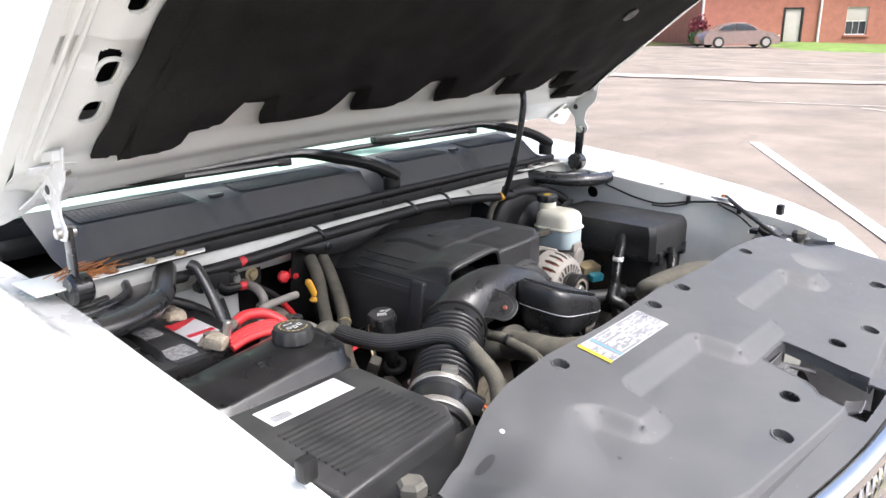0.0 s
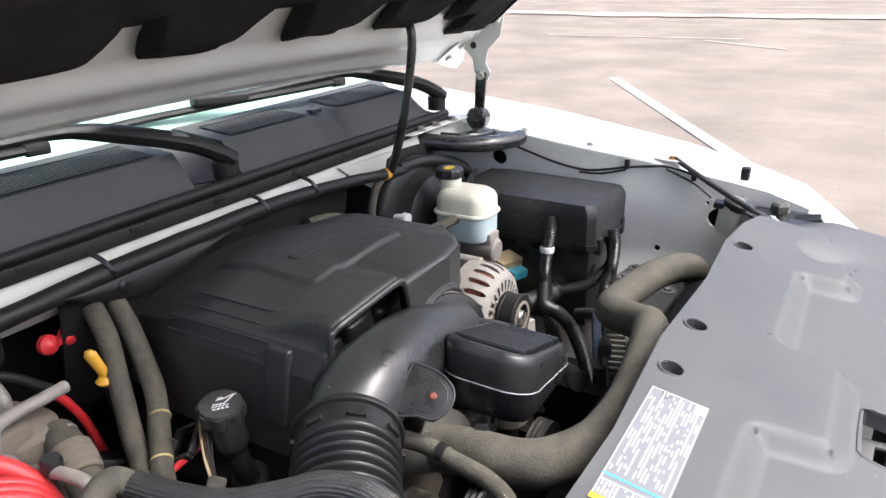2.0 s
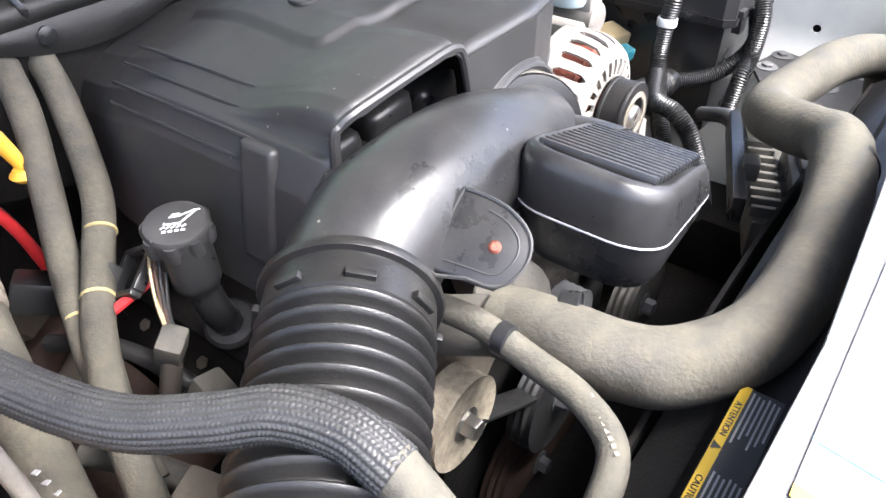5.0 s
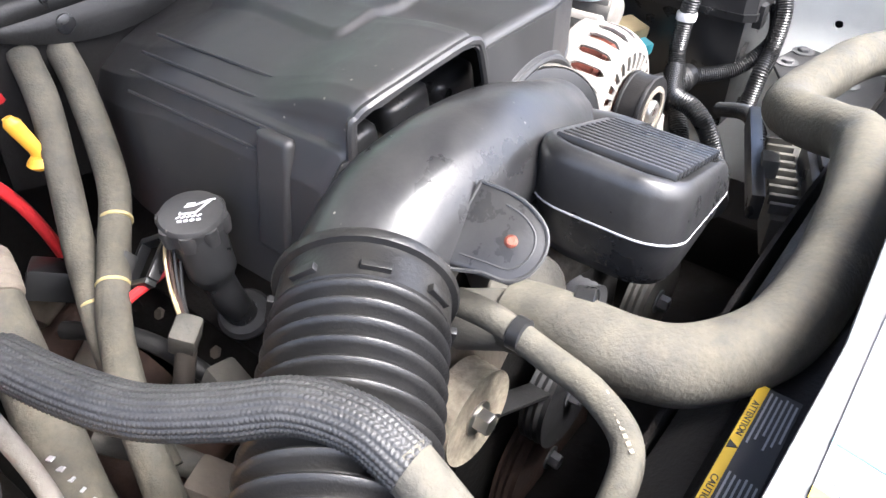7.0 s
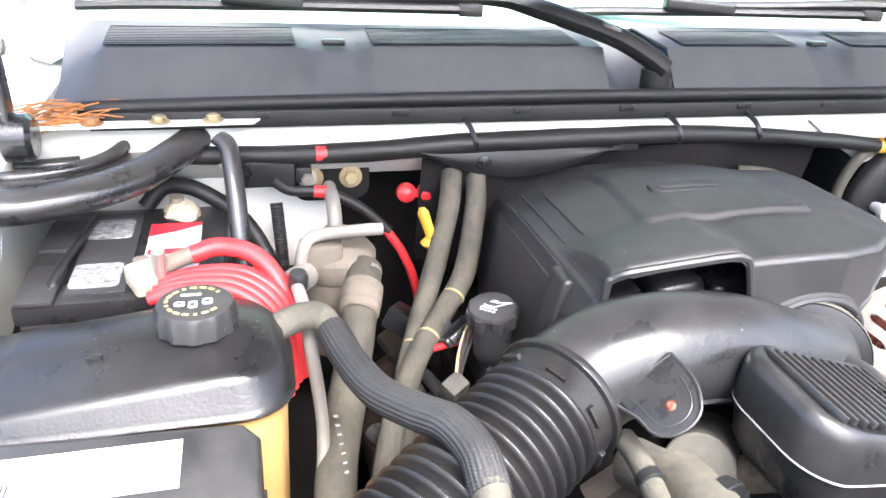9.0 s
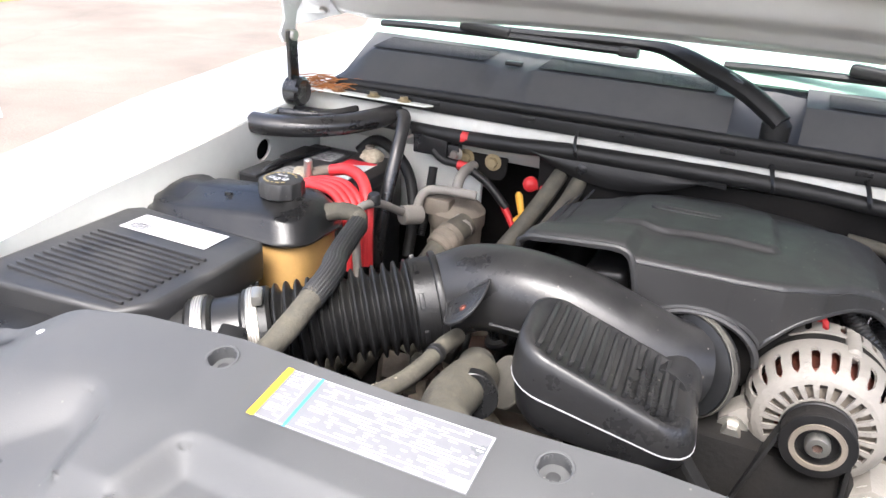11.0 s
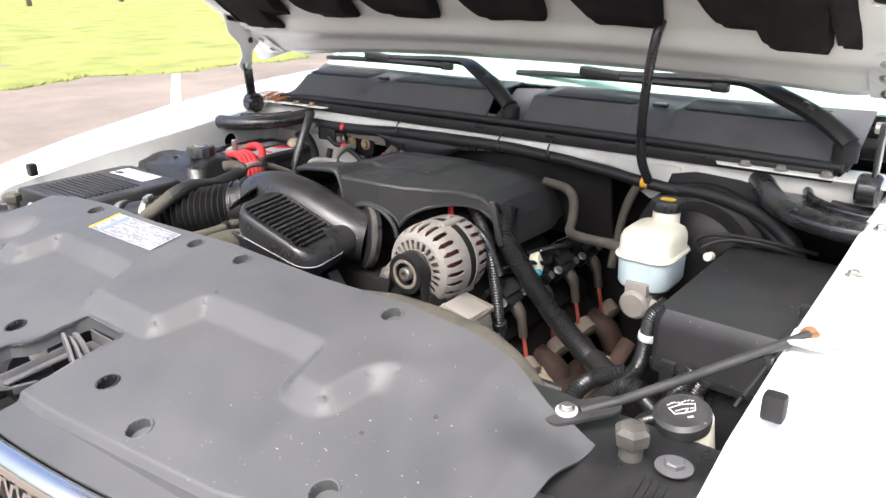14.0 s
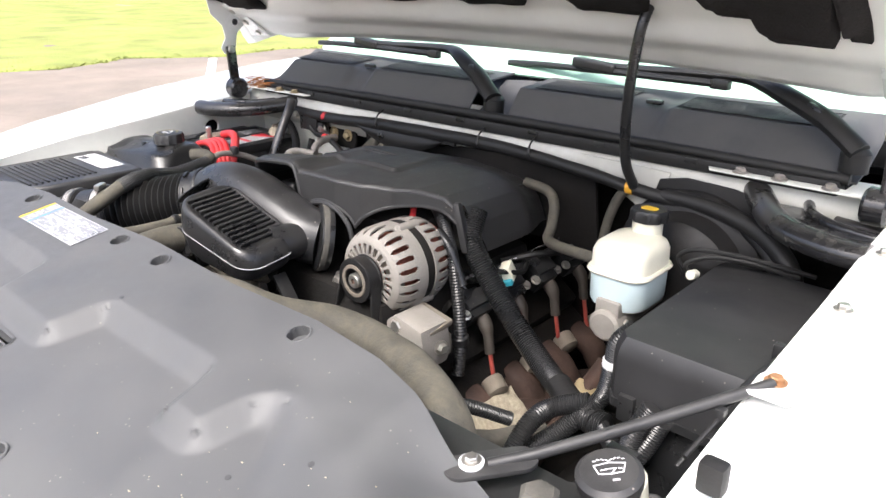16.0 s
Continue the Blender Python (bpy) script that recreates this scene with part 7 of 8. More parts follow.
def braided(pts, r):
    """A sleeve of woven strands: two crossing families of raised ridges."""
    bm = bmesh.new()
    path = even(spline(pts, 10), 0.0009)
    up, s, rings, seg = None, 0.0, [], 128
    for i, p in enumerate(path):
        way = (path[min(i + 1, len(path) - 1)] - path[max(i - 1, 0)]).normalized()
        up = up or (Vector((0, 0, 1)) - way * way.z).normalized()
        up = (up - way * up.dot(way)).normalized()
        side = way.cross(up)
        s = i * 0.0009
        ring = []
        for k in range(seg):
            a = 2 * math.pi * k / seg
            column = int(k * 22 / seg)
            across = (k * 22 / seg) % 1
            g = r + 0.0011 * math.sin(across * math.pi) ** 0.6 + 0.00042 * math.sin(s * 2300 + (across * 3.4 if column % 2 else -across * 3.4))
            ring.append(bm.verts.new(p + side * g * math.cos(a) + up * g * math.sin(a)))
        rings.append(ring)
    for lo, hi in zip(rings, rings[1:]):
        for k in range(seg):
            bm.faces.new((lo[k], lo[(k + 1) % seg], hi[(k + 1) % seg], hi[k]))
    bm.faces.new(rings[0])
    bm.faces.new(rings[-1])
    return bm


M_BRAID = mat("braided_sleeve", (0.022, 0.022, 0.0225), 0.42, 0.0, var=0.3, scale=300, bump=0.2, fine=900, dust=0.10, dustcol=(0.3, 0.29, 0.27))
part("sleeve", braided(bpath, 0.0132), M_BRAID, braid, "dark woven braid sleeve", angle=80)
part("lower_end", tube([(-0.376, 0.742, 1.107), (-0.379, 0.712, 1.091), (-0.384, 0.685, 1.076), (-0.397, 0.664, 1.055), (-0.42, 0.645, 1.01), (-0.44, 0.635, 0.95)], 0.0135, 14, sag=0.05), M_HOSE, braid, "bare dusty hose end")
small = hose("bypass_hose", [(-0.235, 0.815, 1.060), (-0.238, 0.782, 1.064), (-0.242, 0.745, 1.060), (-0.250, 0.705, 1.058), (-0.268, 0.676, 1.054), (-0.298, 0.668, 1.04), (-0.33, 0.672, 1.0), (-0.35, 0.68, 0.94)], 0.0095, M_HOSE, "thin dusty rubber hose with faded grey lettering")
for k in range(9):
    part("print_bar", box((-0.2515 - 0.0030 * k, 0.699 - 0.0035 * k, 1.0668 - 0.0006 * k), (0.0022, 0.0026, 0.0008), 0, pose(0, 0, 0, 0, 0, -40)), M_CRUST, small)
part("clip", lathe([(0.0098, -0.005), (0.0112, -0.004), (0.0112, 0.004), (0.0098, 0.005)], (-0.239, 0.765, 1.063), (0, -1, 0), 16), M_PLAST, small)

# fan shroud with caution label
shroud = thing("fan_shroud", (-0.1, 0.66, 0.9), "dirty black fan shroud with a yellow caution label", "fan shroud")
part("top", sheet(40, 12, lambda u, v: Vector((-0.42 + 0.86 * u, 0.60 + 0.074 * v, 1.044 - 0.03 * v ** 2 - 0.012 * smoothstep(0.5, 0.55, v) + 0.002 * noise.noise(Vector((u * 30, v * 5, 0))))), 0.004), M_SHROUD, shroud)
part("skirt", sheet(30, 8, lambda u, v: Vector((-0.42 + 0.86 * u, 0.675 + 0.012 * math.sin(u * 3.1), 1.003 - 0.25 * v)), 0.004), M_DARK, shroud)
lab2 = part("caution_label", box((-0.232, 0.6215, 1.0462), (0.12, 0.024, 0.0006), 0), M_INK_SHADE, shroud, "black and yellow caution label")
part("yellow_strip", box((-0.232, 0.6320, 1.0467), (0.12, 0.0062, 0.0006), 0), M_YELINK, lab2)
for k in range(6):
    for x in (-0.265, -0.197):
        part("print_bar", box((x + 0.002 * (k % 3), 0.6265 - 0.0030 * k, 1.0468), (0.044 - 0.006 * (k % 3), 0.0012, 0.0005), 0), M_GREYINK, lab2)


def word(text, size, m, mat_, parent, name="lettering"):
    cu = bpy.data.curves.new(name, "FONT")
    cu.body, cu.size, cu.extrude, cu.align_x, cu.align_y = text, size, 0.0002, "CENTER", "CENTER"
    ob = new(name, cu)
    bpy.context.view_layer.update()
    me = bpy.data.meshes.new_from_object(ob.evaluated_get(bpy.context.evaluated_depsgraph_get()))
    bpy.data.objects.remove(ob)
    me.transform(m)
    me.materials.clear()
    me.materials.append(mat_)
    o = new(name, me)
    o.parent = parent
    return o


word("CAUTION", 0.0054, pose(-0.262, 0.6320, 1.0472, 0, 0, 180), M_INK_SHADE, lab2)
word("ATTENTION", 0.0054, pose(-0.202, 0.6320, 1.0472, 0, 0, 180), M_INK_SHADE, lab2)
for x in (-0.282, -0.226):
    part("warning_triangle", prism([(-0.0032, -0.0025), (0.0032, -0.0025), (0, 0.003)], 0, 0.0005, 0, pose(x, 0.6320, 1.0470, 0, 0, 180)), M_INK_SHADE, lab2)

# control module on the shroud
ecu = thing("control_module", (0.25, 0.80, 0.9), "dusty engine control module with plugged black connectors", "control module")
em = pose(0.262, 0.703, 0.930, 0, 0, 20)
part("case", box((0.262, 0.703, 0.915), (0.17, 0.085, 0.05), 0.005, pose(0, 0, 0, 0, 0, 20)), M_HOSE_D, ecu, "dusty cast case")
for k in range(9):
    part("fin", box(em @ Vector((-0.072 + 0.018 * k, 0.03, 0.016)), (0.006, 0.03, 0.012), 0.001, pose(0, 0, 0, 0, 0, 20)), M_HOSE_D, ecu)
part("bracket", box(em @ Vector((0, 0.062, 0.03)), (0.20, 0.014, 0.030), 0.003, pose(0, 0, 0, 0, 0, 20)), M_PLAST, ecu, "black plastic bracket")
part("clip_post", box(em @ Vector((-0.03, 0.050, 0.042)), (0.024, 0.018, 0.022), 0.003, pose(0, 0, 0, 0, 0, 20)), M_HOSE_D, ecu)
for k in range(2):
    conn = part("connector", box(em @ Vector((-0.005, -0.012 - 0.052 * k, 0.022 - 0.025 * k)), (0.115, 0.042, 0.036), 0.006, pose(0, 0, 0, 0, 0, 20)), M_PLAST, ecu, "black multi-pin connector")
    part("lever", box(em @ Vector((0.01, -0.014 - 0.052 * k, 0.043 - 0.025 * k)), (0.075, 0.026, 0.010), 0.003, pose(0, 0, 0, 0, 0, 20)), M_PLAST_D, conn)
    for j in range(5):
        part("wire", tube([em @ Vector((-0.055, -0.02 + 0.004 * j - 0.052 * k, 0.015)), em @ Vector((-0.085, -0.02 + 0.005 * j - 0.05 * k, 0.005)), em @ Vector((-0.12, -0.01 + 0.004 * j - 0.05 * k, -0.03))], 0.0013, 5, 4), (M_BRASS, M_REDBOOT, M_LABEL, M_SEAL, M_BRASS)[j], conn)

tie = thing("radiator_tie_plate", (0.62, 0.76, 0.89), "black steel tie plate with bolts below the hose", "plate")
part("plate", prism([(0.44, 0.74), (0.66, 0.865), (0.75, 0.845), (0.70, 0.70), (0.56, 0.66)], 0.894, 0.900, 0.002), M_PLAST_D, tie)
for bx, by in ((0.664, 0.842), (0.722, 0.835), (0.48, 0.752), (0.637, 0.745)):
    part("bolt", hexbolt((bx, by, 0.900), (0, 0, 1), 0.009, 0.005, 1.9), M_LATCH, tie, "plated flange bolt")

# ---- firewall harness and cables ----
har = thing("wiring_harness", (0.1, 1.27, 1.16), "long black taped wiring harness tied along the firewall", "wiring harness")
part("trunk", tube([(-0.60, 1.285, 1.150), (-0.47, 1.275, 1.150), (-0.36, 1.270, 1.153), (-0.243, 1.268, 1.160), (-0.10, 1.267, 1.163), (0.046, 1.267, 1.165), (0.169, 1.266, 1.160), (0.28, 1.262, 1.152), (0.38, 1.255, 1.142), (0.47, 1.262, 1.130), (0.56, 1.268, 1.115), (0.62, 1.245, 1.09), (0.65, 1.22, 1.06)], lambda s: 0.0105 + 0.003 * math.sin(min(1, s * 1.6) * 3.14), 14, 8, sag=0.08), M_SEAL, har)
for x in (-0.243, 0.046, 0.169):
    part("cable_tie", tube([(x + 0.006, 1.258, 1.155), (x + 0.004, 1.254, 1.166), (x, 1.264, 1.180), (x - 0.004, 1.285, 1.188)], 0.0035, 8, 6, flat=0.5), M_PLAST, har)
for x, m in ((-0.43, M_RED), (0.385, M_YELLOW)):
    part("tape", lathe([(0.0112, -0.007), (0.0116, -0.006), (0.0116, 0.006), (0.0112, 0.007)], (x, 1.272 if x < 0 else 1.2555, 1.151 if x < 0 else 1.1418), (1, 0.0, 0.03 if x < 0 else -0.05), 16), m, har, "band of coloured tape")
flap = sheet(30, 8, lambda u, v: Vector((-0.31 + 0.30 * u, 1.262 - 0.006 * math.sin(v * 3.1), 1.156 - 0.040 * v * max(0.0, math.sin(min(1, u * 1.1 + 0.02) * math.pi)) ** 0.8 - 0.004 * u)), 0.004)
part("rubber_flap", flap, M_SEAL, har, "black rubber flap with push pin")
part("push_pin", lathe([(0.009, 0), (0.009, 0.003), (0.004, 0.005)], (-0.225, 1.258, 1.138), (0, -1, 0), 16), M_PLAST, har)
red = thing("starter_cable", (-0.4, 1.28, 1.09), "black cable with red taped and sleeved stretches", "cable")
part("black_run", tube([(-0.49, 1.27, 1.12), (-0.468, 1.272, 1.105), (-0.43, 1.27, 1.102), (-0.385, 1.27, 1.08), (-0.345, 1.265, 1.045)], 0.007, 10), M_SEAL, red)
part("red_run", tube([(-0.352, 1.266, 1.05), (-0.328, 1.26, 1.015), (-0.312, 1.255, 0.975), (-0.30, 1.25, 0.92)], 0.0062, 10), M_RED, red, "red sleeved cable")
part("tape", lathe([(0.0076, -0.011), (0.008, -0.010), (0.008, 0.010), (0.0076, 0.011)], (-0.43, 1.27, 1.102), (1, 0, -0.1), 14), M_RED, red)
jb = thing("junction_block", (-0.5, 1.28, 1.1), "small black cable junction block on the firewall", "junction block")
part("body", box((-0.495, 1.282, 1.128), (0.065, 0.03, 0.034), 0.004), M_PLAST, jb)
part("side", box((-0.452, 1.278, 1.125), (0.02, 0.02, 0.02), 0.003), M_PLAST, jb)
for x, z in ((-0.54, 1.145), (-0.448, 1.12)):
    part("stud", hexbolt((x, 1.275, z), (0, -1, 0), 0.008, 0.01), M_STEEL, jb)
knob = thing("red_terminal", (-0.30, 1.30, 1.08), "pair of bright red terminal covers", "terminal cover")
for x in (-0.318, -0.290):
    part("cover", lathe([(0.009, 0), (0.013, 0.004), (0.013, 0.012), (0.008, 0.018), (0.001, 0.02)], (x, 1.305, 1.083), (0.1, -1, 0.2), 20), M_RED, knob)
part("link", box((-0.304, 1.298, 1.083), (0.03, 0.012, 0.010), 0.003), M_RED, knob)
solo("black_rod", tube([(-0.548, 1.262, 1.178), (-0.537, 1.248, 1.165), (-0.531, 1.20, 1.09), (-0.530, 1.17, 1.02), (-0.532, 1.15, 0.93)], 0.0115, 12, 8, flat=0.8), M_BLACKSTEEL, "glossy black steel brace rod beside the battery", "rod")
solo("ground_cable", tube([(-0.64, 1.275, 1.09), (-0.615, 1.285, 1.112), (-0.575, 1.275, 1.108), (-0.525, 1.25, 1.075), (-0.495, 1.215, 1.02), (-0.49, 1.19, 0.95)], 0.010, 12, sag=0.05), M_SEAL, "thick black battery ground cable", "cable")
solo("ribbed_conduit", loom([(-0.487, 1.27, 1.09), (-0.484, 1.25, 1.04), (-0.482, 1.22, 0.98)], 0.008), M_PLAST, "black ribbed conduit dropping beside the battery", "conduit")
for k, (pts, r, m) in enumerate(([[(-0.345, 1.085, 0.972), (-0.325, 1.075, 0.986), (-0.303, 1.066, 0.998), (-0.276, 1.066, 1.008)], 0.0042, M_RED],)):
    solo("engine_wire", tube(pts, r, 8), m, "loose red sleeved wire beside the oil filler", "wire")
for k, (c, s, m) in enumerate((((-0.315, 0.985, 0.93), (0.028, 0.035, 0.03), M_HOSE_D), ((-0.375, 0.93, 0.90), (0.04, 0.05, 0.035), M_ALU_D), ((-0.335, 1.19, 0.95), (0.04, 0.05, 0.03), M_PLAST))):
    solo("wiring_connector", box(c, s, 0.005, pose(0, 0, 0, 20, 15, 30 * k)), m, "grimy plastic wiring connector on the engine", "connector")

clip = thing("wire_bracket", (-0.325, 1.05, 1.0), "black plastic wire bracket with an open frame beside the oil filler", "bracket")
bmx = pose(-0.298, 1.088, 0.998, -35, -25, 25)
for c, sz in (((0, 0.018, 0), (0.046, 0.006, 0.010)), ((0, -0.022, 0), (0.040, 0.006, 0.010)), ((-0.022, 0, 0), (0.006, 0.044, 0.010)), ((0.020, 0.002, 0), (0.006, 0.038, 0.010))):
    part("bar", box(bmx @ Vector(c), sz, 0.0015, bmx.to_3x3().to_4x4()), M_PLAST, clip)
part("clip", box(bmx @ Vector((-0.006, 0.012, 0.012)), (0.018, 0.012, 0.014), 0.003, bmx.to_3x3().to_4x4()), M_PLAST_D, clip)
part("green_seal", box(bmx @ Vector((-0.026, 0.034, 0.010)), (0.006, 0.004, 0.006), 0.001, bmx.to_3x3().to_4x4()), M_TEAL, clip)
part("silver_tag", box(bmx @ Vector((-0.010, 0.032, 0.014)), (0.010, 0.016, 0.002), 0.0005, bmx.to_3x3().to_4x4()), M_STEEL, clip)
sensor = thing("oil_sensor", (-0.318, 1.02, 0.94), "dusty sensor plug with a bundle of thin wires", "sensor")
part("plug", box((-0.315, 1.028, 0.962), (0.026, 0.022, 0.030), 0.004, pose(0, 0, 0, 20, -15, 30)), M_HOSE_D, sensor)
part("boot", tube([(-0.318, 1.027, 0.950), (-0.326, 1.026, 0.930), (-0.333, 1.028, 0.905)], 0.009, 12, 5), M_BOOT, sensor)
part("nut", lathe([(0.016, 0), (0.016, 0.012), (0.010, 0.016)], (-0.336, 1.028, 0.892), (0.2, 0, 1), 6), M_CRUST, sensor)
for k in range(6):
    d = Vector((0.0025 * (k % 3), 0.003 * (k // 3), 0.0015 * k))
    part("wire", tube([Vector((-0.313, 1.03, 0.972)) + d, Vector((-0.308, 1.04, 0.990)) + d * 1.5, Vector((-0.298, 1.052, 1.008)) + d * 2, Vector((-0.282, 1.07, 1.015)) + d * 2], 0.0015, 6, 5), (M_BRASS, M_RUST, M_SEAL)[k % 3], sensor, "thin coloured wire")
knock = thing("block_sensor", (-0.27, 0.99, 0.90), "greasy sensor screwed into the engine block", "sensor")
part("body", lathe([(0.014, 0), (0.016, 0.004), (0.016, 0.018), (0.011, 0.022), (0.011, 0.034)], (-0.262, 0.985, 0.905), (-0.5, -0.5, 0.7), 20), M_RUST, knock)
part("terminal", lathe([(0.006, 0), (0.006, 0.006), (0.004, 0.008)], (-0.275, 0.97, 0.928), (-0.5, -0.5, 0.7), 14), M_STEEL, knock)
for pts, r_, m_ in (([(-0.36, 1.15, 0.93), (-0.33, 1.09, 0.935), (-0.31, 1.03, 0.915), (-0.30, 0.96, 0.88)], 0.008, M_SEAL), ([(-0.40, 1.05, 0.90), (-0.37, 0.99, 0.89), (-0.345, 0.93, 0.87)], 0.011, M_HOSE_D), ([(-0.33, 0.98, 0.885), (-0.30, 0.94, 0.88), (-0.285, 0.90, 0.86)], 0.006, M_RUST)):
    solo("block_pipe", tube(pts, r_, 10, 6, sag=0.08), m_, "grimy pipe low beside the engine block", "pipe", "pipes beside the block")

# pine straw caught beside the cowl
bm = bmesh.new()
for k in range(46):
    c = Vector((random.uniform(-0.745, -0.675), random.uniform(1.27, 1.31), 1.19 + random.uniform(0, 0.02)))
    a = random.uniform(-0.7, 1.2)
    d = Vector((math.cos(a), math.sin(a) * 0.5, random.uniform(-0.05, 0.35))) * random.uniform(0.015, 0.045)
    tube([c - d, c + Vector((0, 0, 0.004)), c + d], 0.0009, 4, 2, bm)
solo("pine_straw", bm, M_STRAW, "tuft of dry orange pine needles caught by the cowl", "pine needles", kind="stuff")

# ---- driver's side of the engine ----
lm = thing("wiring_conduit", (0.35, 0.98, 0.9), "thick black corrugated conduit running down to the fuse box", "conduit")
part("main", loom([(0.200, 1.075, 1.105), (0.210, 1.048, 1.068), (0.228, 1.045, 1.036), (0.262, 1.045, 0.995), (0.300, 1.040, 0.958), (0.352, 1.030, 0.920), (0.405, 1.010, 0.898), (0.460, 0.980, 0.892), (0.505, 0.955, 0.893), (0.54, 0.95, 0.895)], 0.0185, 0.0040, seg=16), M_PLAST, lm)
part("branch", loom([(0.50, 0.95, 0.897), (0.522, 0.968, 0.93), (0.531, 0.969, 0.98), (0.538, 0.966, 1.02), (0.556, 0.975, 1.045)], 0.0125, 0.0036), M_PLAST, lm)
part("branch", loom([(0.50, 0.955, 0.895), (0.47, 0.93, 0.86), (0.43, 0.90, 0.82)], 0.014, 0.0038), M_PLAST, lm)
part("branch", loom([(0.53, 0.95, 0.895), (0.59, 0.90, 0.90), (0.63, 0.865, 0.94), (0.65, 0.875, 0.99)], 0.012, 0.0036), M_PLAST, lm)
part("tape_band", lathe([(0.0145, -0.006), (0.015, -0.005), (0.015, 0.005), (0.0145, 0.006)], (0.532, 0.969, 0.985), (0.1, 0.0, 1), 16), M_LABEL, lm, "white marker band")
part("wrap", tube([(0.43, 0.997, 0.896), (0.470, 0.974, 0.892), (0.525, 0.951, 0.894)], 0.0205, 14, sag=0.05), M_SEAL, lm)
v2 = thing("alternator_harness", (0.2, 0.98, 0.95), "taped wiring harness dropping behind the alternator", "wiring harness")
part("trunk", loom([(0.150, 1.03, 1.110), (0.172, 1.024, 1.085), (0.208, 1.003, 1.049), (0.228, 0.995, 0.986), (0.244, 0.985, 0.915), (0.248, 0.975, 0.85)], 0.0105, 0.005), M_PLAST, v2)
part("branch", loom([(0.175, 1.005, 1.08), (0.205, 1.0, 1.06), (0.235, 1.0, 1.0)], 0.008, 0.005), M_PLAST, v2)
part("red_wire", tube([(0.120, 1.005, 1.108), (0.133, 0.990, 1.096), (0.150, 0.987, 1.082), (0.165, 0.992, 1.062)], 0.0055, 8), M_RED, v2)
part("collar", lathe([(0.013, -0.008), (0.015, -0.006), (0.015, 0.006), (0.013, 0.008)], (0.244, 0.984, 0.912), (0.05, -0.1, 1), 16), M_PLAST, v2)
pd = thing("heater_pipe", (0.33, 1.2, 1.0), "dull grey heater pipe behind the engine cover", "pipe")
part("run", tube([(0.16, 1.27, 1.105), (0.215, 1.262, 1.10), (0.245, 1.24, 1.085), (0.252, 1.225, 1.05), (0.262, 1.20, 1.035), (0.30, 1.17, 1.04), (0.38, 1.13, 1.055), (0.44, 1.115, 1.06)], 0.0095, 12, sag=0.04), M_HOSE, pd)
solo("vacuum_hose", tube([(0.395, 1.255, 1.145), (0.365, 1.262, 1.125), (0.345, 1.265, 1.08), (0.335, 1.26, 1.02), (0.33, 1.25, 0.96)], 0.0085, 12, sag=0.05), M_HOSE, "pale dusty hose dropping from the firewall", "hose")
cn = thing("injector_connector", (0.27, 1.11, 1.0), "cream and teal injector connector", "connector")
part("body", box((0.238, 1.118, 0.990), (0.020, 0.028, 0.030), 0.004, pose(0, 0, 0, 15, -20, 20)), M_RESV, cn)
part("lock", box((0.243, 1.110, 0.975), (0.022, 0.02, 0.010), 0.003, pose(0, 0, 0, 15, -20, 20)), M_TEAL, cn)
bc = thing("relay_block", (0.53, 1.05, 0.91), "yellow and teal connector block below the reservoir", "connector")
part("yellow_block", box((0.535, 1.062, 0.940), (0.06, 0.045, 0.022), 0.004, pose(0, 0, 0, 10, 0, -20)), M_BRASS, bc)
part("teal_block", box((0.535, 1.045, 0.922), (0.04, 0.05, 0.02), 0.004, pose(0, 0, 0, 10, 0, -20)), M_TEAL, bc)
cb = thing("booster_cable", (0.56, 1.15, 1.08), "thin black cables looping over the brake booster", "cable")
part("loop", tube([(0.535, 1.16, 1.062), (0.525, 1.155, 1.085), (0.55, 1.16, 1.10), (0.60, 1.18, 1.098), (0.66, 1.20, 1.09), (0.70, 1.22, 1.08)], 0.0035, 8), M_SEAL, cb)
part("loop", tube([(0.545, 1.155, 1.062), (0.54, 1.15, 1.078), (0.57, 1.165, 1.092), (0.62, 1.185, 1.09), (0.68, 1.215, 1.075)], 0.0035, 8), M_SEAL, cb)
part("switch", cyl((0.55, 1.165, 1.06), (0.55, 1.145, 1.064), 0.0075, 14), M_RESV, cb)
# thin cable along the inner fender
fc = thing("fender_cable", (0.76, 0.95, 1.1), "thin black cables clipped along the inner fender", "cable")
part("run", tube([(0.757, 1.185, 1.142), (0.760, 1.121, 1.123), (0.759, 1.05, 1.105), (0.758, 0.979, 1.096), (0.758, 0.93, 1.103), (0.759, 0.885, 1.113), (0.760, 0.84, 1.120), (0.760, 0.797, 1.124), (0.759, 0.74, 1.113), (0.752, 0.69, 1.096)], 0.0027, 8), M_SEAL, fc)
part("branch", tube([(0.756, 0.99, 1.090), (0.755, 0.94, 1.093), (0.756, 0.885, 1.108)], 0.0024, 8), M_SEAL, fc)
part("branch", tube([(0.757, 0.80, 1.120), (0.752, 0.74, 1.098), (0.742, 0.70, 1.075)], 0.0024, 8), M_SEAL, fc)
for y, z in ((0.884, 1.120), (0.742, 1.112)):
    solo("cable_clip", box((0.759, y, z), (0.010, 0.011, 0.022), 0.003), M_PLAST, "small black cable clip on the inner fender", "clip", "cable clips")

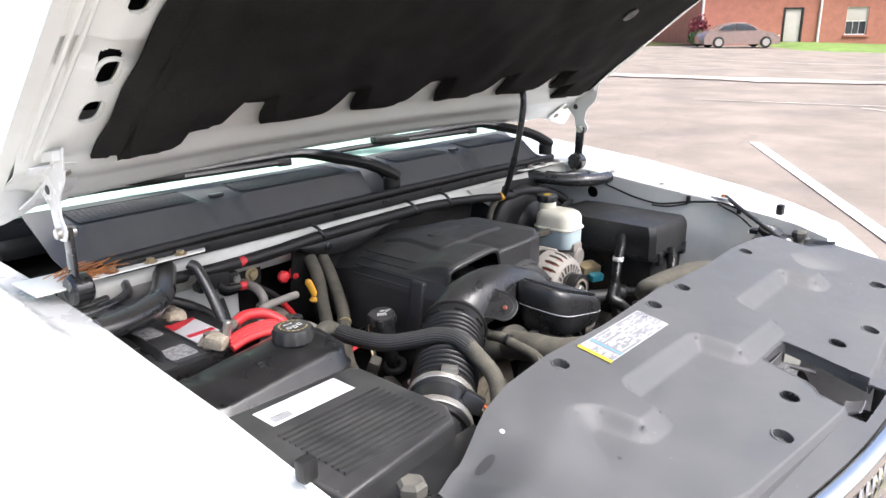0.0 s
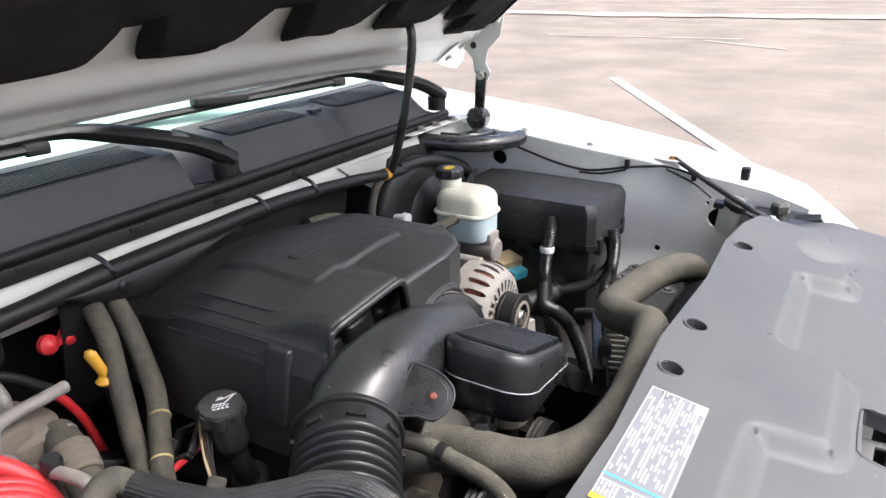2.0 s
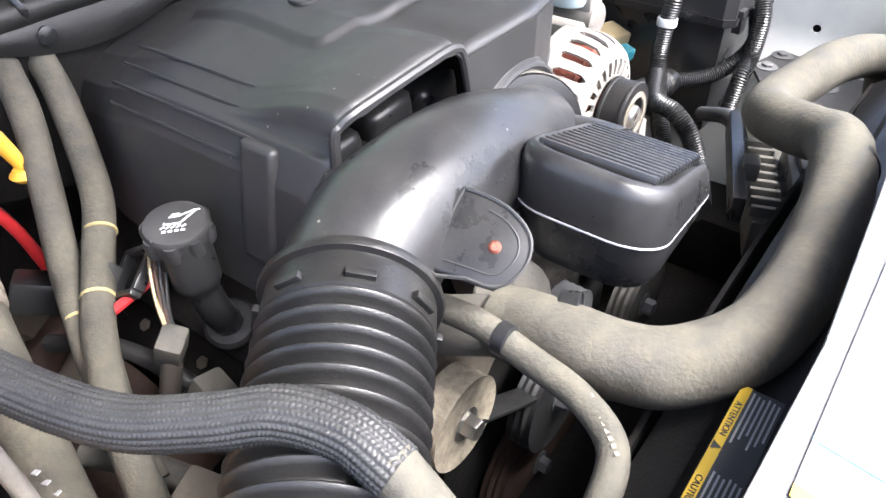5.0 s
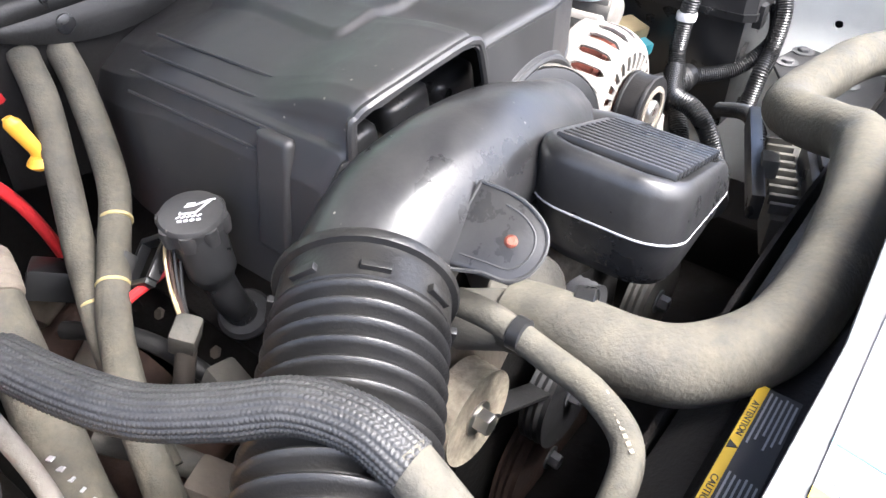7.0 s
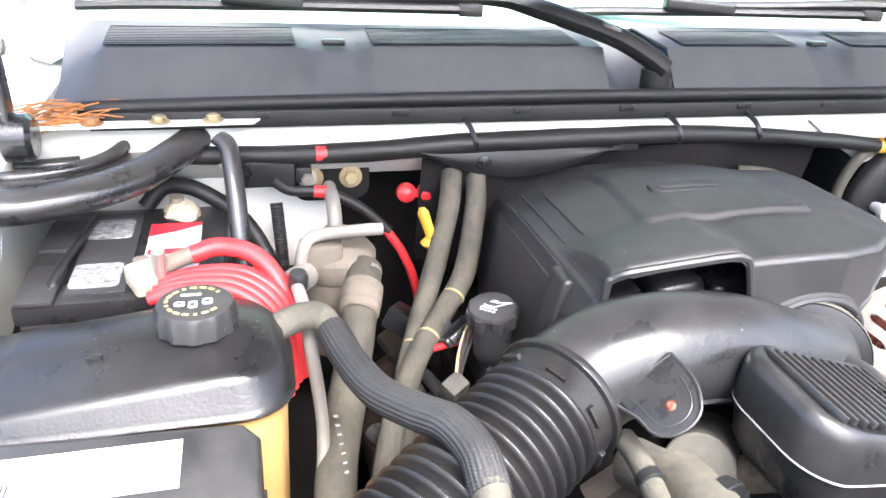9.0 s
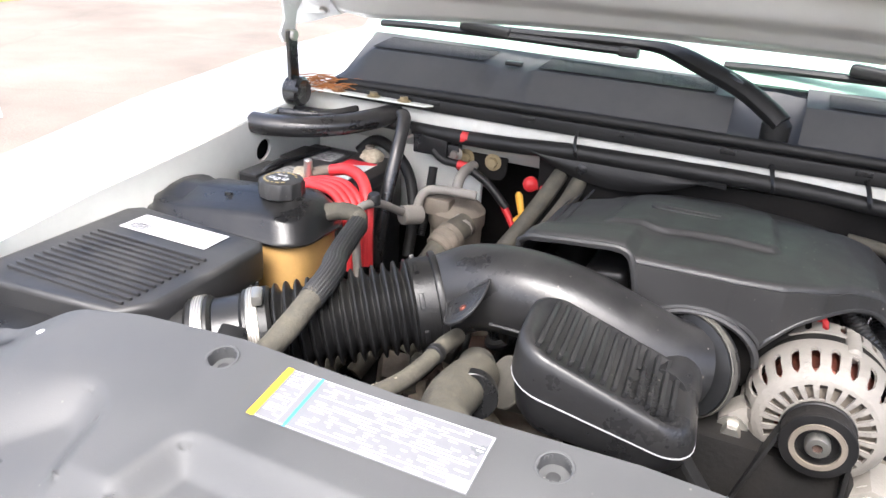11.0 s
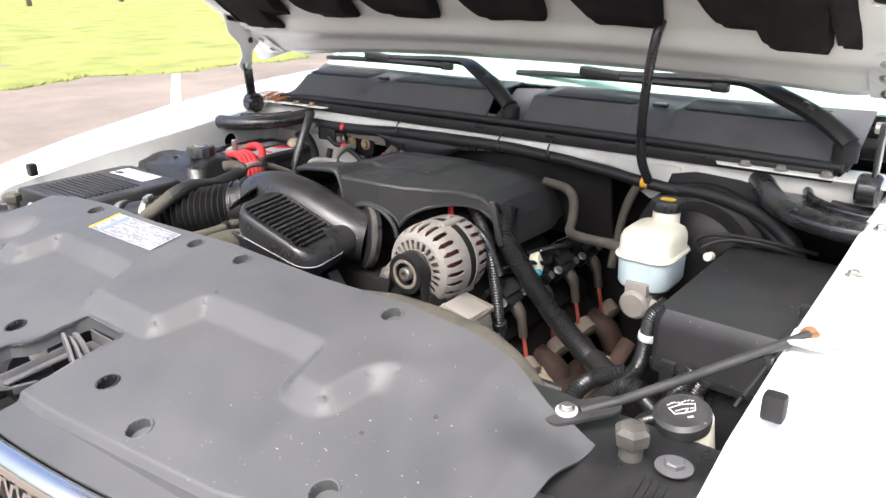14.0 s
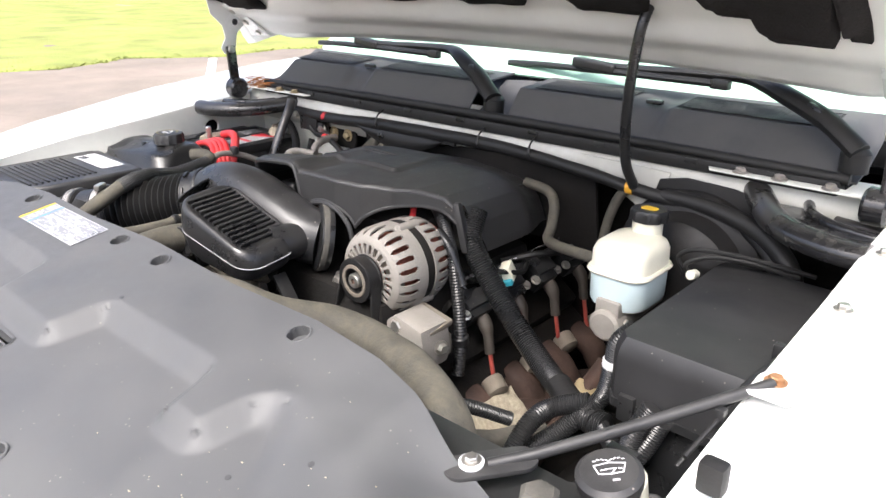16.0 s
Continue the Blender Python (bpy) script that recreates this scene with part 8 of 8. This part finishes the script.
# brace rod, washer filler, support details
br = thing("support_brace", (0.7, 0.66, 1.09), "black brace rod bolted between radiator cover and fender", "brace")
part("rod", tube([(0.624, 0.580, 1.0845), (0.640, 0.600, 1.088), (0.658, 0.622, 1.093), (0.72, 0.705, 1.113), (0.785, 0.790, 1.137)], 0.0058, 10), M_PLAST_D, br)
part("eye", prism(rounded(0.085, 0.034, 0.016, 6, 0.014, 0), 0, 0.005, 0.0015, pose(0.616, 0.572, 1.0805, 0, -4, 50)), M_PLAST_D, br)
part("washer", lathe([(0.0105, 0), (0.0115, 0.001), (0.0115, 0.003), (0.008, 0.0045)], (0.614, 0.570, 1.0855), (0, -0.1, 1), 24), M_LABEL, br, "pale washer")
part("bolt", hexbolt((0.614, 0.570, 1.0890), (0, -0.1, 1), 0.006, 0.004), M_STEEL, br)
part("end", prism([(0.770, 0.765), (0.805, 0.765), (0.82, 0.80), (0.815, 0.835), (0.778, 0.832), (0.768, 0.80)], 1.132, 1.136, 0.001), M_WHITE, br, "white fender tab")
part("bolt", hexbolt((0.785, 0.795, 1.136), (0, 0, 1), 0.007, 0.005), M_BOLT, br, "rusty bolt")
wf = thing("washer_filler", (0.71, 0.645, 1.0), "black washer fluid cap with white windscreen symbol", "washer cap")
part("neck", cyl((0.715, 0.655, 1.02), (0.71, 0.648, 1.078), 0.028, 24), M_RESV, wf)
wc = part("cap", lathe([(0.026, -0.008), (0.0285, -0.006), (0.0295, 0.002), (0.0295, 0.007), (0.025, 0.011), (0.001, 0.0125)], (0.709, 0.642, 1.078), (-0.05, -0.22, 1), 36), M_PLAST_D, wf)
part("hinge", box((0.70, 0.676, 1.078), (0.03, 0.02, 0.012), 0.003), M_PLAST, wf)
cap_up = Vector((-0.05, -0.22, 1)).normalized()
cap_side = Vector((-0.6, 0.74, 0)).cross(cap_up).normalized()
wm = Matrix.Translation((0.709, 0.6405, 1.0903)) @ Matrix((cap_side, cap_up.cross(cap_side), cap_up)).transposed().to_4x4() @ Matrix.Scale(0.8, 4)
for a_, b_ in (((-0.013, -0.007), (-0.017, 0.005)), ((0.013, -0.007), (0.017, 0.005)), ((-0.013, -0.007), (0.0, -0.0085)), ((0.0, -0.0085), (0.013, -0.007)), ((-0.017, 0.005), (0.0, 0.008)), ((0.0, 0.008), (0.017, 0.005)), ((0.0, -0.008), (0.006, -0.001)), ((-0.010, -0.002), (-0.004, -0.0015)), ((-0.002, -0.001), (0.004, -0.001)), ((0.009, -0.0015), (0.012, -0.002))):
    part("symbol_line", prism(stroke(a_, b_, 0.0013), 0, 0.0006, 0, wm), M_LABEL, wc, "white printed line")
for sx in (-1, 1):
    for k in range(4):
        x = sx * (0.001 + 0.0045 * k)
        part("symbol_spray", prism(stroke((x, 0.0105 + 0.0024 * math.sin(k * 0.9)), (x + sx * 0.002, 0.0115 + 0.0024 * math.sin(k * 0.9 + 0.4)), 0.0013), 0, 0.0006, 0, wm), M_LABEL, wc)
part("print_bar", prism(rounded(0.008, 0.003, 0.001, 2, 0.004, -0.017), 0, 0.0006, 0, wm), M_GREYINK, wc)
for side in (-1, 1):
    ft = thing("cover_bracket", (side * 0.70, 0.52, 1.05), "black ribbed plastic bracket bolted to the radiator support", "bracket")
    part("arm", box((side * 0.725, 0.535, 1.056), (0.038, 0.085, 0.020), 0.004, pose(0, 0, 0, -8, 0, side * 8)), M_PLAST, ft)
    for k in range(4):
        part("rib", box((side * (0.714 + 0.0075 * k), 0.530, 1.0655), (0.0030, 0.070, 0.006), 0.001, pose(0, 0, 0, -8, 0, side * 8)), M_PLAST, ft)
    part("bolt", hexbolt((side * 0.731, 0.568, 1.071), (0, 0, 1), 0.010, 0.006, 1.8), M_LATCH, ft)
    part("clip_arm", tube([(side * 0.60, 0.49, 1.060), (side * 0.645, 0.485, 1.058), (side * 0.71, 0.515, 1.054)], 0.008, 8, flat=0.5), M_PLAST, ft)

# battery tray, strut mounts and other supports low in the bay
for name, c, s, m, lab_ in (("battery_tray", (-0.63, 1.12, 0.86), (0.26, 0.36, 0.04), M_PLAST, "black plastic battery tray"), ("frame_rail", (-0.50, 0.95, 0.66), (0.12, 1.1, 0.16), M_DARK, "grimy steel frame rail"), ("frame_rail", (0.50, 0.95, 0.66), (0.12, 1.1, 0.16), M_DARK, "grimy steel frame rail below the fuse box")):
    solo(name, box(c, s, 0.01), m, lab_, name.replace("_", " "))
solo("crossmember", box((0, 0.75, 0.60), (1.1, 0.25, 0.08), 0.015), M_DARK, "dark steel crossmember under the engine", "crossmember")
solo("lower_hose", tube([(0.28, 0.80, 0.86), (0.33, 0.84, 0.84), (0.38, 0.90, 0.82), (0.40, 1.0, 0.80)], 0.018, 14, sag=0.06), M_HOSE_D, "dark lower hose beside the manifold", "hose")
loomD = thing("fuse_conduit", (0.5, 0.85, 0.9), "black corrugated conduits beside the fuse box", "conduit")
part("run", loom([(0.505, 0.962, 0.915), (0.460, 0.940, 0.897), (0.450, 0.905, 0.890), (0.445, 0.875, 0.865), (0.44, 0.85, 0.82), (0.43, 0.83, 0.77)], 0.0140, 0.0036), M_PLAST, loomD)
part("run", loom([(0.640, 0.868, 1.01), (0.628, 0.859, 0.98), (0.613, 0.858, 0.932), (0.580, 0.858, 0.905), (0.557, 0.86, 0.845)], 0.0125, 0.0036), M_PLAST, loomD)
part("run", loom([(0.44, 0.865, 0.905), (0.40, 0.82, 0.93), (0.36, 0.79, 0.93), (0.33, 0.775, 0.91)], 0.010, 0.0036), M_PLAST, loomD)

solo("vent_hose", tube([(0.44, 1.262, 1.138), (0.52, 1.258, 1.135), (0.60, 1.245, 1.120), (0.655, 1.225, 1.090), (0.675, 1.222, 1.05)], lambda q: 0.012 + 0.003 * q, 14, 8, sag=0.05), M_SEAL, "thick black hose curving down behind the fuse box", "hose")
